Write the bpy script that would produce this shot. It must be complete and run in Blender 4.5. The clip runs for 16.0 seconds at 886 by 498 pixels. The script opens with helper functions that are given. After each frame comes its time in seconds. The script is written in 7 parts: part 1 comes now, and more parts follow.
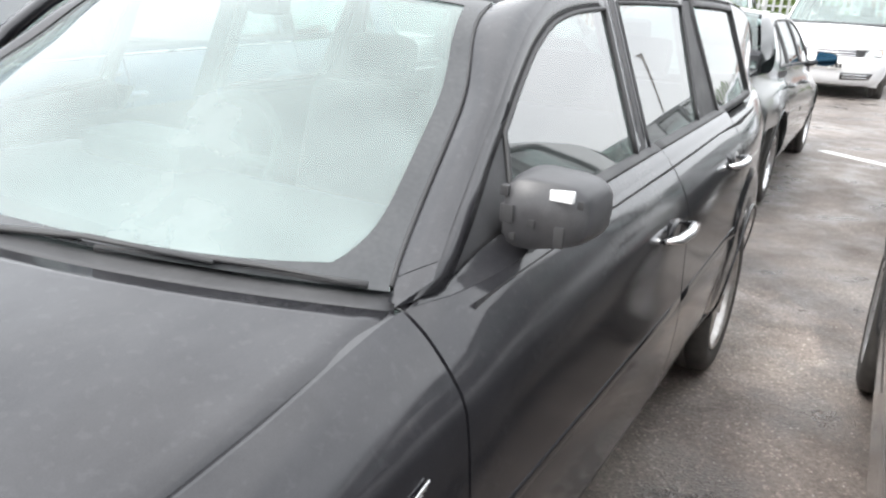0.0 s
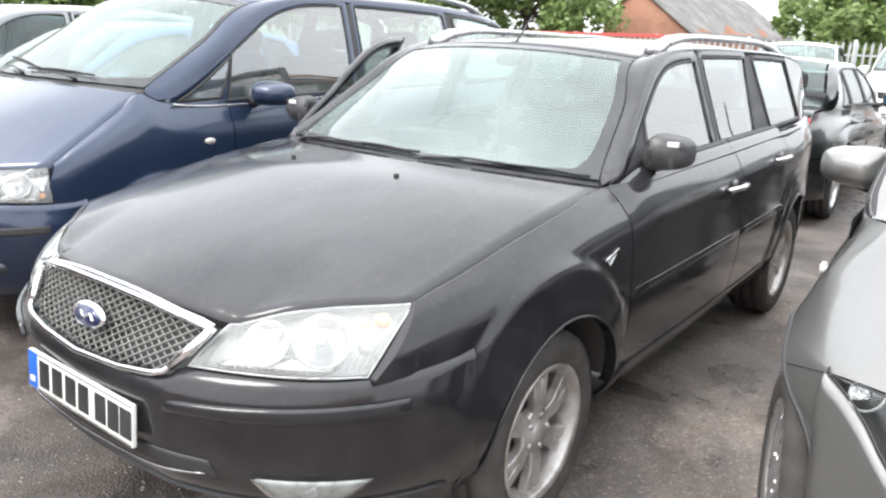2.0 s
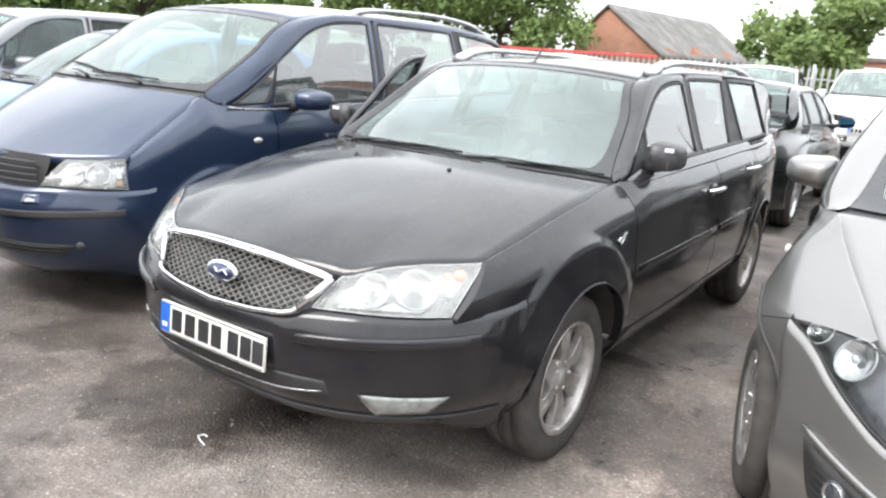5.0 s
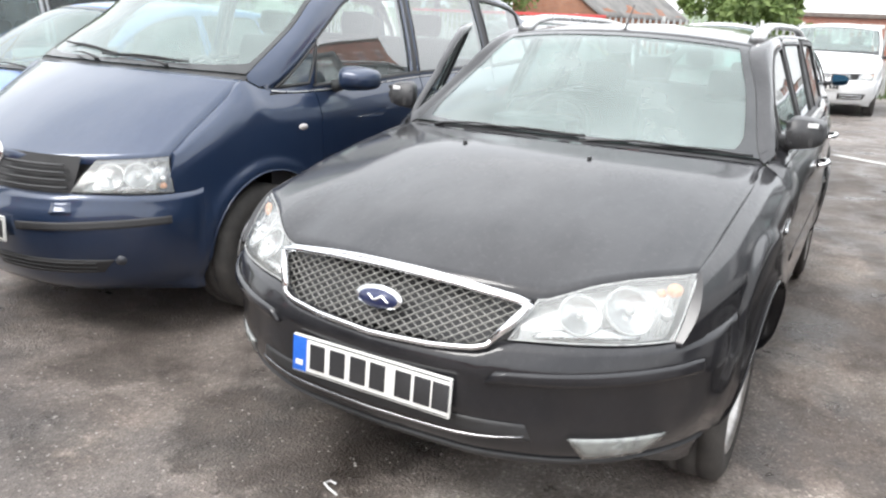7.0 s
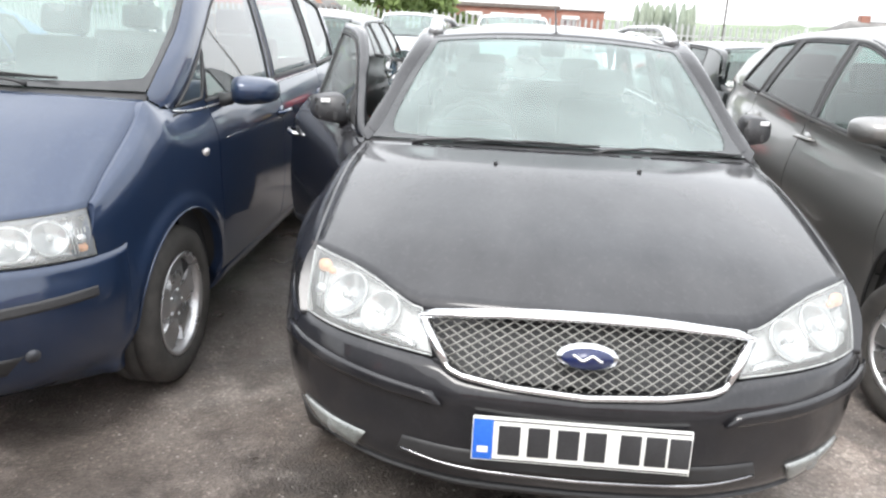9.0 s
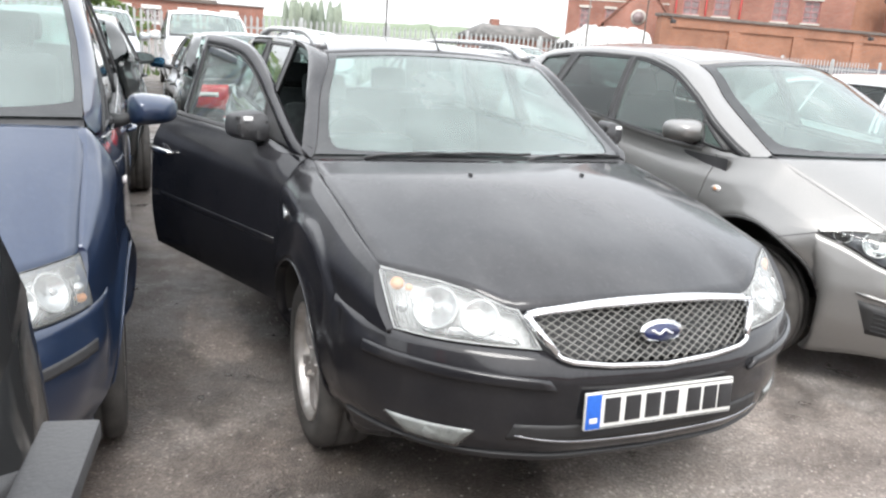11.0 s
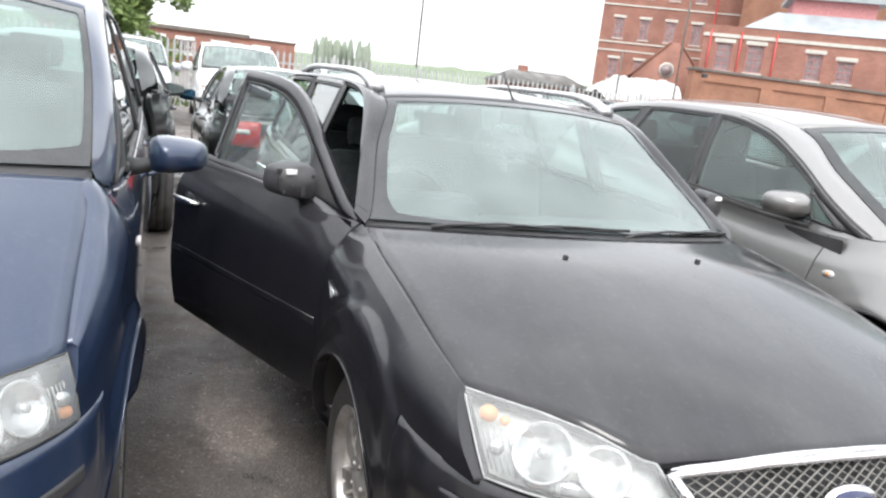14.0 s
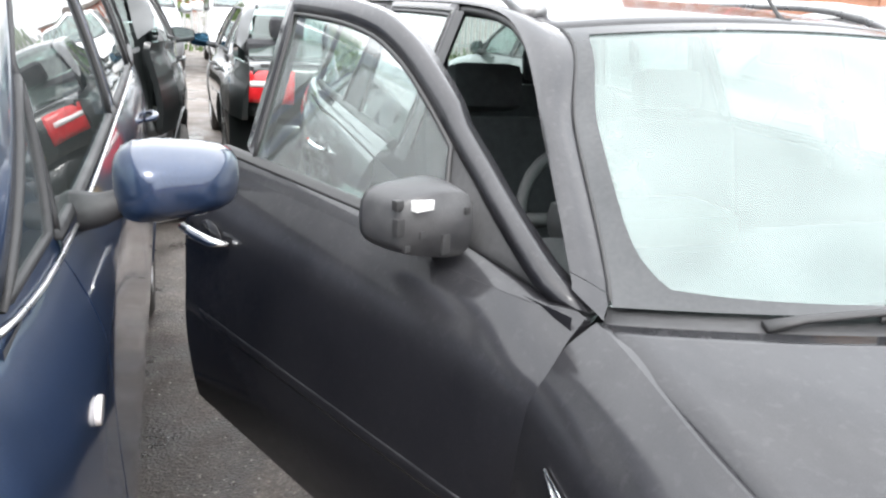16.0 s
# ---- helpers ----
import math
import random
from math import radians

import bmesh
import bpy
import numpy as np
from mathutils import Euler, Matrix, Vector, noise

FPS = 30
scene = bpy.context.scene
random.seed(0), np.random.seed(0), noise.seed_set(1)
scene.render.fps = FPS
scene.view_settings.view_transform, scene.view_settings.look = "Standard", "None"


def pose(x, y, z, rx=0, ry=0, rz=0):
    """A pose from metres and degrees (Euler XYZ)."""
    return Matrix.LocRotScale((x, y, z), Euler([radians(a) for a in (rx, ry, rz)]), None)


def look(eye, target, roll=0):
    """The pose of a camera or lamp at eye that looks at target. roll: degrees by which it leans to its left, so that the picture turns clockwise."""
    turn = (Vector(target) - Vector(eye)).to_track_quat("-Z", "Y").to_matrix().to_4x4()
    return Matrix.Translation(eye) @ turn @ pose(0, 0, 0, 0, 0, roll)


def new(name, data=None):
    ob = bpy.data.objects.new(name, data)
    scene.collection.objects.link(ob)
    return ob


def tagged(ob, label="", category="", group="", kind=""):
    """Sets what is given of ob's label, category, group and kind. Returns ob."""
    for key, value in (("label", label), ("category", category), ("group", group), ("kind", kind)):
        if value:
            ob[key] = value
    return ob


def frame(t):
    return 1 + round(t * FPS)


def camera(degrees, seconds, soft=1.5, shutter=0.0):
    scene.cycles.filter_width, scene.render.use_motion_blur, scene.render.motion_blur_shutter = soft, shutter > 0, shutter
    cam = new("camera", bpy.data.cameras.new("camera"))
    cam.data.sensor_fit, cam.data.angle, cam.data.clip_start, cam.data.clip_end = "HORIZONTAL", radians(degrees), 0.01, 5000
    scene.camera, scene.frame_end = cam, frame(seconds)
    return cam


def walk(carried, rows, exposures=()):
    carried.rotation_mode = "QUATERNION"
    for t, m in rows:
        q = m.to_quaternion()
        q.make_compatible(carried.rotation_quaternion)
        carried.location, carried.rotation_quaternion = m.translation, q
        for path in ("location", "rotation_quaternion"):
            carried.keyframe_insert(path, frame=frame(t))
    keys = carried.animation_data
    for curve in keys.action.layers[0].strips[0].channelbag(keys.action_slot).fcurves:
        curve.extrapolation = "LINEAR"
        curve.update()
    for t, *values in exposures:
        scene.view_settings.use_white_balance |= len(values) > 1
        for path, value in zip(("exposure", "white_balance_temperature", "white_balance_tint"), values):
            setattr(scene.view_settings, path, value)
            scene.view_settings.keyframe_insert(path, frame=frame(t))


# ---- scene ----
cam = camera(60.7, 16.0, 2.3)
PATH = [
    (0, (1.290, -0.558, 1.403), (0.353, 1.086, 0.756), 2.9),
    (0.5, (1.440, -0.936, 1.405), (0.350, 0.653, 0.869), 2.8),
    (1, (1.549, -1.297, 1.448), (0.513, 0.326, 0.911), 3.9),
    (1.5, (1.606, -1.671, 1.458), (0.680, 0.016, 0.912), 4.9),
    (2, (1.809, -2.032, 1.433), (0.663, -0.483, 0.897), 2.3),
    (2.5, (1.895, -2.337, 1.457), (0.742, -0.807, 0.882), 3.2),
    (3, (1.922, -2.600, 1.465), (0.926, -0.967, 0.882), 3.1),
    (3.5, (1.962, -2.633, 1.467), (0.856, -1.076, 0.875), 4.3),
    (4, (1.978, -2.631, 1.475), (0.833, -1.080, 0.944), 4.2),
    (4.2, (1.979, -2.626, 1.464), (0.832, -1.063, 0.972), 4.3),
    (6.3, (1.473, -2.750, 1.439), (0.508, -1.084, 0.894), 4.9),
    (6.5, (1.370, -2.750, 1.428), (0.389, -1.101, 0.867), 5.4),
    (7, (1.065, -2.711, 1.439), (0.149, -1.030, 0.860), 2.6),
    (7.5, (0.734, -2.771, 1.437), (0.071, -0.968, 0.880), 2.9),
    (8, (0.420, -2.865, 1.456), (-0.039, -1.004, 0.887), 2.0),
    (8.5, (0.069, -2.785, 1.434), (-0.283, -0.907, 0.846), 0.7),
    (9, (-0.277, -2.767, 1.456), (-0.367, -0.853, 0.883), 2.9),
    (9.5, (-0.648, -2.813, 1.484), (-0.312, -0.917, 0.946), 3.9),
    (10, (-0.988, -2.762, 1.455), (-0.465, -0.904, 0.933), 1.6),
    (10.2, (-1.104, -2.753, 1.462), (-0.480, -0.935, 0.911), 4.1),
    (12.3, (-1.540, -2.790, 1.496), (-0.673, -1.055, 1.008), 1.5),
    (12.5, (-1.530, -2.782, 1.494), (-0.664, -1.044, 1.014), 1.3),
    (13, (-1.475, -2.645, 1.476), (-0.780, -0.832, 0.993), 3.1),
    (13.5, (-1.402, -2.432, 1.485), (-0.801, -0.583, 1.017), 2.9),
    (14, (-1.395, -2.141, 1.482), (-0.682, -0.323, 1.048), 6.7),
    (14.5, (-1.358, -1.791, 1.475), (-0.611, 0.017, 1.059), 5.4),
    (15, (-1.334, -1.397, 1.455), (-0.700, 0.406, 0.864), 6.4),
    (15.5, (-1.349, -1.017, 1.415), (-0.711, 0.775, 0.800), 5.9),
    (16, (-1.321, -0.639, 1.418), (-0.676, 1.152, 0.806), 3.3),
]
walk(cam, [(t, look(eye, target, roll)) for t, eye, target, roll in PATH], [(0, 1.66), (1, 1.88), (1.5, 1.84), (2, 1.6), (4, 1.46), (6.5, 1.52), (7, 1.4), (8.5, 1.48), (9.5, 1.48), (10, 1.46), (12.5, 1.26), (13.5, 1.31), (14.5, 1.32), (15, 1.16), (15.5, 1.18), (16, 1.98)])

# ---------------------------------------------------------------- light: a bright overcast sky
SUN_AZ, SUN_EL = 200.0, 52.0
wd = bpy.data.worlds.new("overcast")
scene.world = wd
wd.use_nodes = True
wt = wd.node_tree
wt.nodes.clear()
w_out = wt.nodes.new("ShaderNodeOutputWorld")
w_bg = wt.nodes.new("ShaderNodeBackground")
w_sky = wt.nodes.new("ShaderNodeTexSky")
w_sky.sky_type = "NISHITA"
w_sky.sun_disc = False
w_sky.sun_elevation, w_sky.sun_rotation = radians(SUN_EL), radians(SUN_AZ)
w_sky.air_density, w_sky.dust_density = 1.0, 4.0
w_tc = wt.nodes.new("ShaderNodeTexCoord")
w_map = wt.nodes.new("ShaderNodeMapping")
w_map.inputs["Scale"].default_value = (1.0, 1.0, 2.2)
w_n = wt.nodes.new("ShaderNodeTexNoise")
w_n.inputs["Scale"].default_value, w_n.inputs["Detail"].default_value, w_n.inputs["Roughness"].default_value = 1.7, 5.0, 0.5
w_r = wt.nodes.new("ShaderNodeValToRGB")
w_r.color_ramp.elements[0].position, w_r.color_ramp.elements[0].color = 0.30, (7.0, 7.3, 7.65, 1)
w_r.color_ramp.elements[1].position, w_r.color_ramp.elements[1].color = 0.72, (10.5, 10.6, 10.75, 1)
w_mix = wt.nodes.new("ShaderNodeMix")
w_mix.data_type = "RGBA"
w_mix.inputs["Factor"].default_value = 0.86
wt.links.new(w_tc.outputs["Generated"], w_map.inputs["Vector"])
wt.links.new(w_map.outputs["Vector"], w_n.inputs["Vector"])
wt.links.new(w_n.outputs["Fac"], w_r.inputs["Fac"])
wt.links.new(w_sky.outputs["Color"], w_mix.inputs["A"])
# an overcast sky is brightest overhead and dims towards the horizon
w_sep = wt.nodes.new("ShaderNodeSeparateXYZ")
w_el = wt.nodes.new("ShaderNodeMapRange")
w_el.inputs["To Min"].default_value, w_el.inputs["To Max"].default_value = 0.74, 1.24
w_dim = wt.nodes.new("ShaderNodeVectorMath")
w_dim.operation = "SCALE"
wt.links.new(w_tc.outputs["Generated"], w_sep.inputs["Vector"])
wt.links.new(w_sep.outputs["Z"], w_el.inputs["Value"])
wt.links.new(w_r.outputs["Color"], w_dim.inputs["Vector"])
wt.links.new(w_el.outputs["Result"], w_dim.inputs["Scale"])
wt.links.new(w_dim.outputs["Vector"], w_mix.inputs["B"])
wt.links.new(w_mix.outputs["Result"], w_bg.inputs["Color"])
w_bg.inputs["Strength"].default_value = 0.11
wt.links.new(w_bg.outputs["Background"], w_out.inputs["Surface"])
sun_data = bpy.data.lights.new("sun", "SUN")
sun_data.energy, sun_data.angle, sun_data.color = 0.9, radians(25), (1.0, 0.985, 0.965)
sun = new("sun", sun_data)
az, el = radians(SUN_AZ), radians(SUN_EL)
sun.matrix_basis = look((0, 0, 40), Vector((0, 0, 40)) - Vector((math.sin(az) * math.cos(el), math.cos(az) * math.cos(el), math.sin(el))))


GROUND = -0.03  # height of the tarmac


# ---------------------------------------------------------------- shared tools
def table(pairs):
    """A smooth monotone curve through (u, value) pairs."""
    us = np.array([p[0] for p in pairs], float)
    vs = np.array([p[1] for p in pairs], float)
    n = len(us)
    h = np.diff(us)
    d = np.diff(vs) / h
    m = np.zeros(n)
    if n == 2:
        m[:] = d[0]
    else:
        for i in range(1, n - 1):
            if d[i - 1] * d[i] > 0:
                a, b = 2 * h[i] + h[i - 1], h[i] + 2 * h[i - 1]
                m[i] = (a + b) / (a / d[i - 1] + b / d[i])
        m[0] = d[0] if d[0] * (1.5 * d[0] - 0.5 * m[1]) <= 0 else 1.5 * d[0] - 0.5 * m[1]
        m[-1] = d[-1] if d[-1] * (1.5 * d[-1] - 0.5 * m[-2]) <= 0 else 1.5 * d[-1] - 0.5 * m[-2]

    def f(u):
        u = min(max(u, us[0]), us[-1])
        i = min(max(int(np.searchsorted(us, u)) - 1, 0), n - 2)
        t = (u - us[i]) / h[i]
        return float(vs[i] * (1 + 2 * t) * (1 - t) ** 2 + h[i] * m[i] * t * (1 - t) ** 2
                     + vs[i + 1] * t * t * (3 - 2 * t) + h[i] * m[i + 1] * t * t * (t - 1))
    return f


def columns(rows, *ks):
    """One table per column k of the rows, over their first column."""
    return [table([(r[0], r[k]) for r in rows]) for k in ks]


def lerp(a, b, t):
    return a + (b - a) * t


def smooth(bm, angle=40):
    for f in bm.faces:
        f.smooth = True
    for e in bm.edges:
        if len(e.link_faces) == 2 and e.calc_face_angle(0) > radians(angle):
            e.smooth = False


def part(name, bm, material, parent=None, label="", angle=40):
    """Links a bmesh as one mesh object under a thing or a part."""
    smooth(bm, angle)
    me = bpy.data.meshes.new(name)
    bm.to_mesh(me)
    bm.free()
    for m in material if isinstance(material, (list, tuple)) else [material]:
        me.materials.append(m)
    ob = new(name, me)
    if parent is not None:
        ob.parent = parent
    return tagged(ob, label)


def thing(name, label, category, m=None, group="", kind=""):
    ob = new(name)
    ob.empty_display_size = 0.2
    if m is not None:
        ob.matrix_basis = m
    return tagged(ob, label, category, group, kind)


def grid(f, nu, nv, bm=None, inward=None):
    """A sheet of quads through f(u, v), u and v from 0 to 1; inward: depth and direction of the turned-in rim."""
    bm = bm or bmesh.new()
    vs = [[bm.verts.new(f(i / nu, j / nv)) for j in range(nv + 1)] for i in range(nu + 1)]
    fs = []
    for i in range(nu):
        for j in range(nv):
            q = [vs[i][j], vs[i + 1][j], vs[i + 1][j + 1], vs[i][j + 1]]
            fs.append(bm.faces.new(q))
    if inward is not None:
        ring = ([vs[i][0] for i in range(nu + 1)] + [vs[nu][j] for j in range(1, nv + 1)]
                + [vs[i][nv] for i in range(nu - 1, -1, -1)] + [vs[0][j] for j in range(nv - 1, 0, -1)])
        low = [bm.verts.new(v.co + Vector(inward)) for v in ring]
        for k in range(len(ring)):
            n = (k + 1) % len(ring)
            if (ring[k].co - ring[n].co).length > 1e-6:
                bm.faces.new([ring[n], ring[k], low[k], low[n]])
    return bm


def box(bm, lo, hi, bevel=0.0, m=None):
    r = bmesh.ops.create_cube(bm, size=1)
    c = (Vector(lo) + Vector(hi)) / 2
    s = Vector(hi) - Vector(lo)
    for v in r["verts"]:
        v.co = Vector((v.co.x * s.x, v.co.y * s.y, v.co.z * s.z)) + c
    vs = r["verts"]
    if bevel:
        es = list({e for v in vs for e in v.link_edges})
        b = bmesh.ops.bevel(bm, geom=es, offset=bevel, segments=2, affect="EDGES", profile=0.6)
        vs = list({v for f in b["faces"] for v in f.verts} | {v for v in vs if v.is_valid})
    if m is not None:
        for v in vs:
            v.co = m @ v.co
    return vs


def tube(bm, pts, r, sides=8, closed=False, squash=1.0, up=(0, 0, 1)):
    """A tube along points; r a number or one for each point; squash flattens it along up."""
    pts = [Vector(p) for p in pts]
    n = len(pts)
    rs = [r] * n if isinstance(r, (int, float)) else r
    rings = []
    for i, p in enumerate(pts):
        a = pts[(i - 1) % n] if closed or i else p
        b = pts[(i + 1) % n] if closed or i < n - 1 else p
        t = (b - a).normalized()
        s = t.cross(Vector(up))
        s = s.normalized() if s.length > 1e-4 else t.orthogonal().normalized()
        w = s.cross(t).normalized()
        rings.append([bm.verts.new(p + (s * math.cos(k * math.tau / sides) + w * squash * math.sin(k * math.tau / sides)) * rs[i])
                      for k in range(sides)])
    for i in range(n if closed else n - 1):
        a, b = rings[i], rings[(i + 1) % n]
        for k in range(sides):
            bm.faces.new([a[k], a[(k + 1) % sides], b[(k + 1) % sides], b[k]])
    if not closed:
        bm.faces.new(rings[0][::-1])
        bm.faces.new(rings[-1])
    return bm


def lathe(bm, profile, seg, m=None, wobble=None):
    """Turns (radius, height) pairs round the x axis: height runs along x."""
    rings = []
    for r, h in profile:
        ring = []
        for k in range(seg):
            a = k * math.tau / seg
            co = Vector((h, r * math.cos(a), r * math.sin(a)))
            ring.append(bm.verts.new(m @ co if m is not None else co))
        rings.append(ring)
    for a, b in zip(rings, rings[1:]):
        for k in range(seg):
            bm.faces.new([a[k], a[(k + 1) % seg], b[(k + 1) % seg], b[k]])
    return bm


def disc(bm, centre, normal, r, seg=20, depth=0.004, squash=1.0):
    """A thin solid disc (or oval) that faces along normal."""
    q = Vector(normal).to_track_quat("Z", "Y").to_matrix().to_4x4()
    q.translation = Vector(centre)
    top = [bm.verts.new(q @ Vector((r * math.cos(k * math.tau / seg), squash * r * math.sin(k * math.tau / seg), depth))) for k in range(seg)]
    low = [bm.verts.new(q @ Vector((r * math.cos(k * math.tau / seg), squash * r * math.sin(k * math.tau / seg), 0))) for k in range(seg)]
    bm.faces.new(top)
    bm.faces.new(low[::-1])
    for k in range(seg):
        bm.faces.new([low[k], low[(k + 1) % seg], top[(k + 1) % seg], top[k]])
    return bm


def bowl(bm, centre, normal, r, depth, seg=20):
    """A round reflector, hollow towards normal."""
    q = Vector(normal).to_track_quat("X", "Z").to_matrix().to_4x4()
    q.translation = Vector(centre)
    lathe(bm, [(r * s, -depth * (1 - s * s)) for s in (0.12, 0.35, 0.6, 0.8, 0.93, 1.0)] + [(r * 1.08, 0.004), (r * 1.12, -0.004)], seg, q)
    return bm


# ---------------------------------------------------------------- materials
def nodes_of(name):
    m = bpy.data.materials.new(name)
    m.use_nodes = True
    t = m.node_tree
    t.nodes.clear()
    out = t.nodes.new("ShaderNodeOutputMaterial")
    return m, t, out


def node(t, kind, **kw):
    n = t.nodes.new(kind)
    for k, v in kw.items():
        n.inputs[k.replace("_", " ")].default_value = v
    return n


def noise_at(t, scale, detail=4.0, rough=0.55, coord="Object", stretch=None):
    tc = t.nodes.new("ShaderNodeTexCoord")
    n = node(t, "ShaderNodeTexNoise", Scale=scale, Detail=detail, Roughness=rough)
    if stretch:
        mp = t.nodes.new("ShaderNodeMapping")
        mp.inputs["Scale"].default_value = stretch
        t.links.new(tc.outputs[coord], mp.inputs["Vector"])
        t.links.new(mp.outputs["Vector"], n.inputs["Vector"])
    else:
        t.links.new(tc.outputs[coord], n.inputs["Vector"])
    return n


def ramp(t, src, stops):
    r = t.nodes.new("ShaderNodeValToRGB")
    while len(r.color_ramp.elements) < len(stops):
        r.color_ramp.elements.new(0.5)
    for e, (p, c) in zip(r.color_ramp.elements, stops):
        e.position, e.color = p, (*c, 1) if len(c) == 3 else c
    t.links.new(src, r.inputs["Fac"])
    return r


def mix(t, fac, a, b):
    n = t.nodes.new("ShaderNodeMix")
    n.data_type = "RGBA"
    for sock, v in ((n.inputs["Factor"], fac), (n.inputs["A"], a), (n.inputs["B"], b)):
        if isinstance(v, (int, float)):
            sock.default_value = v
        elif isinstance(v, tuple):
            sock.default_value = (*v, 1)
        else:
            t.links.new(v, sock)
    return n.outputs["Result"]


def grey(v):
    return (v, v, v)


def surface(name, c0, c1, rough=0.5, metal=0.0, scale=6.0, bump=0.0, bump_scale=120.0, rough_var=0.1, coat=0.0, fine=None, spec=0.5):
    """A plain worn surface: two tones at a large and a fine scale, uneven gloss and a little relief."""
    m, t, out = nodes_of(name)
    p = node(t, "ShaderNodeBsdfPrincipled", Roughness=rough, Metallic=metal)
    p.inputs["Coat Weight"].default_value = coat
    p.inputs["Coat Roughness"].default_value = 0.06
    p.inputs["Specular IOR Level"].default_value = spec
    big = noise_at(t, scale, 5)
    small = noise_at(t, fine or scale * 18, 3)
    f = ramp(t, big.outputs["Fac"], [(0.3, grey(0)), (0.7, grey(1))])
    c = mix(t, f.outputs["Color"], c0, c1)
    g = ramp(t, small.outputs["Fac"], [(0.25, grey(0.82)), (0.75, grey(1.12))])
    mul = t.nodes.new("ShaderNodeMix")
    mul.data_type, mul.blend_type = "RGBA", "MULTIPLY"
    mul.inputs["Factor"].default_value = 0.8
    t.links.new(c, mul.inputs["A"])
    t.links.new(g.outputs["Color"], mul.inputs["B"])
    t.links.new(mul.outputs["Result"], p.inputs["Base Color"])
    r = ramp(t, big.outputs["Fac"], [(0.3, grey(max(0.02, rough - rough_var))), (0.7, grey(min(1, rough + rough_var)))])
    t.links.new(r.outputs["Color"], p.inputs["Roughness"])
    if bump:
        b = node(t, "ShaderNodeBump", Strength=bump, Distance=0.004)
        nb = noise_at(t, bump_scale, 3)
        t.links.new(nb.outputs["Fac"], b.inputs["Height"])
        t.links.new(b.outputs["Normal"], p.inputs["Normal"])
    t.links.new(p.outputs["BSDF"], out.inputs["Surface"])
    return m


def car_paint(name, colour, metal=0.35, dust=0.25, dust_colour=(0.22, 0.215, 0.21), rough=0.4, coat_rough=0.05, coat=1.0, spec=0.5):
    """Metallic lacquer with a thin uneven film of road dust and dried drops, stronger on upward faces."""
    m, t, out = nodes_of(name)
    p = node(t, "ShaderNodeBsdfPrincipled", Metallic=metal, Roughness=rough)
    p.inputs["Coat Weight"].default_value = coat
    p.inputs["Coat IOR"].default_value = 1.5
    p.inputs["Specular IOR Level"].default_value = spec
    flake = noise_at(t, 900, 1)
    fl = ramp(t, flake.outputs["Fac"], [(0.35, tuple(c * 0.75 for c in colour)), (0.7, tuple(min(1, c * 1.35 + 0.004) for c in colour))])
    streak = noise_at(t, 3.0, 6, 0.65, stretch=(2.2, 1.2, 1.0))
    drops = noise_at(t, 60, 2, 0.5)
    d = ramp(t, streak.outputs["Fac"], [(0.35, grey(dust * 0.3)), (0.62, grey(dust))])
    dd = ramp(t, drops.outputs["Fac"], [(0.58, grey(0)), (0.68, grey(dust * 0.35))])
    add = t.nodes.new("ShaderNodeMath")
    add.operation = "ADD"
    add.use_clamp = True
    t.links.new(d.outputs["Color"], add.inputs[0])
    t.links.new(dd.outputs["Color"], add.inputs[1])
    # more dust film on upward faces, less on sides: top-lit tone in the colour
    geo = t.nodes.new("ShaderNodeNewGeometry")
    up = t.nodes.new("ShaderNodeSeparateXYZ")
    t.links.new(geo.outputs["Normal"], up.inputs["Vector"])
    top_tone = t.nodes.new("ShaderNodeMapRange")
    top_tone.inputs["From Min"].default_value, top_tone.inputs["From Max"].default_value = 0.1, 0.7
    top_tone.inputs["To Min"].default_value, top_tone.inputs["To Max"].default_value = 0.35, 1.0
    t.links.new(up.outputs["Z"], top_tone.inputs["Value"])
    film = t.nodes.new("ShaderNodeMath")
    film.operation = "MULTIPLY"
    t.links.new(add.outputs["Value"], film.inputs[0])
    t.links.new(top_tone.outputs["Result"], film.inputs[1])
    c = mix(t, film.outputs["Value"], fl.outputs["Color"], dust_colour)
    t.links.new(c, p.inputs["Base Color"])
    cr = ramp(t, streak.outputs["Fac"], [(0.3, grey(coat_rough)), (0.7, grey(coat_rough + 0.10 * dust + 0.02))])
    t.links.new(cr.outputs["Color"], p.inputs["Coat Roughness"])
    b = node(t, "ShaderNodeBump", Strength=0.02, Distance=0.002)
    wav = noise_at(t, 14, 2)
    t.links.new(wav.outputs["Fac"], b.inputs["Height"])
    t.links.new(b.outputs["Normal"], p.inputs["Coat Normal"])
    t.links.new(p.outputs["BSDF"], out.inputs["Surface"])
    return m


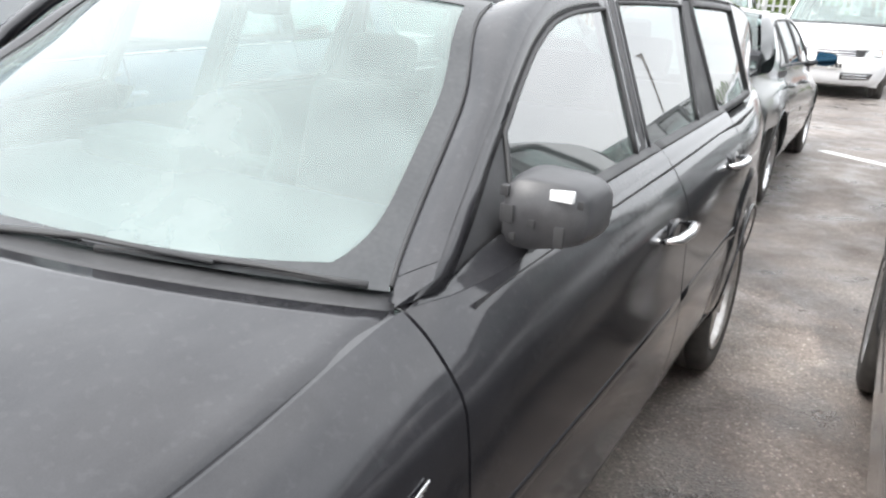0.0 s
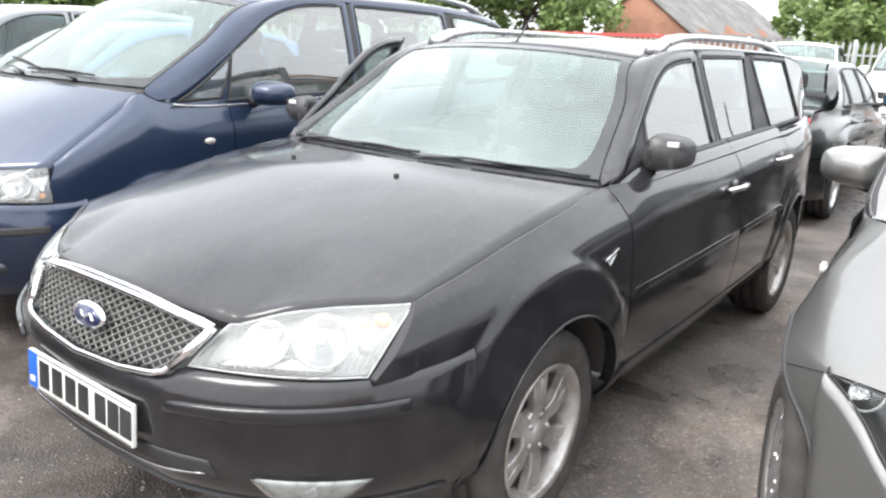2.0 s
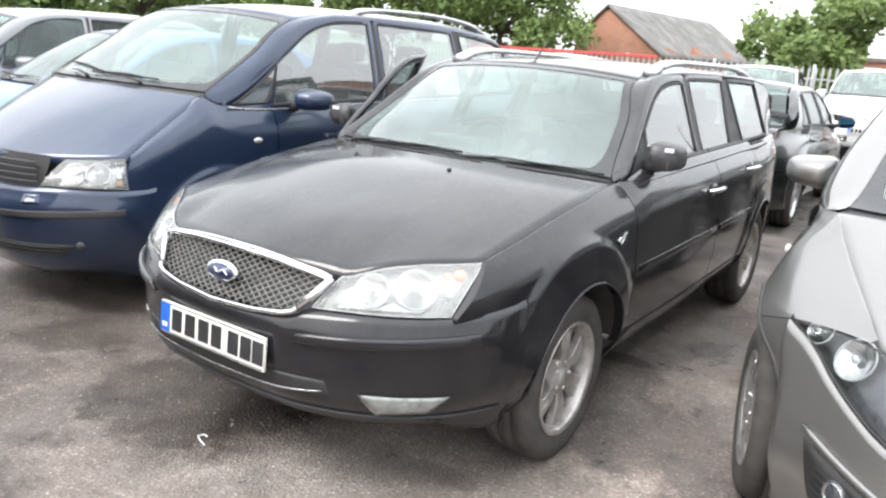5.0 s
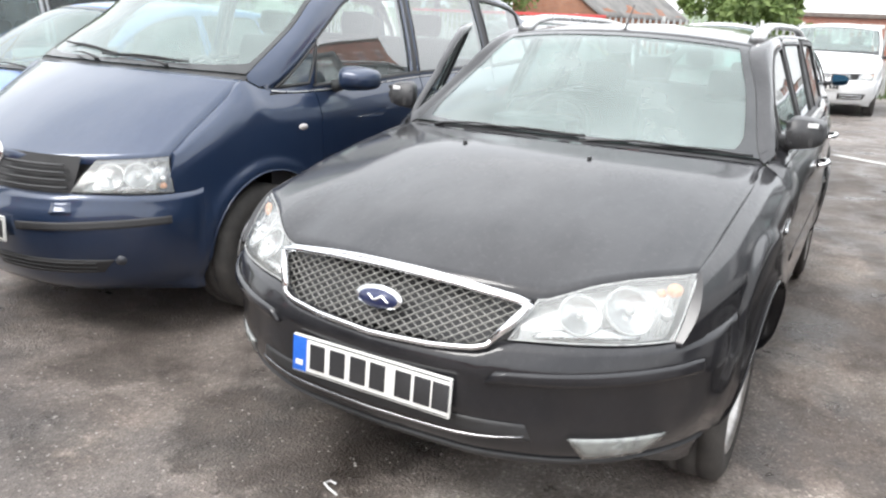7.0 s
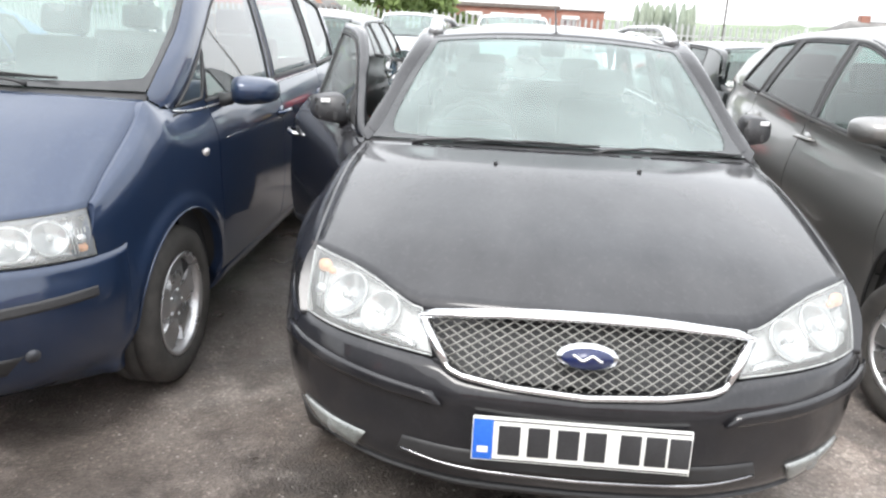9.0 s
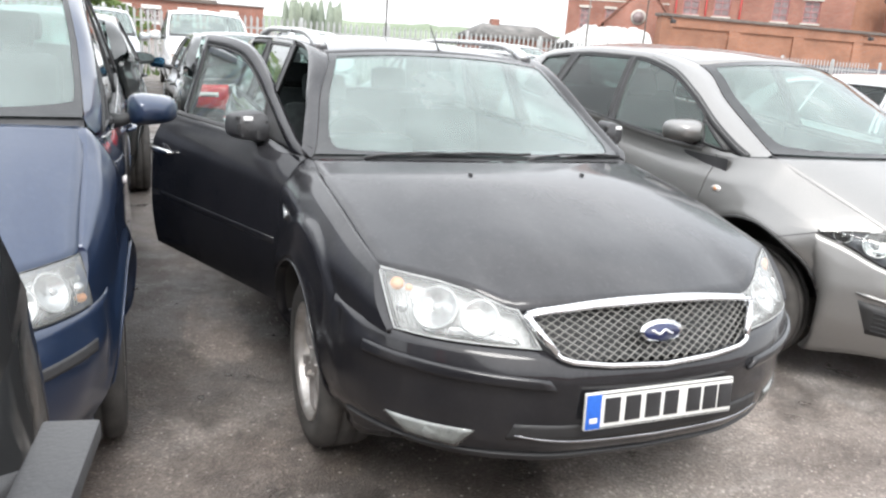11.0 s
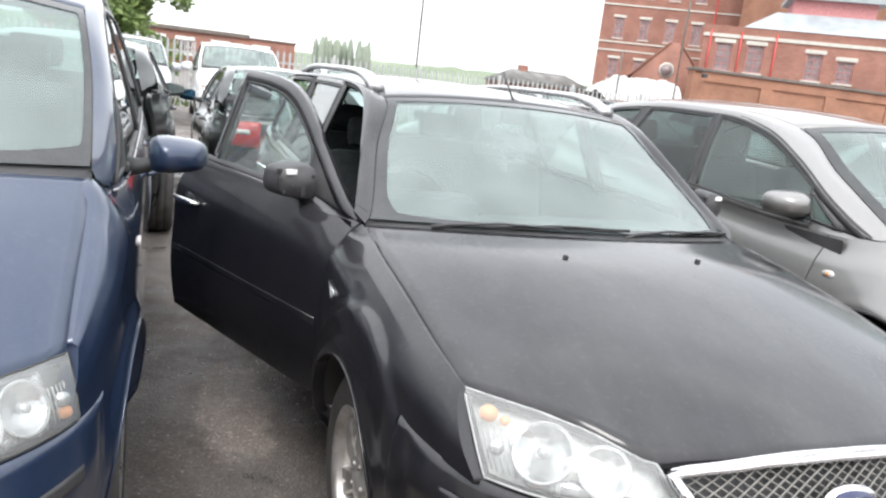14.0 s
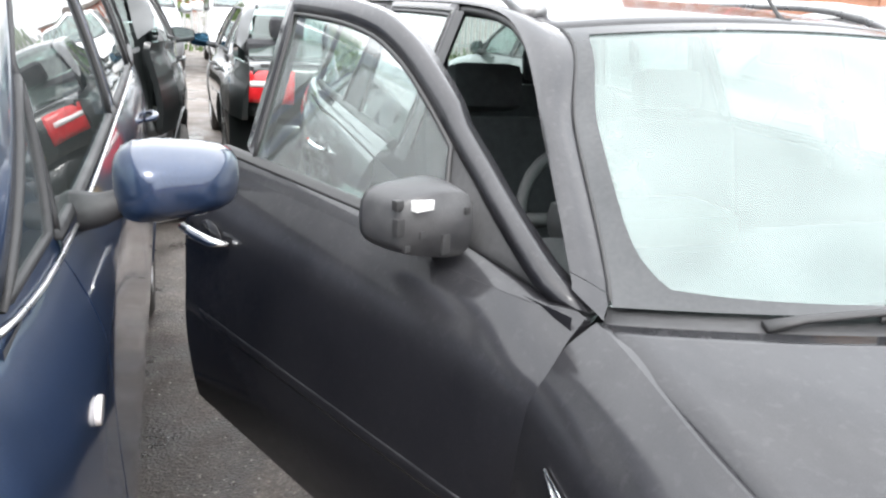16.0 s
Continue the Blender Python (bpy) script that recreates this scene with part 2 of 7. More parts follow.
def thin_glass(name, tint, haze, haze_colour=(0.75, 0.8, 0.8), ior=1.5, rough=0.015, drops=0.0):
    """One sheet of glass: tinted see-through, mirror gloss by angle, a pale film of dust and painted haze."""
    m, t, out = nodes_of(name)
    tr = node(t, "ShaderNodeBsdfTransparent", Color=(*tint, 1))
    gl = node(t, "ShaderNodeBsdfGlossy", Roughness=rough)
    # gloss of a sheet by its slant, the same from both sides
    lw = node(t, "ShaderNodeLayerWeight", Blend=0.5)
    pw = t.nodes.new("ShaderNodeMath")
    pw.operation, pw.inputs[1].default_value = "POWER", 4.8
    t.links.new(lw.outputs["Facing"], pw.inputs[0])
    r0 = 1.7 * ((ior - 1) / (ior + 1)) ** 2
    fr = t.nodes.new("ShaderNodeMath")
    fr.operation, fr.inputs[1].default_value, fr.inputs[2].default_value = "MULTIPLY_ADD", 1 - r0, r0
    t.links.new(pw.outputs["Value"], fr.inputs[0])
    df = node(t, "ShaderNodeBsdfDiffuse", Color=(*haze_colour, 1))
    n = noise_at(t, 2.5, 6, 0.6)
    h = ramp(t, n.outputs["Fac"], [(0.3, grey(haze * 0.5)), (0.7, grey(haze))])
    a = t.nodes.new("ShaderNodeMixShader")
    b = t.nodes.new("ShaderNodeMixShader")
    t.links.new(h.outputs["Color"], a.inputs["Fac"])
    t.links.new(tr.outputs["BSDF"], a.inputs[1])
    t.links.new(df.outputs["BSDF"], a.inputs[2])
    t.links.new(fr.outputs["Value"], b.inputs["Fac"])
    t.links.new(a.outputs["Shader"], b.inputs[1])
    t.links.new(gl.outputs["BSDF"], b.inputs[2])
    if drops:
        bp = node(t, "ShaderNodeBump", Strength=drops, Distance=0.002)
        dn = noise_at(t, 160, 1)
        dr = ramp(t, dn.outputs["Fac"], [(0.6, grey(0)), (0.7, grey(1))])
        t.links.new(dr.outputs["Color"], bp.inputs["Height"])
        t.links.new(bp.outputs["Normal"], gl.inputs["Normal"])
    t.links.new(b.outputs["Shader"], out.inputs["Surface"])
    return m


BLACK = surface("black_rubber", (0.024, 0.024, 0.024), (0.042, 0.042, 0.044), 0.55, scale=9)
DARK = surface("grimy_dark_metal", (0.02, 0.02, 0.02), (0.045, 0.041, 0.037), 0.8, scale=5)
TRIM = surface("grey_black_plastic", (0.03, 0.03, 0.032), (0.06, 0.06, 0.062), 0.6, scale=5, bump=0.15, bump_scale=500)
CLOTH = surface("dark_seat_cloth", (0.02, 0.021, 0.024), (0.045, 0.046, 0.05), 0.95, scale=30, bump=0.3, bump_scale=600)
TYRE = surface("tyre_rubber", (0.035, 0.033, 0.031), (0.08, 0.074, 0.068), 0.85, scale=14, bump=0.3, bump_scale=90)
CHROME = surface("chrome", (0.75, 0.76, 0.77), (0.86, 0.86, 0.87), 0.09, 1.0, scale=8, rough_var=0.05)
DARK_CHROME = surface("dulled_chrome", (0.22, 0.22, 0.23), (0.42, 0.42, 0.43), 0.16, 1.0, scale=8, rough_var=0.08)
SATIN = surface("satin_alloy", (0.52, 0.52, 0.53), (0.68, 0.68, 0.68), 0.32, 0.85, scale=12)
ALLOY_DIRTY = surface("brake_dusted_alloy", (0.32, 0.29, 0.26), (0.66, 0.65, 0.64), 0.38, 0.7, scale=16)
MIRROR = surface("mirror_glass", (0.75, 0.82, 0.82), (0.8, 0.86, 0.86), 0.03, 1.0, rough_var=0.01)
WHITE = surface("white_paper", (0.75, 0.75, 0.74), (0.82, 0.82, 0.81), 0.6)
PLATE_WHITE = surface("plate_reflective_white", (0.74, 0.74, 0.7), (0.83, 0.83, 0.8), 0.35, scale=14)
PLATE_YELLOW = surface("plate_reflective_yellow", (0.75, 0.48, 0.05), (0.8, 0.55, 0.08), 0.35, scale=14)
PLATE_BLUE = surface("plate_blue", (0.02, 0.12, 0.55), (0.03, 0.15, 0.6), 0.4)
INK = surface("plate_black", (0.02, 0.02, 0.022), (0.04, 0.04, 0.042), 0.45)
AMBER = surface("amber_plastic", (0.75, 0.3, 0.12), (0.82, 0.42, 0.2), 0.3)
RED_LENS = surface("red_lamp_plastic", (0.42, 0.012, 0.015), (0.55, 0.02, 0.025), 0.15, scale=20, coat=0.6)
CLEAR_LENS_STRIP = surface("frosted_lamp_plastic", (0.6, 0.55, 0.53), (0.72, 0.7, 0.7), 0.2, scale=20, coat=0.5)
FOG_LENS = thin_glass("fog_lamp_lens", (0.85, 0.87, 0.86), 0.12, (0.6, 0.62, 0.6), 1.42, 0.05)
LENS = thin_glass("lamp_lens", (0.95, 0.96, 0.96), 0.26, (0.8, 0.82, 0.8), 1.42, 0.02)
DARK_LENS = thin_glass("dark_lamp_lens", (0.9, 0.92, 0.92), 0.05, (0.6, 0.62, 0.62), 1.4, 0.02)
LAMP_INNER = surface("lamp_bright_plastic", (0.6, 0.62, 0.62), (0.82, 0.83, 0.83), 0.22, 0.75, scale=30, rough_var=0.12, bump=0.6, bump_scale=45)
LAMP_WHITE = surface("lamp_pale_plastic", (0.68, 0.69, 0.68), (0.84, 0.85, 0.84), 0.3, 0.12, scale=26, rough_var=0.12, bump=0.5, bump_scale=30)
REFLECTOR = surface("lamp_reflector", (0.36, 0.37, 0.37), (0.74, 0.75, 0.75), 0.1, 1.0, scale=34, rough_var=0.06, bump=0.45, bump_scale=60)
FOG_GREY = surface("fog_lamp_grey", (0.32, 0.33, 0.33), (0.5, 0.51, 0.5), 0.35, 0.2, scale=30, bump=0.4, bump_scale=50)
LAMP_DARK = surface("lamp_smoked_inner", (0.05, 0.055, 0.065), (0.12, 0.125, 0.14), 0.35, 0.2, scale=30, bump=0.4, bump_scale=45)
# a pale film this strong puts the sky's reflection into the windscreen's colour
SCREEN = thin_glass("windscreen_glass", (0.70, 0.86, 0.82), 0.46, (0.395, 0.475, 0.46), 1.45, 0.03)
GLASS = thin_glass("side_glass", (0.74, 0.88, 0.84), 0.09, (0.72, 0.78, 0.76), 2.3, 0.012)
SIDE_GLASS = thin_glass("tinted_side_glass", (0.55, 0.70, 0.66), 0.15, (0.5, 0.61, 0.58), 1.42, 0.012)
REAR_GLASS = thin_glass("dark_side_glass", (0.16, 0.21, 0.2), 0.12, (0.22, 0.27, 0.26), 1.36, 0.012)
DARK_GLASS = thin_glass("privacy_glass", (0.12, 0.13, 0.14), 0.05, (0.5, 0.52, 0.53), 1.6, 0.012)
BLUE_MIRROR = surface("blue_tinted_mirror", (0.16, 0.42, 0.72), (0.22, 0.5, 0.8), 0.05, 1.0, rough_var=0.02)
FRIT = surface("printed_black_border", (0.03, 0.032, 0.034), (0.05, 0.052, 0.054), 0.2, scale=6)
GREY_PRIMER = surface("bare_grey_plastic", (0.035, 0.035, 0.038), (0.07, 0.07, 0.072), 0.42, scale=20, bump=0.1, bump_scale=300)
BADGE_BLUE = surface("enamel_blue", (0.006, 0.012, 0.06), (0.01, 0.018, 0.08), 0.25, coat=0.6)

# part of this dust film is there to lift the blacks, like haze
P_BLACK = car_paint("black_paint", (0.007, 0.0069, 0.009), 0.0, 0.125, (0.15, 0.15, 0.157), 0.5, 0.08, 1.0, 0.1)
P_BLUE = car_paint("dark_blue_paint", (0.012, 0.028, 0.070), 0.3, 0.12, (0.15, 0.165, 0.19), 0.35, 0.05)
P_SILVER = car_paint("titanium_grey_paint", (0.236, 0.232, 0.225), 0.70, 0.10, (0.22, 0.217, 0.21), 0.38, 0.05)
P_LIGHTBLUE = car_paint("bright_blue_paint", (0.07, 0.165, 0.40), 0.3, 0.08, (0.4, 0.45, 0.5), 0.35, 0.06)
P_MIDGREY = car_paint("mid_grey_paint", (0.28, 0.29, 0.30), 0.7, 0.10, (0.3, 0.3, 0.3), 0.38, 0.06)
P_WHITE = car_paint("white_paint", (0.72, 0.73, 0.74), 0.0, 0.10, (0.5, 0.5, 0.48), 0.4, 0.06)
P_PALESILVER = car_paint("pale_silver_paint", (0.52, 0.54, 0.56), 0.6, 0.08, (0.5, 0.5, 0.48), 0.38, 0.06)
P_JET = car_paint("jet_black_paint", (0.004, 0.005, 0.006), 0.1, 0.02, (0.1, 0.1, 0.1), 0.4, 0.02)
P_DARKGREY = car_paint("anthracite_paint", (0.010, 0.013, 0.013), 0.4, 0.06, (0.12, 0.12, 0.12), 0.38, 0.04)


def palette(paint, **kw):
    d = dict(paint=paint, trim=TRIM, dark=DARK, black=BLACK, glass=SIDE_GLASS, screen=SCREEN, frit=FRIT, cloth=CLOTH, tyre=TYRE, rim=SATIN, chrome=CHROME, mirror=MIRROR,
             white=WHITE, plate_white=PLATE_WHITE, plate_yellow=PLATE_YELLOW, plate_blue=PLATE_BLUE, ink=INK, amber=AMBER, lens=LENS, lamp_inner=LAMP_INNER, lamp_edge=BLACK,
             handle=paint, cup=paint, strip=paint, lip=paint, post=BLACK, bare=GREY_PRIMER, lamp_dark=LAMP_DARK, lamp_white=LAMP_WHITE, lamp_rim=LAMP_INNER, rear_glass=REAR_GLASS, lamp_ring=FOG_GREY)
    d.update(kw)
    return d


MESH_GREY = surface("grille_grey_plastic", (0.2, 0.2, 0.185), (0.3, 0.295, 0.275), 0.45, 0.3, scale=30)


# ---------------------------------------------------------------- ground
def asphalt():
    """Old tarmac: grey chippings, pale dried patches, dark damp stains with a wet gloss, toned strips between cars."""
    m, t, out = nodes_of("damp_tarmac")
    p = node(t, "ShaderNodeBsdfPrincipled", Roughness=0.8)
    big = noise_at(t, 0.8, 8, 0.68)
    big.inputs["Distortion"].default_value = 0.6
    mid = noise_at(t, 2.4, 5, 0.6)
    chip = noise_at(t, 95, 2, 0.5)
    tc = t.nodes.new("ShaderNodeTexCoord")
    vor = node(t, "ShaderNodeTexVoronoi", Scale=105.0)
    t.links.new(tc.outputs["Object"], vor.inputs["Vector"])
    base = ramp(t, big.outputs["Fac"], [(0.36, (0.10, 0.084, 0.074)), (0.46, (0.150, 0.129, 0.116)), (0.55, (0.195, 0.172, 0.156)), (0.66, (0.285, 0.26, 0.242))])
    stain = ramp(t, mid.outputs["Fac"], [(0.34, grey(0.55)), (0.47, grey(0.92)), (0.7, grey(1.12))])
    c = t.nodes.new("ShaderNodeMix")
    c.data_type, c.blend_type = "RGBA", "MULTIPLY"
    c.inputs["Factor"].default_value = 1.0
    t.links.new(base.outputs["Color"], c.inputs["A"])
    t.links.new(stain.outputs["Color"], c.inputs["B"])
    stones = ramp(t, vor.outputs["Color"], [(0.0, grey(0.55)), (0.45, grey(0.86)), (0.78, grey(1.1)), (0.93, grey(1.8))])
    d = t.nodes.new("ShaderNodeMix")
    d.data_type, d.blend_type = "RGBA", "MULTIPLY"
    d.inputs["Factor"].default_value = 0.85
    t.links.new(c.outputs["Result"], d.inputs["A"])
    t.links.new(stones.outputs["Color"], d.inputs["B"])
    t.links.new(d.outputs["Result"], p.inputs["Base Color"])
    # dried pale patches, dark damp stains and toned strips, each with its own place and outline
    col = d.outputs["Result"]
    fray = noise_at(t, 4.0, 8, 0.7)
    damp = None
    # the (-1.3, 0.75) and (1.08, 1.5) strips darken and pale the gaps between cars
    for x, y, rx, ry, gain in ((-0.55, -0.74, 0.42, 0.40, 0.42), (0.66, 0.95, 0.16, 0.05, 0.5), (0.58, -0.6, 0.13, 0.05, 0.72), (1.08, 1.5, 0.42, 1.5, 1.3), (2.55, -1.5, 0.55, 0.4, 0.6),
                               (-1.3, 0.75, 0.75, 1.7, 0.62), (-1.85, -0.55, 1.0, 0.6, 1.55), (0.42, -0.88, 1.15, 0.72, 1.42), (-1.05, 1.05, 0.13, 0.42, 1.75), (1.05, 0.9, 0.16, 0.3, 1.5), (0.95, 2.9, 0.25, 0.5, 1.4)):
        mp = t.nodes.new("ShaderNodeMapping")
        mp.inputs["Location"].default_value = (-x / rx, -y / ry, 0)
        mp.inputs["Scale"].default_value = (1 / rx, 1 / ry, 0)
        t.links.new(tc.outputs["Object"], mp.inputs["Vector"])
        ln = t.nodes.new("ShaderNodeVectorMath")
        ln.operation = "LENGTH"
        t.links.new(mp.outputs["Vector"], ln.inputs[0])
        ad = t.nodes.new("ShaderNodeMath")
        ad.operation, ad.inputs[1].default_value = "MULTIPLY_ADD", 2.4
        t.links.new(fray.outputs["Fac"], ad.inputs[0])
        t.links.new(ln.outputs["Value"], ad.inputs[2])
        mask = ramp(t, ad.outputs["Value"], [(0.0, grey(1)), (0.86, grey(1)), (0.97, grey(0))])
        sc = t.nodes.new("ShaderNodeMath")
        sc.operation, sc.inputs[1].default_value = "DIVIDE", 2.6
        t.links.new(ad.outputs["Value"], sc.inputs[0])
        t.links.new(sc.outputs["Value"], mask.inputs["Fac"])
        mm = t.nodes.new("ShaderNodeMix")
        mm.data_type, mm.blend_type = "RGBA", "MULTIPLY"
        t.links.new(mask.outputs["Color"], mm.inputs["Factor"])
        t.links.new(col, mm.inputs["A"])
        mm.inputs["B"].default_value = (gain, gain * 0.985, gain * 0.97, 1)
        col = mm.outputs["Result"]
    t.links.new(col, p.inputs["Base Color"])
    wet = ramp(t, mid.outputs["Fac"], [(0.34, grey(0.2)), (0.46, grey(0.5)), (0.58, grey(0.82))])
    t.links.new(wet.outputs["Color"], p.inputs["Roughness"])
    b = node(t, "ShaderNodeBump", Strength=0.8, Distance=0.005)
    h = t.nodes.new("ShaderNodeMath")
    h.operation = "ADD"
    t.links.new(vor.outputs["Distance"], h.inputs[0])
    t.links.new(chip.outputs["Fac"], h.inputs[1])
    t.links.new(h.outputs["Value"], b.inputs["Height"])
    t.links.new(b.outputs["Normal"], p.inputs["Normal"])
    t.links.new(p.outputs["BSDF"], out.inputs["Surface"])
    return m


TARMAC = asphalt()
GRASS = surface("rough_grass", (0.05, 0.09, 0.025), (0.11, 0.15, 0.05), 0.9, scale=2, bump=0.5, bump_scale=40)


bm = bmesh.new()
xs = [-900, -300, -120, -60, -40, -30, -24, -18, -14, -10] + [-8 + 0.5 * i for i in range(33)] + [10, 14, 18, 24, 30, 40, 60, 120, 300, 900]
ys = [-600, -200, -60, -30, -20, -14, -10] + [-8 + 0.5 * i for i in range(37)] + [12, 15, 18, 21, 26, 32, 45, 70, 120, 300, 1200]
vs = [[bm.verts.new((x, y, GROUND)) for y in ys] for x in xs]
for i in range(len(xs) - 1):
    for j in range(len(ys) - 1):
        bm.faces.new([vs[i][j], vs[i + 1][j], vs[i + 1][j + 1], vs[i][j + 1]])
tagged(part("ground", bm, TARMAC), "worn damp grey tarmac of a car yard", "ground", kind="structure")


# loose chippings on the tarmac
CHIP = surface("stone_chip", (0.2, 0.18, 0.165), (0.5, 0.47, 0.44), 0.8, scale=40)
rng = random.Random(11)
verts, faces = [], []
for _ in range(6000):
    x, y = rng.uniform(-2.3, 3.2), rng.uniform(-2.6, 3.6)
    if noise.noise((x * 1.1, y * 1.1, 2.0)) < rng.uniform(-0.45, 0.35):
        continue
    r, a, h = rng.uniform(0.0025, 0.0065), rng.uniform(0, math.tau), rng.uniform(0.5, 0.9)
    b = len(verts)
    for k in range(4):
        q = r * rng.uniform(0.7, 1.3)
        verts.append((x + q * math.cos(a + k * math.pi / 2), y + q * math.sin(a + k * math.pi / 2), GROUND + r * 0.3))
    verts += [(x, y, GROUND + r * h), (x, y, GROUND - 0.002)]
    for k in range(4):
        faces += [(b + k, b + (k + 1) % 4, b + 4), (b + (k + 1) % 4, b + k, b + 5)]
me = bpy.data.meshes.new("gravel")
me.from_pydata(verts, [], faces)
me.materials.append(CHIP)
tagged(new("gravel", me), "loose grey stone chippings scattered on the tarmac", "gravel", kind="stuff")


# ---------------------------------------------------------------- cars
class Shape:
    """The skin of one kind of car. Local axes: origin on the ground under the front axle, y to the rear, x to the car's left, z up."""

    def __init__(self, sp):
        self.sp = sp
        self.W = table(sp["plan"])
        edge = [(r[2], r[1], r[3]) for r in sp["top"] if r[0] <= 1.0]
        rows = [r for r in sp["shoulder"] if r[0] < edge[0][0] - 0.03] + edge + [r for r in sp["shoulder"] if r[0] > edge[-1][0] + 0.04]
        self.sx, self.sz = columns(rows, 1, 2)
        self.cx, self.cz = columns(sp["cant"], 1, 2)
        st = sp["top"]
        self.xe, self.ye, self.ze, self.yc, self.zc, self.pz = columns(st, 1, 2, 3, 4, 5, 6)
        nose = sp["nose"]
        self.nx, self.ny = table([(i, p[0]) for i, p in enumerate(nose)]), table([(i, p[1]) for i, p in enumerate(nose)])
        self.nn = len(nose) - 1
        self.inset = table(sp["inset"])
        self.btop = table(sp["bumper_top"])
        q = sp.get("flank", ((0, 0.07), (0.18, 0.02), (0.45, 0.0), (0.62, 0.006)))
        self.q = q
        self.roundness = sp.get("roundness", 0.6)
        lip = sp.get("lip_edge")
        self.lip = columns(lip, 1, 2) if lip else None

    def flank(self, y, z):
        """Half width of the body side."""
        w, x1, z1 = self.W(y), self.sx(y), self.sz(y)
        z0 = self.sp["sill"]
        t = min(max((z - z0) / (z1 - z0), 0), 1)
        k = [(a, w - b) for a, b in self.q]
        d = max(w - x1, 0.0)
        a, b, e = self.sp.get("crown", (0.02, 0.22, 0.03))
        if self.sp.get("round_crown"):
            # full and round beside the bonnet, flatter where the wing runs up into the pillar
            f = min(max((y + 0.28) / 0.26, 0), 1)
            f = f * f * (3 - 2 * f)
            k += [(0.82, w - a - lerp(0.03, 0.10, f) * d), (0.89, w - a - lerp(0.10, 0.30, f) * d), (0.94, w - a - lerp(0.27, 0.55, f) * d), (0.976, w - lerp(0.52, 0.82, f) * d), (1.0, min(x1, w))]
        else:
            k += [(0.82, w - a - b * d), (0.94, w - e - self.roundness * d), (1.0, min(x1, w))]
        x = table(k)(t)
        if self.sp.get("tuck"):
            # the bumper draws in below the lamp, in front of the wheel
            y_t, amount = self.sp["tuck"]
            x -= amount * min(max((y_t - y) / 0.16, 0), 1) * min(max((0.74 - z) / 0.14, 0), 1)
        for yc, zc, r in self.sp["arches"]:
            d = math.hypot(y - yc, z - zc) - r
            if 0 <= d + 0.02 < 0.14 and z > zc - 0.1:
                x += self.sp.get("flare", 0.006) * math.exp(-((d - 0.012) / 0.032) ** 2)
        for yc, zc, r, amp in self.sp.get("brows", ()):
            # the wing stands proud round the wheel, up to a soft crease
            k = min(max((r - math.hypot(y - yc, max(z - zc, -0.02))) / 0.042 + 0.5, 0), 1)
            x += amp * k * k * (3 - 2 * k) * min(max((z - zc) / 0.1 + 1, 0), 1)
        return x

    def side(self, y, z, s):
        return Vector((s * self.flank(y, z), y, z))

    def glassx(self, y, z):
        """Half width of the glasshouse."""
        xb, zb, xc, zc = self.sx(y), self.sz(y), self.cx(y), self.sp["roofline"]
        t = (z - zb) / max(zc - zb, 0.05)
        base = self.sp.get("glass_in", 0.0) * min(max((y - 0.25) / 0.3, 0), 1)
        return lerp(xb - base, self.cx(self.sp["cant_from"]) if y < self.sp["cant_from"] else xc, min(max(t, 0), 1) ** self.sp.get("glass_pow", 1.25))

    def cant(self, y, s):
        return Vector((s * self.cx(y), y, self.cz(y)))

    def cross(self, t, u):
        """The upper skin, bonnet to tail: t along the car, u from -1 to 1 across it."""
        a = abs(u)
        x = u * self.xe(t)
        fy = 1 - a ** 2.2
        fz = 1 - a ** self.pz(t)
        p = Vector((x, lerp(self.ye(t), self.yc(t), fy), lerp(self.ze(t), self.zc(t), fz)))
        if self.lip and t < 0.4:
            # the front edge follows grille and lamps
            w = (1 - t / 0.4) ** 2
            p.z += w * self.lip[0](a)
            p.y += w * self.lip[1](a)
        return p

    def plan(self, u):
        """The bumper's line seen from above: u 0 at the middle, 1 at the wheel arch."""
        return Vector((self.nx(u * self.nn), self.ny(u * self.nn)))

    def bumper(self, u, z, out=0.0):
        a, s = abs(u), (1 if u >= 0 else -1)
        p, d = self.plan(a), self.plan(min(a + 0.02, 1)) - self.plan(max(a - 0.02, 0))
        n = Vector((d.y, -d.x)).normalized()
        fade = 1 - max(0, (a - 0.8) / 0.2) * 0.5
        if z > self.sp.get("ledge_from", 0.6):
            q = min(max((a - 0.22) / 0.36, 0), 1)
            fade = 1 - 0.52 * q * q * (3 - 2 * q)
        k = -self.inset(z) * fade + out
        x, y = p.x + n.x * k, p.y + n.y * k
        if self.sp.get("fine_sides") and a > 0.7:
            # the ends run flush into the wings
            w = min((a - 0.7) / 0.25, 1)
            x = lerp(x, self.flank(y, z) + out, w * w * (3 - 2 * w))
            yc, zc, r = self.sp["arches"][0]
            edge = yc - math.sqrt(max(r * r - (z - zc) ** 2, 0))
            if y > edge - 0.004:
                # cut back to the wheel arch
                y = edge - 0.004
                x = self.flank(y, z) + out
        return Vector((s * x, y, z))


def arch_edge(yc, zc, r, y, floor):
    d = r * r - (y - yc) ** 2
    if abs(y - yc) >= r:
        return floor
    return max(floor, zc + math.sqrt(max(d, 0)))


def spread(y0, y1, n, arches):
    """Places along the side, close together at the ends of the wheel arches."""
    ys = {round(lerp(y0, y1, i / n), 4) for i in range(n + 1)}
    for yc, _, r in arches:
        ys |= {round(yc - r * 0.9999 * math.cos(k * math.pi / 22), 4) for k in range(23)}
    ys = sorted(y for y in ys if y0 - 1e-6 <= y <= y1 + 1e-6)
    out = [ys[0]]
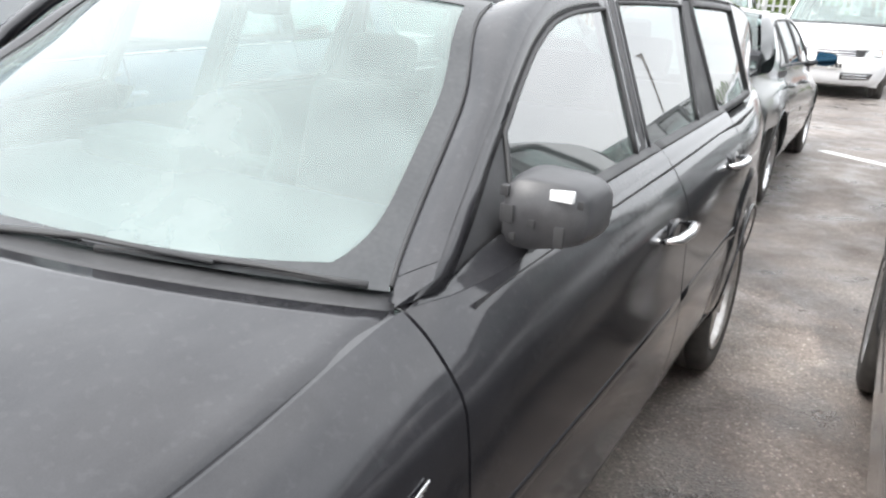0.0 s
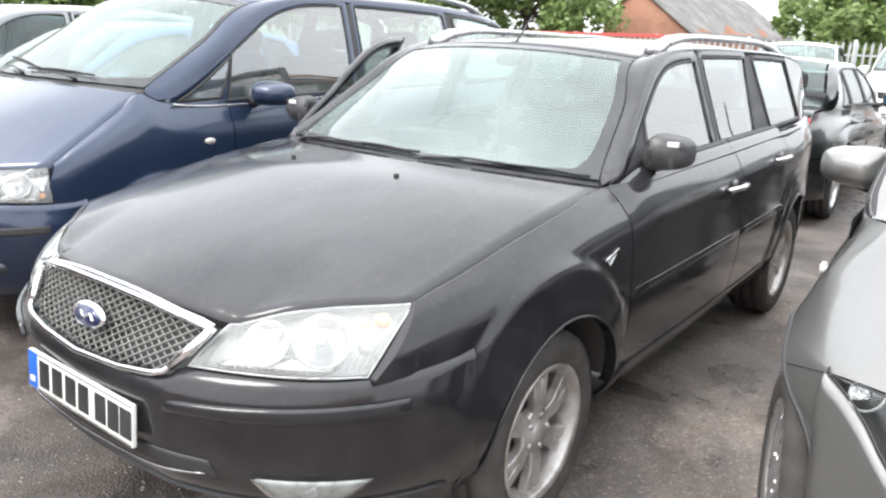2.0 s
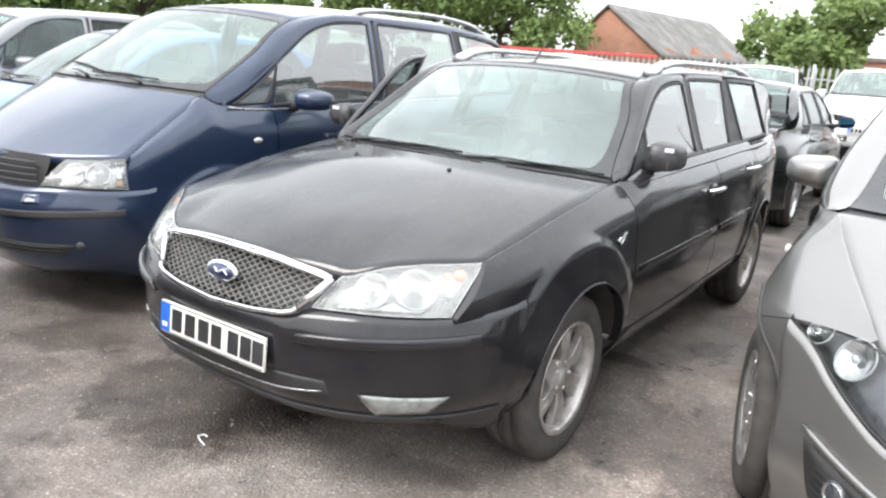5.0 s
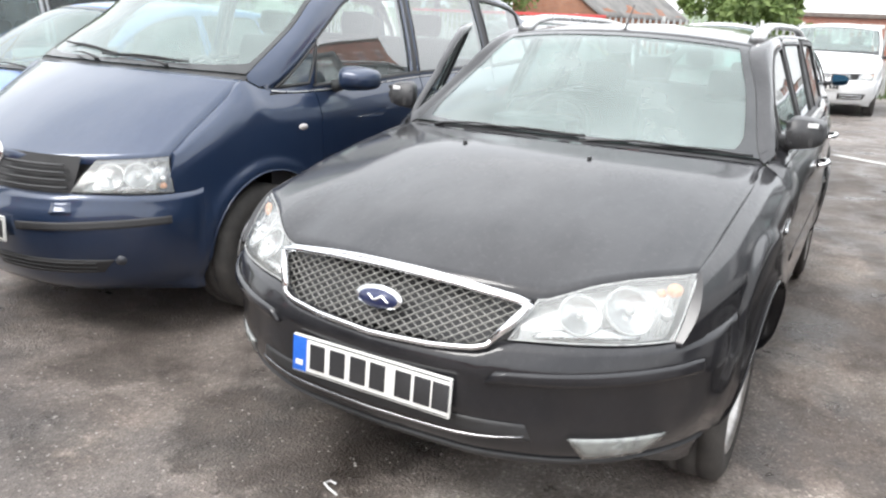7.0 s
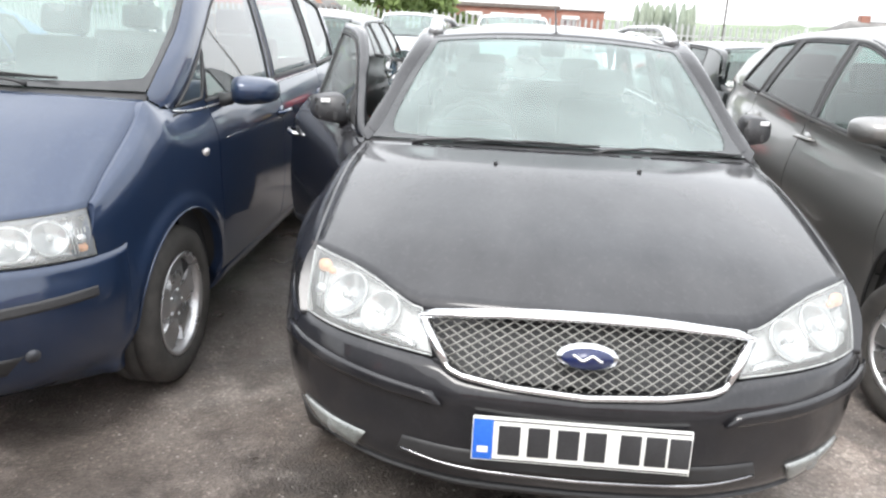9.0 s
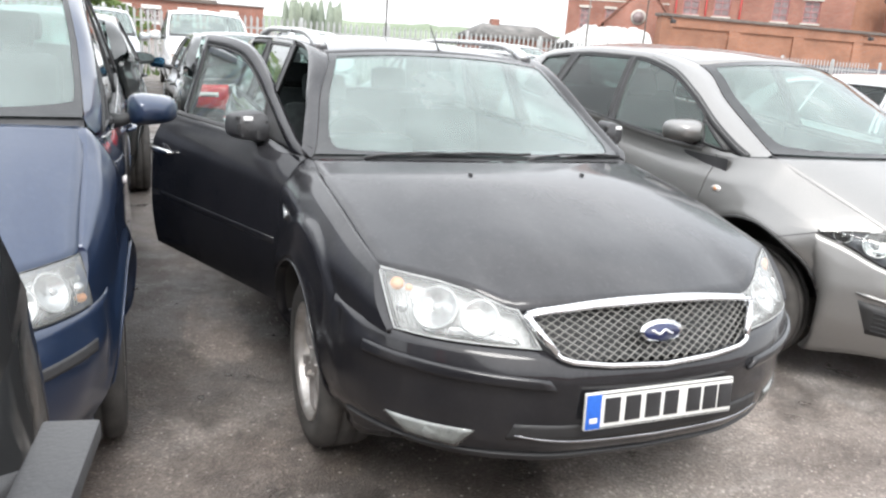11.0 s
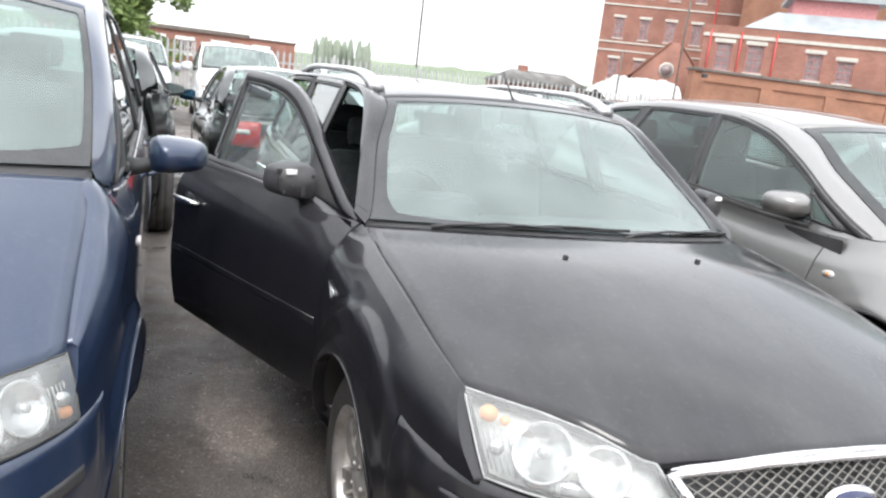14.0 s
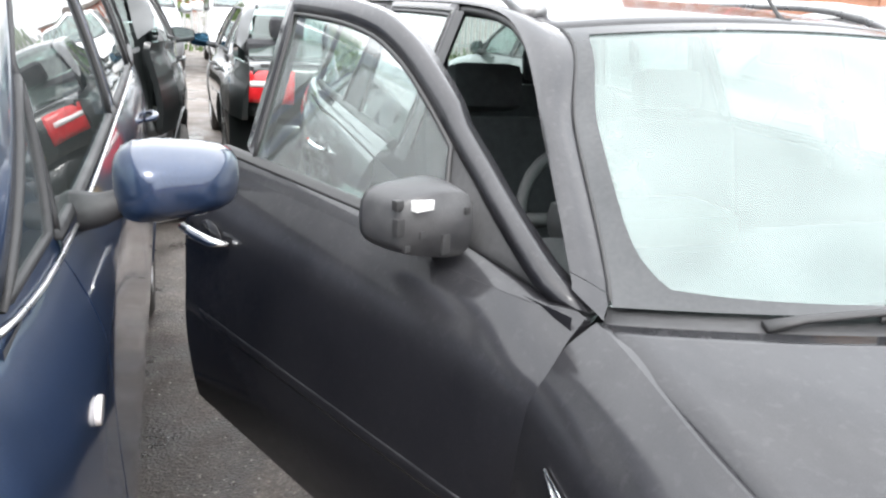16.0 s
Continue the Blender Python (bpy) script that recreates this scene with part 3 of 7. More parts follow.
    for y in ys[1:]:
        if y - out[-1] > 0.004:
            out.append(y)
    out[-1] = ys[-1]
    return out


def side_panel(sh, s, y0, y1, floor, n=14, nv=12, front=None, top=None, rear=None, gap=0.003):
    """A wing or door skin with its wheel arch cut out. front, rear: how far the edge leans with height."""
    sp = sh.sp
    ys = spread(y0 + gap, y1 - gap, n, sp["arches"])
    y_n = sp["nose"][-1][1]
    if ys[0] < y_n - 0.02 and ys[-1] > y_n + 0.02:
        ys = sorted([y for y in ys if abs(y - y_n) > 0.006] + [y_n - 0.001, y_n + 0.002])
    lo = lambda y: max(floor(y) if callable(floor) else floor, max(arch_edge(*a, y, 0) for a in sp["arches"]))
    hi = top or (lambda y: sh.sz(y) - 0.004)
    bm = bmesh.new()
    # the upper part above the bumper's seam and the lower part behind it share one surface
    split = front is not None
    seam = (lambda y: max(lo(y), sp["bumper_line"](min(y, y_n)) - 0.012)) if split else lo

    def rows(ys_, a_, b_, n_):
        cols = []
        for y in ys_:
            col = []
            # a leaning edge moves a place along the car: take its top there
            w0 = 1 - (y - y0) / (y1 - y0)
            top_z = b_(y)
            for _ in range(3):
                top_z = b_(y + (front(top_z) * w0 if front else 0) + (rear(top_z) * (1 - w0) if rear else 0))
            for j in range(n_ + 1):
                z = lerp(a_(y), top_z, j / n_)
                k = (y - y0) / (y1 - y0)
                yy = y + (front(z) * (1 - k) if front else 0) + (rear(z) * k if rear else 0)
                col.append(bm.verts.new(sh.side(yy, z, s)))
            cols.append(col)
        for a, b in zip(cols, cols[1:]):
            for j in range(n_):
                if max((a[j].co - a[j + 1].co).length, (b[j].co - b[j + 1].co).length) > 0.0008:
                    bm.faces.new([a[j], a[j + 1], b[j + 1], b[j]])
    rows(ys, seam, hi, nv)
    if split:
        rows([y for y in ys if y > y_n], lo, seam, 6)
        bmesh.ops.remove_doubles(bm, verts=bm.verts, dist=0.0006)
        bmesh.ops.delete(bm, geom=[v for v in bm.verts if not v.link_faces], context="VERTS")
    edge = [e for e in bm.edges if len(e.link_faces) == 1]
    r = bmesh.ops.extrude_edge_only(bm, edges=edge)
    for v in r["geom"]:
        if isinstance(v, bmesh.types.BMVert):
            v.co.x -= s * 0.035
    return bm


def arch_lip(sh, s, a, floor, material, parent):
    yc, zc, r = a
    pts = []
    for k in range(27):
        th = math.pi * k / 26
        y, z = yc - r * math.cos(th), zc + r * math.sin(th)
        pts.append(Vector((s * (sh.flank(y, z) + 0.003), y, z)))
    for end in (0, -1):
        p = pts[end]
        low = Vector((s * (sh.flank(p.y, floor) + 0.002), p.y, floor + 0.02))
        pts.insert(0, low) if end == 0 else pts.append(low)
    bm = bmesh.new()
    tube(bm, pts, sh.sp.get("lip", 0.004), 6, up=(1, 0, 0))
    part("arch_lip", bm, material, parent)


def well(sh, s, a, parent, mat):
    yc, zc, r = a
    x1 = sh.flank(yc, zc + r) - 0.02
    ring = [(yc - (r + 0.004) * math.cos(k * math.pi / 20), zc + (r + 0.004) * math.sin(k * math.pi / 20)) for k in range(21)]
    bm = grid(lambda u, v: Vector((s * lerp(min(x1, sh.flank(*ring[round(u * 20)]) - 0.015), x1 - 0.34, v), *ring[round(u * 20)])), 20, 3)
    pts = [Vector((s * (x1 - 0.34), yc - (r + 0.004) * math.cos(k * math.pi / 20), zc + (r + 0.004) * math.sin(k * math.pi / 20))) for k in range(21)]
    pts += [Vector((s * (x1 - 0.34), yc + r, 0.2)), Vector((s * (x1 - 0.34), yc - r, 0.2))]
    bm.faces.new([bm.verts.new(p) for p in pts])
    part("wheel_housing", bm, mat, parent)


def wheel(parent, centre, s, r, rim, width, style, mats, turn=0.0, name="wheel"):
    """Tyre, rim and spokes; the outer face looks along s * x."""
    hub = new(name)
    hub.parent = parent
    hub.empty_display_size = 0.1
    hub.matrix_basis = Matrix.Translation(centre) @ pose(0, 0, 0, 0, 0, turn) @ Matrix.Rotation(0 if s > 0 else math.pi, 4, "Z")
    w = width / 2
    bm = bmesh.new()
    lathe(bm, [(rim + 0.004, -w * 0.9), (rim + 0.03, -w), (r - 0.035, -w), (r - 0.008, -w * 0.86), (r, -w * 0.6), (r, -w * 0.36), (r - 0.008, -w * 0.34),
               (r - 0.008, -w * 0.28), (r, -w * 0.26), (r, w * 0.26), (r - 0.008, w * 0.28), (r - 0.008, w * 0.34), (r, w * 0.36), (r, w * 0.6), (r - 0.008, w * 0.86),
               (r - 0.035, w * 1.0), (rim + 0.05, w * 1.02), (rim + 0.02, w * 0.98), (rim + 0.004, w * 0.9), (rim - 0.01, w * 0.8)], 48)
    part("tyre", bm, mats["tyre"], hub, "worn black rubber tyre")
    bm = bmesh.new()
    lathe(bm, [(rim + 0.002, w * 0.88), (rim + 0.006, w * 0.94), (rim, w * 0.97), (rim - 0.012, w * 0.93), (rim - 0.018, w * 0.8), (rim - 0.03, 0), (rim - 0.03, -w * 0.8)], 44)
    part("rim", bm, mats["rim"], hub, style["rim_label"])
    bm = bmesh.new()
    lathe(bm, [(rim * 0.93, -0.02), (0.05, -0.03), (0.001, -0.03)], 28)
    part("brake_disc", bm, mats["dark"], hub)
    bm = bmesh.new()
    n, fx = style["spokes"], w * style.get("face", 0.62)
    for k in range(n):
        for off in style.get("pair", (0,)):
            m = Matrix.Rotation(math.tau * k / n + off, 4, "X")
            a, b = style["w0"], style["w1"]
            vs = []
            for rr, hw, x in ((0.045, a, fx), (rim * 0.5, lerp(a, b, 0.5), fx + style.get("dish", 0.012)), (rim - 0.008, b, fx + 0.004)):
                vs.append([m @ Vector((x, -hw, rr)), m @ Vector((x, hw, rr)), m @ Vector((x - 0.03, hw * 1.15, rr)), m @ Vector((x - 0.03, -hw * 1.15, rr))])
            vv = [[bm.verts.new(c) for c in q] for q in vs]
            for q, p in zip(vv, vv[1:]):
                for i in range(4):
                    bm.faces.new([q[i], q[(i + 1) % 4], p[(i + 1) % 4], p[i]])
            bm.faces.new(vv[0][::-1])
            bm.faces.new(vv[-1])
    bmesh.ops.bevel(bm, geom=[e for e in bm.edges], offset=0.003, segments=1, affect="EDGES")
    part("spokes", bm, mats["rim"], hub, style.get("spoke_label", ""), 30)
    bm = bmesh.new()
    lathe(bm, [(0.078, fx - 0.03), (0.078, fx - 0.004), (0.07, fx + 0.004), (0.034, fx + 0.006), (0.032, fx + 0.012), (0.001, fx + 0.014)], 24)
    for k in range(5):
        a = k * math.tau / 5
        disc(bm, (fx + 0.002, 0.055 * math.cos(a), 0.055 * math.sin(a)), (1, 0, 0), 0.009, 8, 0.01)
    part("hub_cap", bm, mats["rim"], hub)
    return hub


def pane(sh, s, p, lift=0.0, pad=0.0, n=10, m=8):
    """One side window between the belt and the roofline: p = front and rear edge at the belt, at the top."""
    y0b, y1b, y0t, y1t = p[:4]
    drop = p[4] if len(p) > 4 else 0.045
    rise = p[5] if len(p) > 5 else 0.03

    def f(u, v):
        y = lerp(lerp(y0b, y1b, u), lerp(y0t, y1t, u), v)
        lo, hi = sh.sz(y) + rise, sh.cz(y) - drop
        z = lerp(lo, max(hi, lo + 0.01), v)
        return Vector((s * (sh.glassx(y, z) + lift), y, z))
    return f


def band(bm, f, s, width, thick, n=16, open_m=None):
    """A window frame: a flat moulding round the pane f, standing proud of it."""
    ring = [(k / n, 0.0) for k in range(n)] + [(1.0, k / n) for k in range(n)] + [(1 - k / n, 1.0) for k in range(n)] + [(0.0, 1 - k / n) for k in range(n)]
    inner = [f(*p) for p in ring]
    c = sum(inner, Vector()) / len(inner)
    rows = []
    m = len(inner)
    for i, p in enumerate(inner):
        t = (inner[(i + 1) % m] - inner[i - 1])
        t.x *= 0.2
        t.normalize()
        out = Vector((0, t.z, -t.y)).normalized()
        if out.dot(p - c) < 0:
            out = -out
        slope = Vector((-s * 0.35 * out.z, 0, 0))
        o = (out + slope) * width
        rows.append([p - o * 0.15 - Vector((s * thick * 0.4, 0, 0)), p - o * 0.15 + Vector((s * thick * 0.7, 0, 0)), p + o * 0.1 + Vector((s * thick, 0, 0)),
                     p + o + Vector((s * thick * 0.8, 0, 0)), p + o - Vector((s * thick * 1.6, 0, 0))])
    vv = [[bm.verts.new(q) for q in r] for r in rows]
    for i in range(m):
        a, b = vv[i], vv[(i + 1) % m]
        for k in range(4):
            bm.faces.new([a[k], a[k + 1], b[k + 1], b[k]])
    return bm


def door_frame(sh, s, p, f, first, lead, tail_w=0.06, lift=0.004):
    """The frame round a door window, belt to belt, as pairs of outer and inner points; and the inner edge beside the mirror."""
    def at(y, z):
        return Vector((s * (sh.glassx(y, z) + lift), y, z))

    def up(q):
        return q + Vector((s * lift, 0, 0))
    y0t, y1t = p[2], p[3]
    pairs, sail = [], []
    n = 12
    for k in range(n + 1):
        if first:
            y = lerp(lead, y0t, k / n)
            zo = max(sh.cz(y) - (0.018 if sh.sp.get("foot") else 0.008), sh.sz(y) + 0.002)
            yi = y + 0.034
            zi = max(min(sh.cz(yi) - 0.052, zo - 0.001), sh.sz(yi) + 0.004)
            pairs.append((at(y, zo), at(yi, zi)))
            sail.append((at(yi, zi) - Vector((s * 0.004, 0, 0)), f(0, k / n)))
        else:
            q = f(0, k / n)
            pairs.append((at(q.y - 0.03, q.z if k < n else sh.cz(q.y) - 0.008), up(q)))
    for k in range(1, 19):
        y = lerp(y0t, y1t, k / 18)
        pairs.append((at(y, sh.cz(y) - 0.008), up(f(k / 18, 1))))
    top = sh.cz(y1t + tail_w) - 0.008
    for k in range(9):
        q = f(1, 1 - k / 8)
        pairs.append((at(q.y + tail_w * (1 if k else 0.93), top if k == 0 else min(q.z + 0.02, top)), up(q)))
    return pairs, sail


def frame_mesh(bm, pairs, s, deep=0.035):
    """A solid moulding between the two edges."""
    d = Vector((s * deep, 0, 0))
    rows = []
    for o, i in pairs:
        m = o.lerp(i, 0.5) + Vector((s * 0.001, 0, 0))
        rows.append([bm.verts.new(c) for c in (o - d, o, m, i, i - d)])
    for a, b in zip(rows, rows[1:]):
        for k in range(5):
            bm.faces.new([a[k], a[(k + 1) % 5], b[(k + 1) % 5], b[k]])
    for r in (rows[0], rows[-1][::-1]):
        bm.faces.new(r)


def seat(parent, x, y, z, mat, rear=False, wide=0.5):
    ob = new("seat")
    ob.parent = parent
    ob.empty_display_size = 0.1
    w = wide / 2
    bm = bmesh.new()
    box(bm, (x - w, y - 0.5, z), (x + w, y, z + 0.16), 0.05)
    part("seat_cushion", bm, mat, ob)
    bm = bmesh.new()
    m = Matrix.Translation((x, y - 0.04, z + 0.1)) @ pose(0, 0, 0, -16)
    box(bm, (-w, -0.08, 0), (w, 0.07, 0.58), 0.06, m)
    part("backrest", bm, mat, ob)
    for hx in ((0,) if wide < 0.7 else (-0.32, 0.32)):
        bm = bmesh.new()
        box(bm, (hx - 0.13, -0.05, 0.60), (hx + 0.13, 0.06, 0.76), 0.045, m)
        part("headrest", bm, mat, ob)


def steering_wheel(parent, x, y, z, mat):
    bm = bmesh.new()
    q = Matrix.Translation((x, y, z)) @ pose(0, 0, 0, 64, 0, 0)
    tube(bm, [q @ Vector((0.185 * math.cos(k * math.tau / 28), 0.185 * math.sin(k * math.tau / 28), 0)) for k in range(28)], 0.016, 8, True)
    for a in (0, math.pi, 1.5 * math.pi):
        tube(bm, [q @ Vector((0.05 * math.cos(a), 0.05 * math.sin(a), -0.02)), q @ Vector((0.18 * math.cos(a), 0.18 * math.sin(a), 0))], 0.02, 6)
    disc(bm, q @ Vector((0, 0, -0.03)), q.to_3x3() @ Vector((0, 0, 1)), 0.075, 16, 0.03)
    part("steering_wheel", bm, mat, parent)


def interior(sh, parent, mats, wheel_side):
    """Dashboard, seats, floor and the dark tub under the skin."""
    sp = sh.sp
    y0, y1 = sp["cabin"]
    zb = sp["seat"]
    w = sh.W(1.0) - 0.12
    belt = sh.sz(y0 + 0.3)
    bm = bmesh.new()
    box(bm, (-w + 0.2, sp["front"] + 0.6, 0.25), (w - 0.2, sp["rear"] - 0.2, 0.36))
    box(bm, (-0.5, sp["front"] + 0.3, 0.36), (0.5, sp["front"] + 0.9, 0.56))
    part("underbody", bm, mats["dark"], parent)
    bm = bmesh.new()
    box(bm, (-w, y0 + 0.12, belt - 0.34), (w, y0 + 0.62, belt - 0.05), 0.06)
    box(bm, (wheel_side * 0.36 - 0.2, y0 + 0.46, belt - 0.08), (wheel_side * 0.36 + 0.2, y0 + 0.66, belt + 0.02), 0.04)
    part("dashboard", bm, mats["trim"], parent, "dark grey plastic dashboard")
    steering_wheel(parent, wheel_side * 0.36, y0 + 0.8, belt - 0.08, mats["trim"])
    for x in (-0.36, 0.36):
        seat(parent, x, y0 + 1.42, zb, mats["cloth"])
    seat(parent, 0, y0 + 2.32, zb + 0.02, mats["cloth"], True, 1.25)
    bm = bmesh.new()
    for s in (-1, 1):
        grid(lambda u, v: Vector((s * (sh.flank(lerp(y0 + 0.15, y1, u), 0.6) - 0.07), lerp(y0 + 0.15, y1, u), lerp(0.36, sh.sz(lerp(y0 + 0.15, y1, u)) - 0.015, v))), 8, 2, bm)
    box(bm, (-w, y1 - 0.5, 0.36), (w, y1 - 0.44, belt - 0.1))
    part("door_trim", bm, mats["trim"], parent)


def mirror(name, sh, s, y, z, parent, mats, size=(0.2, 0.1, 0.13), paint="paint", reach=0.0, bare=False):
    """A door mirror on its foot."""
    x = sh.glassx(y, z) + 0.012
    L, D, H = size
    sweep = sh.sp.get("mirror_sweep", 0.25)
    bm = bmesh.new()
    tube(bm, [(s * (x - 0.02), y + 0.01, z - 0.005), (s * (x + 0.03), y, z), (s * (x + 0.075 + reach), y - 0.02, z + 0.02)], [0.045, 0.034, 0.026], 10, squash=0.8)
    foot = part("mirror", bm, mats["trim"], parent, "black plastic mirror foot")
    bm = bmesh.new()
    cx = x + 0.05 + L / 2 + reach
    seg, ring = 10, 18
    rows = []
    for i in range(seg + 1):
        u = i / seg
        back = math.sin(math.pi / 2 * min(1.0, u / 0.75)) ** 0.7 if u < 0.75 else 1.0
        yy = y - 0.02 - D / 2 + D * u
        k = (0.86 + 0.14 * back) if bare else (0.42 + 0.58 * back)
        row = []
        for j in range(ring):
            a = j * math.tau / ring
            ca, sa = math.cos(a), math.sin(a)
            px = math.copysign(abs(ca) ** 0.55, ca) * L / 2 * k
            pz = math.copysign(abs(sa) ** 0.6, sa) * H / 2 * k * (1 - 0.16 * (px / (L / 2)))
            row.append(bm.verts.new((s * (cx + px), yy + sweep * px, z + 0.045 + pz)))
        rows.append(row)
    for a, b in zip(rows, rows[1:]):
        for j in range(ring):
            bm.faces.new([a[j], a[(j + 1) % ring], b[(j + 1) % ring], b[j]])
    bm.faces.new(rows[0][::-1])
    rim = [bm.verts.new(Vector((v.co.x, v.co.y - 0.012, v.co.z)).lerp(Vector((s * cx, v.co.y - 0.012, z + 0.045)), 0.08)) for v in rows[-1]]
    for j in range(ring):
        bm.faces.new([rows[-1][j], rows[-1][(j + 1) % ring], rim[(j + 1) % ring], rim[j]])
    glass_rows = [v.co.copy() for v in rim]
    shell = part("mirror_shell", bm, mats[paint], foot)
    bm = bmesh.new()
    bm.faces.new([bm.verts.new(c) for c in glass_rows])
    part("mirror_glass", bm, mats["mirror"], foot)
    if bare:
        # the painted cap is gone: an open carrier with holes, clips and a sticker
        yb = y - 0.02 - D / 2
        for px, pz, w, h in ((-0.055, 0.0, 0.011, 0.014), (0.02, -0.035, 0.012, 0.017), (-0.02, -0.015, 0.008, 0.006), (0.05, 0.025, 0.006, 0.006), (-0.06, 0.04, 0.007, 0.008), (-0.045, -0.04, 0.006, 0.006)):
            bm = bmesh.new()
            pz *= H / 0.135
            box(bm, (s * cx + px - w, yb + sweep * s * px - 0.0015, z + 0.045 + pz - h), (s * cx + px + w, yb + sweep * s * px + 0.012, z + 0.045 + pz + h), 0.001)
            part("fixing_hole", bm, mats["black"], foot)
        bm = bmesh.new()
        box(bm, (s * cx + s * 0.02 - 0.022, yb + 0.002, z + 0.045 + H * 0.22), (s * cx + s * 0.02 + 0.022, yb + 0.024, z + 0.045 + H * 0.36), 0.001)
        part("sticker", bm, mats["white"], foot, "white paper sticker")
    return foot


def handle(sh, s, y, z, parent, mat, m=None):
    bm = bmesh.new()
    x = sh.flank(y, z)
    pts = [Vector((s * (x + 0.004), y - 0.1, z)), Vector((s * (x + 0.034), y - 0.075, z + 0.004)), Vector((s * (x + 0.04), y, z + 0.005)), Vector((s * (x + 0.034), y + 0.075, z + 0.004)), Vector((s * (x + 0.004), y + 0.1, z))]
    tube(bm, [m @ p if m is not None else p for p in pts], [0.008, 0.013, 0.014, 0.013, 0.008], 8, squash=0.9)
    return part("door_handle", bm, mat, parent)


def recess(sh, s, y, z, parent, mat, m=None):
    """The dished cup behind a door handle."""
    bm = bmesh.new()
    x = sh.flank(y, z)
    q = disc(bm, (s * (x + 0.001), y, z), (s, 0, 0), 0.055, 18, 0.002, 0.6)
    if m is not None:
        bm.transform(m)
    part("handle_cup", bm, mat, parent)


def build_car(sp, mats, place, name, label, open_door=None, detail=True):
    """A whole car from its table of curves."""
    sh = Shape(sp)
    car = thing(name, label, "car", place)
    paint, trim, dark = mats["paint"], mats["trim"], mats["dark"]
    y_f, y_r = sp["front"], sp["rear"]
    doors = sp["doors"]
    wf = sp["wing_front"]
    sill = sp["sill"]
    jr = sp["bumper_rear"]
    gap = 0.004
    n_across = 40 if sp.get("fine_sides") else 20
    # bonnet, scuttle, screen, roof, tail
    tb = sp.get("t_bonnet", 1.0)
    bm = grid(lambda u, v: sh.cross(lerp(0.004, tb - 0.004, v), lerp(-0.995, 0.995, u)), n_across, 26, inward=(0, 0, -0.03))
    part("bonnet", bm, paint, car)
    bm = grid(lambda u, v: sh.cross(lerp(tb + 0.004, tb + 0.1, v), lerp(-1, 1, u)) - Vector((0, 0, 0.008)), n_across, 3, inward=(0, 0, -0.03))
    part("scuttle_panel", bm, trim, car, "matt black plastic scuttle")
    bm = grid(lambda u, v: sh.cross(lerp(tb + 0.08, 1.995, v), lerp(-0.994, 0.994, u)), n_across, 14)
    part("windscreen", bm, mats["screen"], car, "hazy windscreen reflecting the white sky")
    # black surround of the windscreen
    bm = bmesh.new()
    ring = [sh.cross(lerp(tb + 0.1, 1.99, k / 14), -0.995) for k in range(15)] + [sh.cross(1.99, lerp(-0.985, 0.985, k / 14)) for k in range(1, 15)] + [sh.cross(lerp(1.99, tb + 0.1, k / 14), 0.995) for k in range(1, 15)]
    tube(bm, ring, 0.004, 6)
    part("screen_seal", bm, mats["black"], car)
    bm = bmesh.new()
    fw, fc, fb = sp.get("frit", (0.05, 0.1, 0.05))
    proud = Vector((0, -0.002, 0.003))
    bottom = lambda q: tb + 0.1 + fb + 0.06 * abs(q) ** 6
    grid(lambda u, v: sh.cross(lerp(tb + 0.075, bottom(lerp(-0.98, 0.98, u)), v), lerp(-0.98, 0.98, u)) + proud, 40, 3, bm)
    for s in (-1, 1):
        def strip(u, v, s=s):
            k = u * (1.88 - tb)
            wide = fw + fc * math.exp(-(k / 0.10) ** 2) + 0.6 * fw * math.exp(-((1.88 - tb - k) / 0.06) ** 2)
            return sh.cross(lerp(tb + 0.075, 1.985, u), s * lerp(0.994, 0.992 - wide, v)) + proud * 1.02
        grid(strip, 40, 5, bm)
    grid(lambda u, v: sh.cross(lerp(1.985, 1.93, v), lerp(-0.97, 0.97, u)) + proud, 24, 2, bm)
    part("screen_border", bm, mats["frit"], car, "black printed border of the windscreen")
    bm = grid(lambda u, v: sh.cross(lerp(2.004, 3.0, v), lerp(-1, 1, u)), n_across, 16, inward=(0, 0, -0.03))
    part("roof", bm, paint, car)
    bm = grid(lambda u, v: sh.cross(lerp(3.0, 4.0, v), lerp(-0.96, 0.96, u)), 14, 8)
    part("rear_window", bm, mats["glass"], car)
    bm = grid(lambda u, v: sh.cross(lerp(4.0, 5.0, v), lerp(-1, 1, u)), 14, 10, inward=(0, -0.03, 0))
    part("tailgate", bm, paint, car)
    # pillars and cant rails
    rails = {}
    for s in (-1, 1):
        t_a = tb + sp.get("t_pillar", 0.06)

        def rail(u, v, s=s):
            t = lerp(t_a, sp.get("t_rail", 3.9), u)
            e = Vector((s * sh.xe(t), sh.ye(t), sh.ze(t)))
            y = e.y + sp.get("rail_back", 0.0) + sp.get("foot", 0.0) * max(0, 1 - (t - t_a) / 0.5)
            z = max(sh.cz(y) - 0.02, sh.sz(y) + 0.001) if y < doors[0][0] else sh.cz(y) - 0.02
            c = Vector((s * (sh.glassx(y, z) + 0.006), y, z))
            if sp.get("foot"):
                c = Vector((s * (lerp(sh.cx(y), sh.glassx(y, sh.cz(y) - 0.012) + 0.006, min(1, (t - t_a) / 0.5))), y, sh.cz(y) - 0.012))
            bulge = Vector((s * 0.014, -0.006, 0.012)) * math.sin(math.pi * v) * min(1, max(0, t - t_a) / sp.get("bulge_from", 0.02))
            return e.lerp(c, v) + bulge
        rails[s] = rail
        u_s = (sp["t_seam"] - t_a) / (sp.get("t_rail", 3.9) - t_a) if sp.get("t_seam") else 0.0
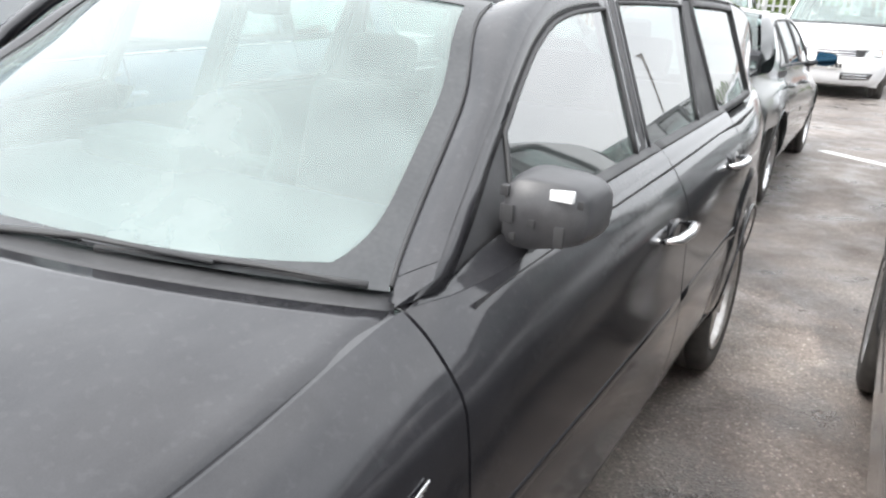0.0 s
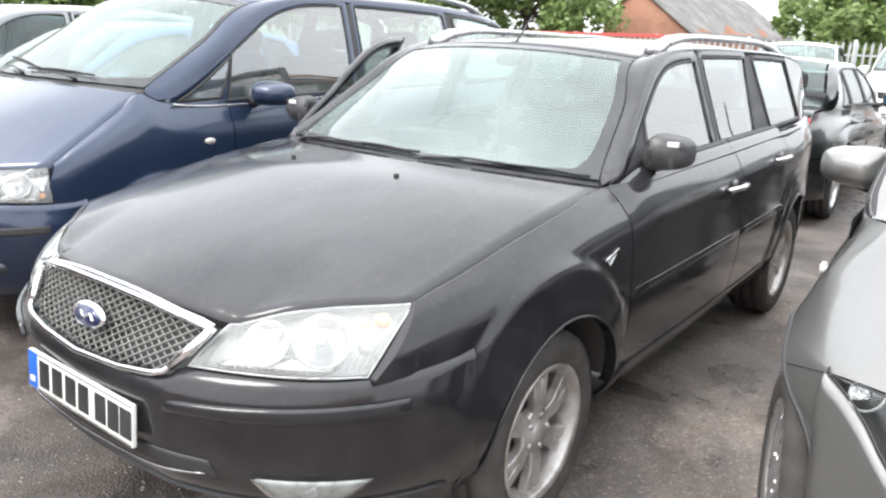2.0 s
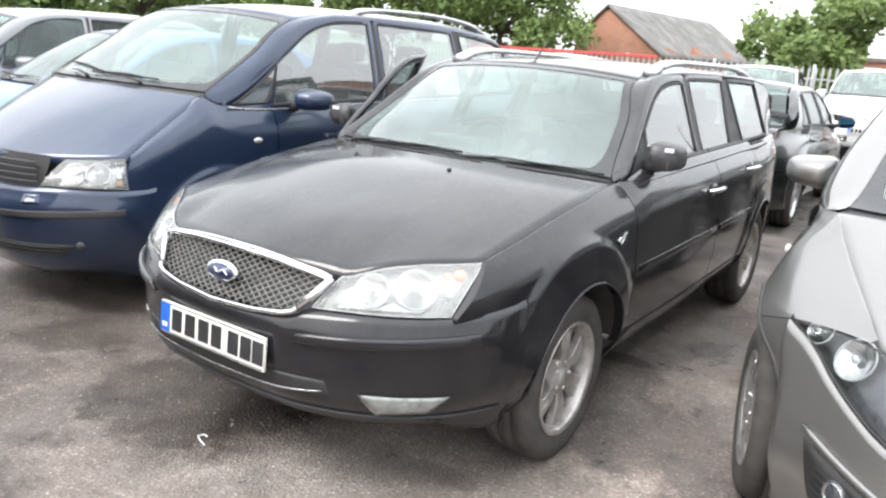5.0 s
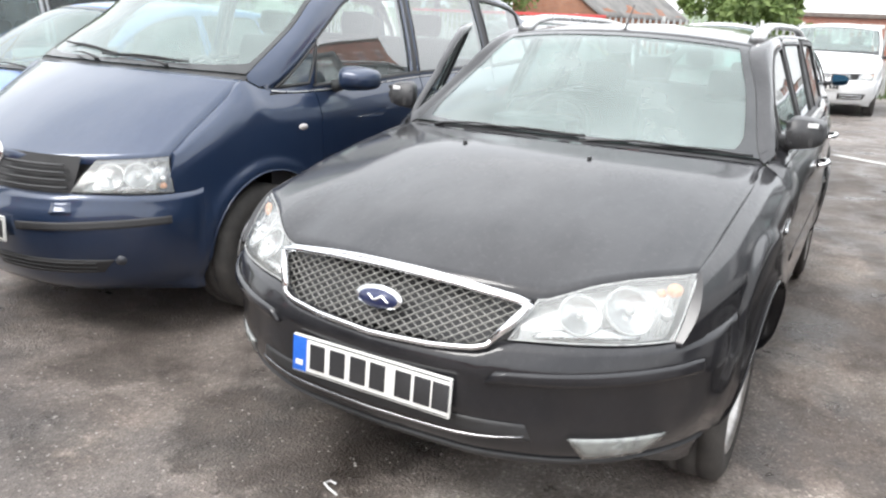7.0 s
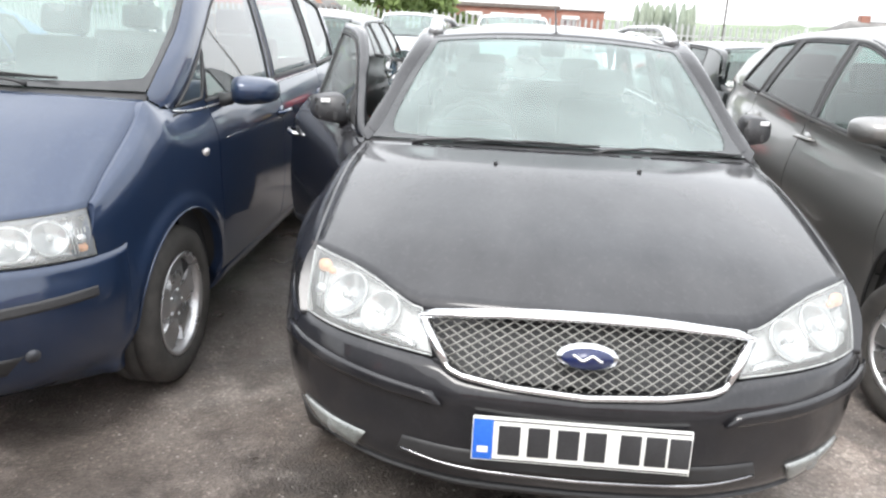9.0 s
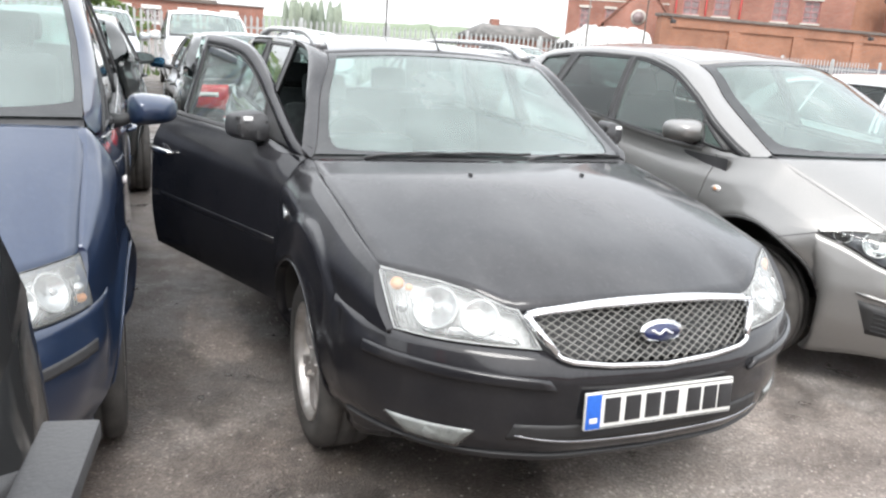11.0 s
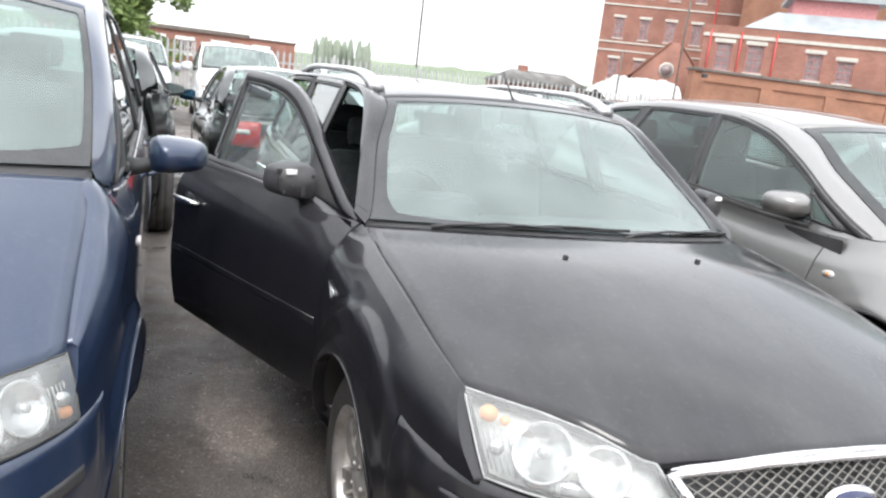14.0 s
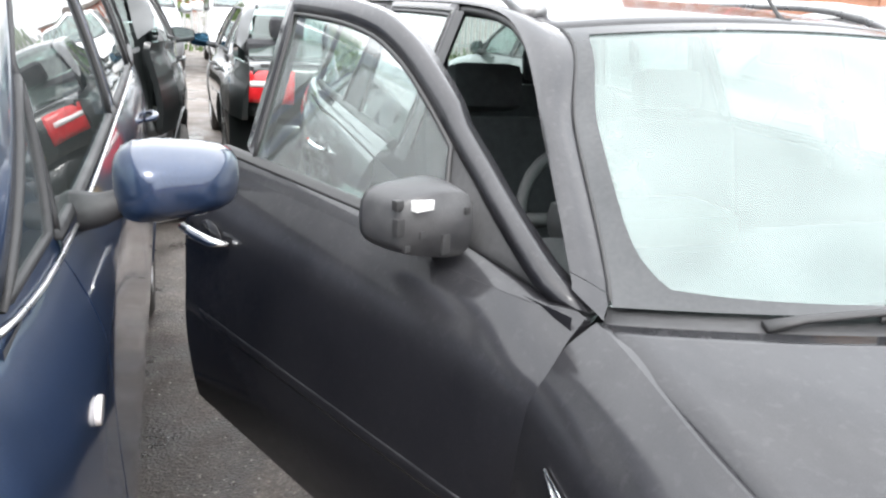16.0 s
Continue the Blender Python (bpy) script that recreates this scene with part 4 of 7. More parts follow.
        part("pillar", grid(lambda u, v: rail(lerp(u_s, 1, u), v), 60, 6), paint, car, "painted windscreen pillar and roof side")
        if u_s:
            # the wing's top corner runs up to a seam across the pillar
            part("wing_corner", grid(lambda u, v: rail(u * u_s - 0.0012 * u, v), 10, 6), paint, car)
    # wings, doors, rear quarters
    for s in (-1, 1):
        floor = lambda y: sp["bumper_line"](y) - 0.012 if y < sp["nose"][-1][1] + 0.001 else sill
        lean = sp["lamp_lean"]
        fine = sp.get("fine_sides")
        bm = side_panel(sh, s, wf, doors[0][0], floor, 56 if fine else 18, 36 if fine else 12, front=lean)
        part("wing", bm, paint, car)
        for i, (a, b) in enumerate(doors):
            m = None
            if open_door and open_door[0] == s and i == 0:
                hx, hy, ang = open_door[1:]
                m = Matrix.Translation((hx, hy, 0)) @ Matrix.Rotation(radians(ang), 4, "Z") @ Matrix.Translation((-hx, -hy, 0))
            bm = side_panel(sh, s, a, b, sp["door_floor"], 30 if fine else 12, 24 if fine else 12, gap=gap)
            f = pane(sh, s, sp["panes"][i])
            pairs, sail = door_frame(sh, s, sp["panes"][i], f, i == 0, sp["tri"], sp.get("frame_tail", 0.05) if i == 0 else 0.03)
            y_a = sp["panes"][0][0] - 0.012 if i == 0 else a
            def belt(u, v, y_a=y_a, b=b, s=s):
                y = lerp(y_a, b - 0.004, u)
                z = sh.sz(y)
                return sh.side(y, z - 0.006, s).lerp(Vector((s * (sh.glassx(y, z + 0.034) + 0.004), y, z + 0.034)), v) + Vector((s * 0.006 * math.sin(math.pi * v), 0, 0))
            grid(lambda u, v: belt(u, 0.68 * v), 14, 4, bm)
            frame_only = bmesh.new()
            frame_mesh(frame_only if mats.get("frame") else bm, pairs, s)
            if m is not None:
                # the inner skin of the open door
                grid(lambda u, v: Vector((s * (sh.flank(lerp(a, b, u), 0.6) - 0.1), lerp(a + 0.01, b - 0.01, u), lerp(sp["door_floor"], sh.sz(lerp(a, b, u)), v))), 6, 4, bm)
                for yy in (a + 0.01, b - 0.01):
                    grid(lambda u, v: Vector((s * (sh.flank(yy, lerp(sp["door_floor"], sh.sz(yy) - 0.01, v)) - 0.1 * u), yy, lerp(sp["door_floor"], sh.sz(yy) - 0.01, v))), 1, 10, bm)
                grid(lambda u, v: Vector((s * (sh.flank(lerp(a, b, u), sp["door_floor"]) - 0.1 * v), lerp(a + 0.01, b - 0.01, u), sp["door_floor"] + 0.002)), 6, 1, bm)
                bm.transform(m)
            door = part("door", bm, paint, car, "black car door standing open" if m is not None else "")
            if mats.get("frame"):
                if m is not None:
                    frame_only.transform(m)
                part("window_frame", frame_only, mats["frame"], door, "black window frame")
            bm = grid(f, 10, 8)
            if m is not None:
                bm.transform(m)
            part("window", bm, mats["glass" if i == 0 else "rear_glass"], door, "door glass")
            bm = grid(lambda u, v: belt(u, lerp(0.66, 1.0, v)) + Vector((s * 0.002, 0, 0)), 14, 3, inward=(-s * 0.01, 0, 0))
            tube(bm, [f(1, k / 8) + Vector((s * 0.003, 0, 0)) for k in range(8)] + [f(1 - k / 16, 1) + Vector((s * 0.003, 0, 0)) for k in range(16)] + [f(0, 1 - k / 8) + Vector((s * 0.003, 0, 0)) for k in range(9)], 0.006, 5)
            if m is not None:
                bm.transform(m)
            part("window_seal", bm, mats["black"], door)
            hy_, hz_ = sp["handles"][i]
            recess(sh, s, hy_, hz_, door, mats["cup"], m)
            handle(sh, s, hy_, hz_, door, mats["handle"], m)
            if sp.get("strip"):
                z0, z1, rise = sp["strip"]
                sa, sb = a + (0.04 if i == 0 else 0.008), b - 0.008
                if i == 1:
                    sb = min(sb, sp["arches"][1][0] - math.sqrt(max(0, sp["arches"][1][2] ** 2 - (z1 - sp["arches"][1][1]) ** 2)) - 0.02)
                bm = grid(lambda u, v: Vector((s * (sh.flank(lerp(sa, sb, u), lerp(z0, z1, v) + rise * (lerp(sa, sb, u) - doors[0][0])) + 0.0018 * math.sin(math.pi * (0.1 + 0.8 * v))), lerp(sa, sb, u), lerp(z0, z1, v) + rise * (lerp(sa, sb, u) - doors[0][0]))), 10, 5, inward=(-s * 0.012, 0, 0))
                if m is not None:
                    bm.transform(m)
                part("rubbing_strip", bm, mats["strip"], door, "rubbing strip along the door")
            if i == 0:
                foot = mirror("mirror", sh, s, *sp["mirror"], car, mats, sp["mirror_size"], sp.get("mirror_paint", "paint"), sp.get("mirror_reach", 0), sp.get("bare_mirror", False))
                foot.parent = door
                if m is not None:
                    for o in (foot, *foot.children):
                        o.data.transform(m)
                # the triangle in front of the door glass
                bm = grid(lambda u, v: sail[round(v * 12)][0].lerp(sail[round(v * 12)][1], u), 4, 12)
                y_s, y_p = sp["tri"], sp["panes"][0][0]
                foot_bm = grid(lambda u, v: sh.side(lerp(y_s, y_p, u), sh.sz(lerp(y_s, y_p, u)) - 0.006, s).lerp(sail[0][0].lerp(sail[0][1], u), v), 8, 2)
                if m is not None:
                    foot_bm.transform(m)
                part("sail_panel", foot_bm, paint if sp.get("tri_glass") else mats.get("frame") or trim, door)
                if m is not None:
                    bm.transform(m)
                base = part("mirror_base", bm, paint if sp.get("tri_glass") else trim, door)
                if sp.get("tri_glass"):
                    def small(u, v):
                        k = lerp(*sp.get("small_v", (0.10, 0.80)), v) * 12
                        i0 = min(int(k), 11)
                        a0, b0 = (sail[i0][j].lerp(sail[i0 + 1][j], k - i0) for j in (0, 1))
                        return a0.lerp(b0, lerp(*sp.get("small_u", (0.30, 0.93)), u)) + Vector((s * 0.004, 0, 0))
                    part("quarter_light", grid(small, 6, 8), mats["glass"], door, "small triangular glass")
                    rim_bm = bmesh.new()
                    tube(rim_bm, [small(k / 6, 0) for k in range(6)] + [small(1, k / 6) for k in range(6)] + [small(1 - k / 6, 1) for k in range(6)] + [small(0, 1 - k / 6) for k in range(6)], 0.008, 6, True)
                    part("quarter_light_seal", rim_bm, mats["black"], door)
        bm = side_panel(sh, s, doors[-1][1], y_r - 0.05, lambda y: jr if y > sp["arches"][1][0] else sill, 40 if fine else 14, 30 if fine else 12)
        part("rear_wing", bm, paint, car)
        for p in sp["panes"][len(doors):]:
            f = pane(sh, s, p)
            q = part("quarter_window", grid(f, 8, 6), mats["rear_glass"], car)
            bm = bmesh.new()
            band(bm, f, s, 0.02, 0.012)
            part("window_seal", bm, mats["black"], q)
        for p in sp.get("painted_posts", ()):
            part("rear_pillar", grid(pane(sh, s, (*p, 0.02, 0.0), 0.008), 8, 6), paint, car)
        for (y0, y1) in sp["posts"]:
            bm = grid(lambda u, v: Vector((s * (sh.glassx(lerp(lerp(y0[0], y0[1], u), lerp(y1[0], y1[1], u), v), lerp(sh.sz(y0[0]) + 0.0, sh.cz(y1[0]) - 0.03, v)) + 0.004), lerp(lerp(y0[0], y0[1], u), lerp(y1[0], y1[1], u), v), lerp(sh.sz(y0[0]), sh.cz(y1[0]) - 0.03, v))), 3, 8)
            part("post", bm, mats["post"], car)
        seal_r = 0.012 if open_door and open_door[0] == s else 0.005
        bm = bmesh.new()
        tube(bm, [rails[s](lerp(u_s, 1, k / 40), 0.98) + Vector((-s * (seal_r + 0.004), 0, -0.004 - seal_r)) for k in range(41)], seal_r, 6)
        part("door_seal", bm, mats["black"], car)
        # sill
        fy, ry = sp["arches"][0], sp["arches"][1]
        bm = grid(lambda u, v: Vector((s * (sh.flank(lerp(fy[0] + fy[2], ry[0] - ry[2], u), lerp(sill, sp["door_floor"] - 0.006, v))), lerp(fy[0] + fy[2], ry[0] - ry[2], u), lerp(sill, sp["door_floor"] - 0.006, v))), 10, 3, inward=(-s * 0.12, 0, 0))
        part("sill", bm, paint, car)
        for a in sp["arches"]:
            well(sh, s, a, car, dark)
            arch_lip(sh, s, a, sill, mats["lip"], car)
        for yy, zz, rr in ((sp["wheel_y"][0], 0, sp["steer"]), (sp["wheel_y"][1], 0, 0)):
            wheel(car, (s * (sp["wheel_x"] - sp["tyre_w"] / 2), yy, sp["tyre"] + GROUND), s, sp["tyre"], sp["rim"], sp["tyre_w"], sp["spokes"], mats, rr)
    # front bumper
    zb = sp["bumper_low"]
    dip = table([(0, 0), (0.45, 0), (0.8, sp.get("dip", 0.03)), (1, sp.get("dip", 0.03))])
    bm = grid(lambda u, v: sh.bumper(lerp(-1, 1, u), lerp(zb - dip(abs(lerp(-1, 1, u))), sh.btop(abs(lerp(-1, 1, u))), v)), 56, 16, inward=(0, 0.03, 0))
    part("front_bumper", bm, sp.get("bumper_mat") or paint, car)
    # rear bumper
    def tail(u, v):
        a = lerp(-1, 1, u)
        y = y_r + 0.05 - 0.42 * abs(a) ** 4 - 0.06 * (2 * v - 1) ** 2
        return Vector((a * (sh.W(y) - 0.004), y, lerp(sill + 0.02, jr + 0.01, v)))
    bm = grid(tail, 24, 6, inward=(0, -0.03, 0))
    part("rear_bumper", bm, paint, car)
    # the dark wall behind lamps and grille
    bm = grid(lambda u, v: sh.bumper(lerp(-0.8, 0.8, u), lerp(zb + 0.05, sp["ledge"], v), -0.09), 20, 3)
    part("front_panel", bm, mats["black"], car)
    interior(sh, car, mats, sp.get("wheel_side", -1))
    return car, sh


def head_lamp(sh, car, s, u0, u1, t_in, mats, lens, bowls, amber, bulge=0.02, bezel="chrome", upper=None, detail=False):
    """A head lamp between the bumper's top edge (u0 to u1) and the bonnet's front edge (from t_in across to its corner)."""
    def f(u, v, d=0.0):
        a = sh.bumper(s * lerp(u0, u1, u), sh.btop(lerp(u0, u1, u)) + 0.006)
        b = upper(u) if upper else sh.cross(0.0, s * lerp(t_in, 1.0, u)) - Vector((0, 0, 0.008))
        p = a.lerp(b, v)
        n = Vector((s * (0.25 + 0.5 * u), -1, 0.35)).normalized()
        return p + n * (bulge * math.sin(math.pi * v) ** 0.7 * math.sin(math.pi * min(max(u, 0.04), 0.97)) ** 0.5 + d)
    body = part("headlamp", grid(lambda u, v: f(u, v, -0.06), 14, 8), mats[bezel], car, "head lamp")
    bm = bmesh.new()
    for j in (0, 1):
        grid(lambda u, v: f(u, j, -0.06 * v), 14, 1, bm)
        grid(lambda u, v: f(j, u, -0.06 * v), 8, 1, bm)
    part("lamp_housing", bm, mats["lamp_edge"], body)
    part("lens", grid(lambda u, v: f(u, v), 16, 8), mats["lens"], body, lens)
    bm = bmesh.new()
    edge = [(k / 12, 0.02) for k in range(12)] + [(0.995, k / 8) for k in range(8)] + [(1 - k / 12, 0.98) for k in range(12)] + [(0.005, 1 - k / 8) for k in range(8)]
    tube(bm, [f(a_, b_, -0.002) for a_, b_ in edge], 0.0026, 5, True)
    part("lens_rim", bm, mats["lamp_rim"], body)
    for u, v, r, dep in bowls:
        bm = bmesh.new()
        p = f(u, v, -0.012 - dep)
        nn = (f(u + 0.05, v) - f(u - 0.05, v)).cross(f(u, v + 0.1) - f(u, v - 0.1)).normalized()
        nn = nn if nn.y < 0 else -nn
        bowl(bm, p - nn * 0.012, nn, r, r * 0.45)
        disc(bm, p - nn * r * 0.36, nn, r * 0.22, 10, 0.016)
        cup = part("reflector", bm, mats["chrome"], body, "round chrome reflector")
        q = nn.to_track_quat("Z", "Y").to_matrix()
        bm = bmesh.new()
        tube(bm, [p - nn * 0.008 + q @ Vector((1.1 * r * math.cos(k * math.tau / 28), 1.1 * r * math.sin(k * math.tau / 28), 0)) for k in range(28)], 0.0028, 5, True, up=tuple(nn))
        part("reflector_rim", bm, mats["lamp_ring"], cup)
        bm = bmesh.new()
        disc(bm, p - nn * r * 0.2, nn, r * 0.2, 14, 0.01)
        part("bulb_cap", bm, mats["lamp_ring"], cup)
    for u, v, r in amber:
        bm = bmesh.new()
        disc(bm, f(u, v, -0.02), (s * 0.45, -1, 0.35), r, 16, 0.008, 0.9)
        part("indicator", bm, mats["amber"], body, "amber indicator bulb")
    if detail:
        # ribbed outer column, a clear side bulb and the smooth panel under the reflectors
        for k in range(5):
            bm = bmesh.new()
            tube(bm, [f(0.80 + 0.035 * k, v, -0.022) for v in (0.12, 0.3, 0.5, 0.62)], 0.0022, 5)
            part("rib", bm, mats["lamp_ring"], body)
        bm = bmesh.new()
        disc(bm, f(0.88, 0.40, -0.02), (s * 0.45, -1, 0.35), 0.017, 16, 0.008)
        part("side_bulb", bm, mats["lamp_inner"], body, "clear side lamp bulb")
        bm = grid(lambda u, v: f(lerp(0.12, 0.76, u), lerp(0.06, 0.24 - 0.1 * abs(2 * u - 1) ** 2, v), -0.03), 12, 3, inward=(0, 0.02, 0))
        part("lamp_shelf", bm, mats["lamp_inner"], body)
    return f


def plate(parent, centre, tilt, w, h, mats, text_groups, band_side, paint="plate_white", bend=0.0):
    """A number plate whose characters are plain bars."""
    bm = bmesh.new()
    box(bm, (-w / 2, -0.006, -h / 2), (w / 2, 0.006, h / 2), 0.003)
    ob = part("number_plate", bm, mats[paint], parent, "number plate with dark bars")
    ob.matrix_basis = Matrix.Translation(centre) @ pose(0, 0, 0, *tilt)
    if band_side:
        bm = bmesh.new()
        x = band_side * (w / 2 - 0.026)
        box(bm, (x - 0.024, -0.008, -h / 2 + 0.004), (x + 0.024, 0.0, h / 2 - 0.004), 0.001)
        part("blue_band", bm, mats["plate_blue"], ob, "blue band")
        bm = bmesh.new()
        box(bm, (x - 0.013, -0.0095, -h * 0.3), (x + 0.013, 0.0, -h * 0.16), 0.001)
        part("mark", bm, mats["white"], ob)
    for x, bw in text_groups:
        bm = bmesh.new()
        box(bm, (x - bw / 2, -0.0085, -h * 0.34), (x + bw / 2, 0.0, h * 0.34), 0.002)
        part("bar", bm, mats["ink"], ob)
    bm = bmesh.new()
    for lo, hi in (((-w / 2 + 0.004, h / 2 - 0.0065), (w / 2 - 0.004, h / 2 - 0.004)), ((-w / 2 + 0.004, -h / 2 + 0.004), (w / 2 - 0.004, -h / 2 + 0.0065))):
        box(bm, (lo[0], -0.0075, lo[1]), (hi[0], 0.0, hi[1]))
    part("border", bm, mats["ink"], ob)
    return ob


def wiper(parent, pts, mat):
    """Arm from a to b, blade from c to d with its spring spine and claws."""
    bm = bmesh.new()
    a, b, c, d = [Vector(p) for p in pts]
    tube(bm, [a, a.lerp(b, 0.12) + Vector((0, -0.004, 0.010)), a.lerp(b, 0.5) + Vector((0, -0.008, 0.016)), b], [0.014, 0.010, 0.007, 0.005], 8, squash=0.6)
    arm = part("wiper", bm, mat, parent, "black windscreen wiper")
    bm = bmesh.new()
    tube(bm, [c.lerp(d, k / 8) for k in range(9)], 0.0045, 6, squash=1.3)
    lift = Vector((0, -0.004, 0.010))
    tube(bm, [c.lerp(d, lerp(0.06, 0.94, k / 8)) + lift * math.sin(math.pi * k / 8) for k in range(9)], [0.003, 0.004, 0.005, 0.006, 0.007, 0.006, 0.005, 0.004, 0.003], 6, squash=0.6)
    part("wiper_blade", bm, mat, arm)


def aerial(parent, base, tip, mat):
    bm = bmesh.new()
    tube(bm, [base, Vector(base).lerp(Vector(tip), 0.12), tip], [0.011, 0.005, 0.003], 8)
    disc(bm, Vector(base) - Vector((0, 0, 0.004)), (0, 0, 1), 0.022, 14, 0.012)
    part("aerial", bm, mat, parent, "black whip aerial")


def roof_rail(parent, s, y0, y1, x, z, mat, rise=0.055):
    bm = bmesh.new()
    pts = []
    for k in range(15):
        u = k / 14
        h = rise * (1 - (2 * u - 1) ** 6) ** 0.8
        pts.append((s * (x + 0.02 * math.sin(math.pi * u)), lerp(y0, y1, u), z(lerp(y0, y1, u)) - 0.012 + h))
    tube(bm, pts, [0.036, 0.03, 0.023] + [0.019] * 9 + [0.023, 0.03, 0.036], 10, squash=0.85)
    part("roof_rail", bm, mat, parent, "raised roof rail")


# ---------------------------------------------------------------- kinds of car
def straight(y0, z0, y1, z1):
    return lambda y: lerp(z0, z1, min(max((y - y0) / (y1 - y0), 0), 1))


ESTATE = dict(
    plan=((-0.86, 0.755), (-0.70, 0.818), (-0.5, 0.862), (-0.18, 0.885), (0.3, 0.893), (1.2, 0.895), (2.0, 0.885), (2.6, 0.862), (3.0, 0.815), (3.3, 0.74), (3.5, 0.66)),
    shoulder=((-0.86, 0.72, 0.79), (-0.697, 0.746, 0.834), (-0.45, 0.763, 0.882), (-0.1, 0.770, 0.945), (0.225, 0.776, 0.987), (0.35, 0.797, 0.995), (0.5, 0.808, 1.0),
              (1.1, 0.806, 1.014), (1.9, 0.798, 1.026), (2.6, 0.785, 1.036), (2.9, 0.765, 1.042), (3.2, 0.71, 1.05), (3.5, 0.63, 1.05)),
    cant=((0.16, 0.815, 0.963), (0.284, 0.787, 1.028), (0.415, 0.745, 1.105), (0.587, 0.693, 1.209), (0.73, 0.655, 1.302), (0.85, 0.635, 1.368), (0.97, 0.62, 1.41), (1.12, 0.61, 1.43), (1.35, 0.607, 1.438), (1.6, 0.612, 1.44),
          (2.2, 0.625, 1.436), (2.7, 0.615, 1.425), (3.0, 0.605, 1.405), (3.2, 0.605, 1.36), (3.38, 0.63, 1.22), (3.5, 0.65, 1.13)),
    roofline=1.435, cant_from=1.1, glass_in=0.028, glass_pow=1.0, t_pillar=0.01, frit=(0.048, 0.085, 0.015), bulge_from=0.5, foot=0.055, t_seam=1.13,
    top=((0, 0.746, -0.697, 0.834, -1.035, 0.768, 3), (0.25, 0.757, -0.52, 0.868, -0.81, 0.873, 3), (0.5, 0.765, -0.3, 0.912, -0.55, 0.94, 2.6), (0.75, 0.770, -0.05, 0.952, -0.25, 1.0, 2.4),
         (1.0, 0.757, 0.235, 0.989, 0.0, 1.025, 2.4), (1.1, 0.736, 0.268, 1.008, 0.06, 1.036, 2.4), (1.5, 0.645, 0.595, 1.212, 0.41, 1.25, 2.2), (2.0, 0.56, 0.868, 1.384, 0.77, 1.420, 2.2),
         (2.3, 0.57, 1.3, 1.42, 1.25, 1.462, 2.4), (2.6, 0.57, 1.9, 1.425, 1.9, 1.472, 2.4), (2.85, 0.565, 2.6, 1.42, 2.7, 1.462, 2.3), (3.0, 0.54, 3.02, 1.395, 3.16, 1.43, 2.2), (3.5, 0.57, 3.2, 1.27, 3.34, 1.25, 2.2), (4.0, 0.63, 3.36, 1.1, 3.46, 1.05, 2.5), (5.0, 0.72, 3.4, 0.62, 3.5, 0.62, 3)),
    nose=((0, -1.15), (0.26, -1.137), (0.45, -1.085), (0.62, -0.99), (0.75, -0.86), (0.83, -0.72), (0.862, -0.62), (0.868, -0.58)),
    inset=((0.31, 0.09), (0.35, 0.045), (0.40, 0.025), (0.46, 0.014), (0.56, 0.006), (0.59, 0.0), (0.64, 0.022), (0.7, 0.06), (0.8, 0.115)),
    bumper_top=((0, 0.622), (0.18, 0.642), (0.225, 0.664), (0.57, 0.672), (0.8, 0.688), (1, 0.70)),
    bumper_line=straight(-0.845, 0.676, -0.58, 0.702), bumper_low=0.315, bumper_rear=0.62, ledge=0.74,
    wing_front=-0.845, lamp_lean=lambda z: 0.148 * min(max((z - 0.675) / 0.16, 0), 1),
    front=-1.12, rear=3.55, sill=0.27, door_floor=0.378, dip=0.075, flare=0.006, arches=((-0.175, 0.325, 0.352), (2.49, 0.325, 0.35)),
    brows=((-0.215, 0.375, 0.465, 0.015), (2.49, 0.36, 0.45, 0.012)), crown=(0.004, 0.12, 0.004), fine_sides=True,
    wheel_y=(-0.175, 2.49), steer=0, wheel_x=0.85, tyre=0.322, tyre_w=0.205, rim=0.218,
    spokes=dict(spokes=6, w0=0.016, w1=0.019, pair=(-0.13, 0.13), rim_label="dusty silver alloy rim"),
    doors=((0.25, 1.41), (1.41, 2.24)), panes=((0.565, 1.255, 0.625, 1.29, 0.058), (1.36, 1.89, 1.39, 1.965), (2.17, 2.84, 2.08, 2.74)),
    posts=(((1.255, 1.36), (1.29, 1.39)), ((1.89, 2.17), (1.965, 2.08))), painted_posts=((2.84, 3.40, 2.74, 3.20),),
    handles=((1.265, 0.872), (2.045, 0.918)), strip=(0.630, 0.658, 0.006), frame_tail=0.05, mirror=(0.565, 1.035), mirror_sweep=0.36, mirror_size=(0.14, 0.09, 0.122), mirror_reach=-0.045, bare_mirror=True, mirror_paint="bare", tri=0.25,
    cabin=(0.2, 3.0), seat=0.41, roundness=0.55,
    lip_edge=((0, 0.018, -0.002), (0.27, 0.013, -0.004), (0.42, 0.004, -0.012), (0.5, -0.004, -0.024), (0.555, -0.012, -0.032), (0.60, -0.004, -0.034), (0.645, 0.006, -0.03), (0.724, 0.018, -0.016), (0.8, 0.018, 0.0), (0.885, 0.011, 0.006), (1.0, 0.0, 0.0)))

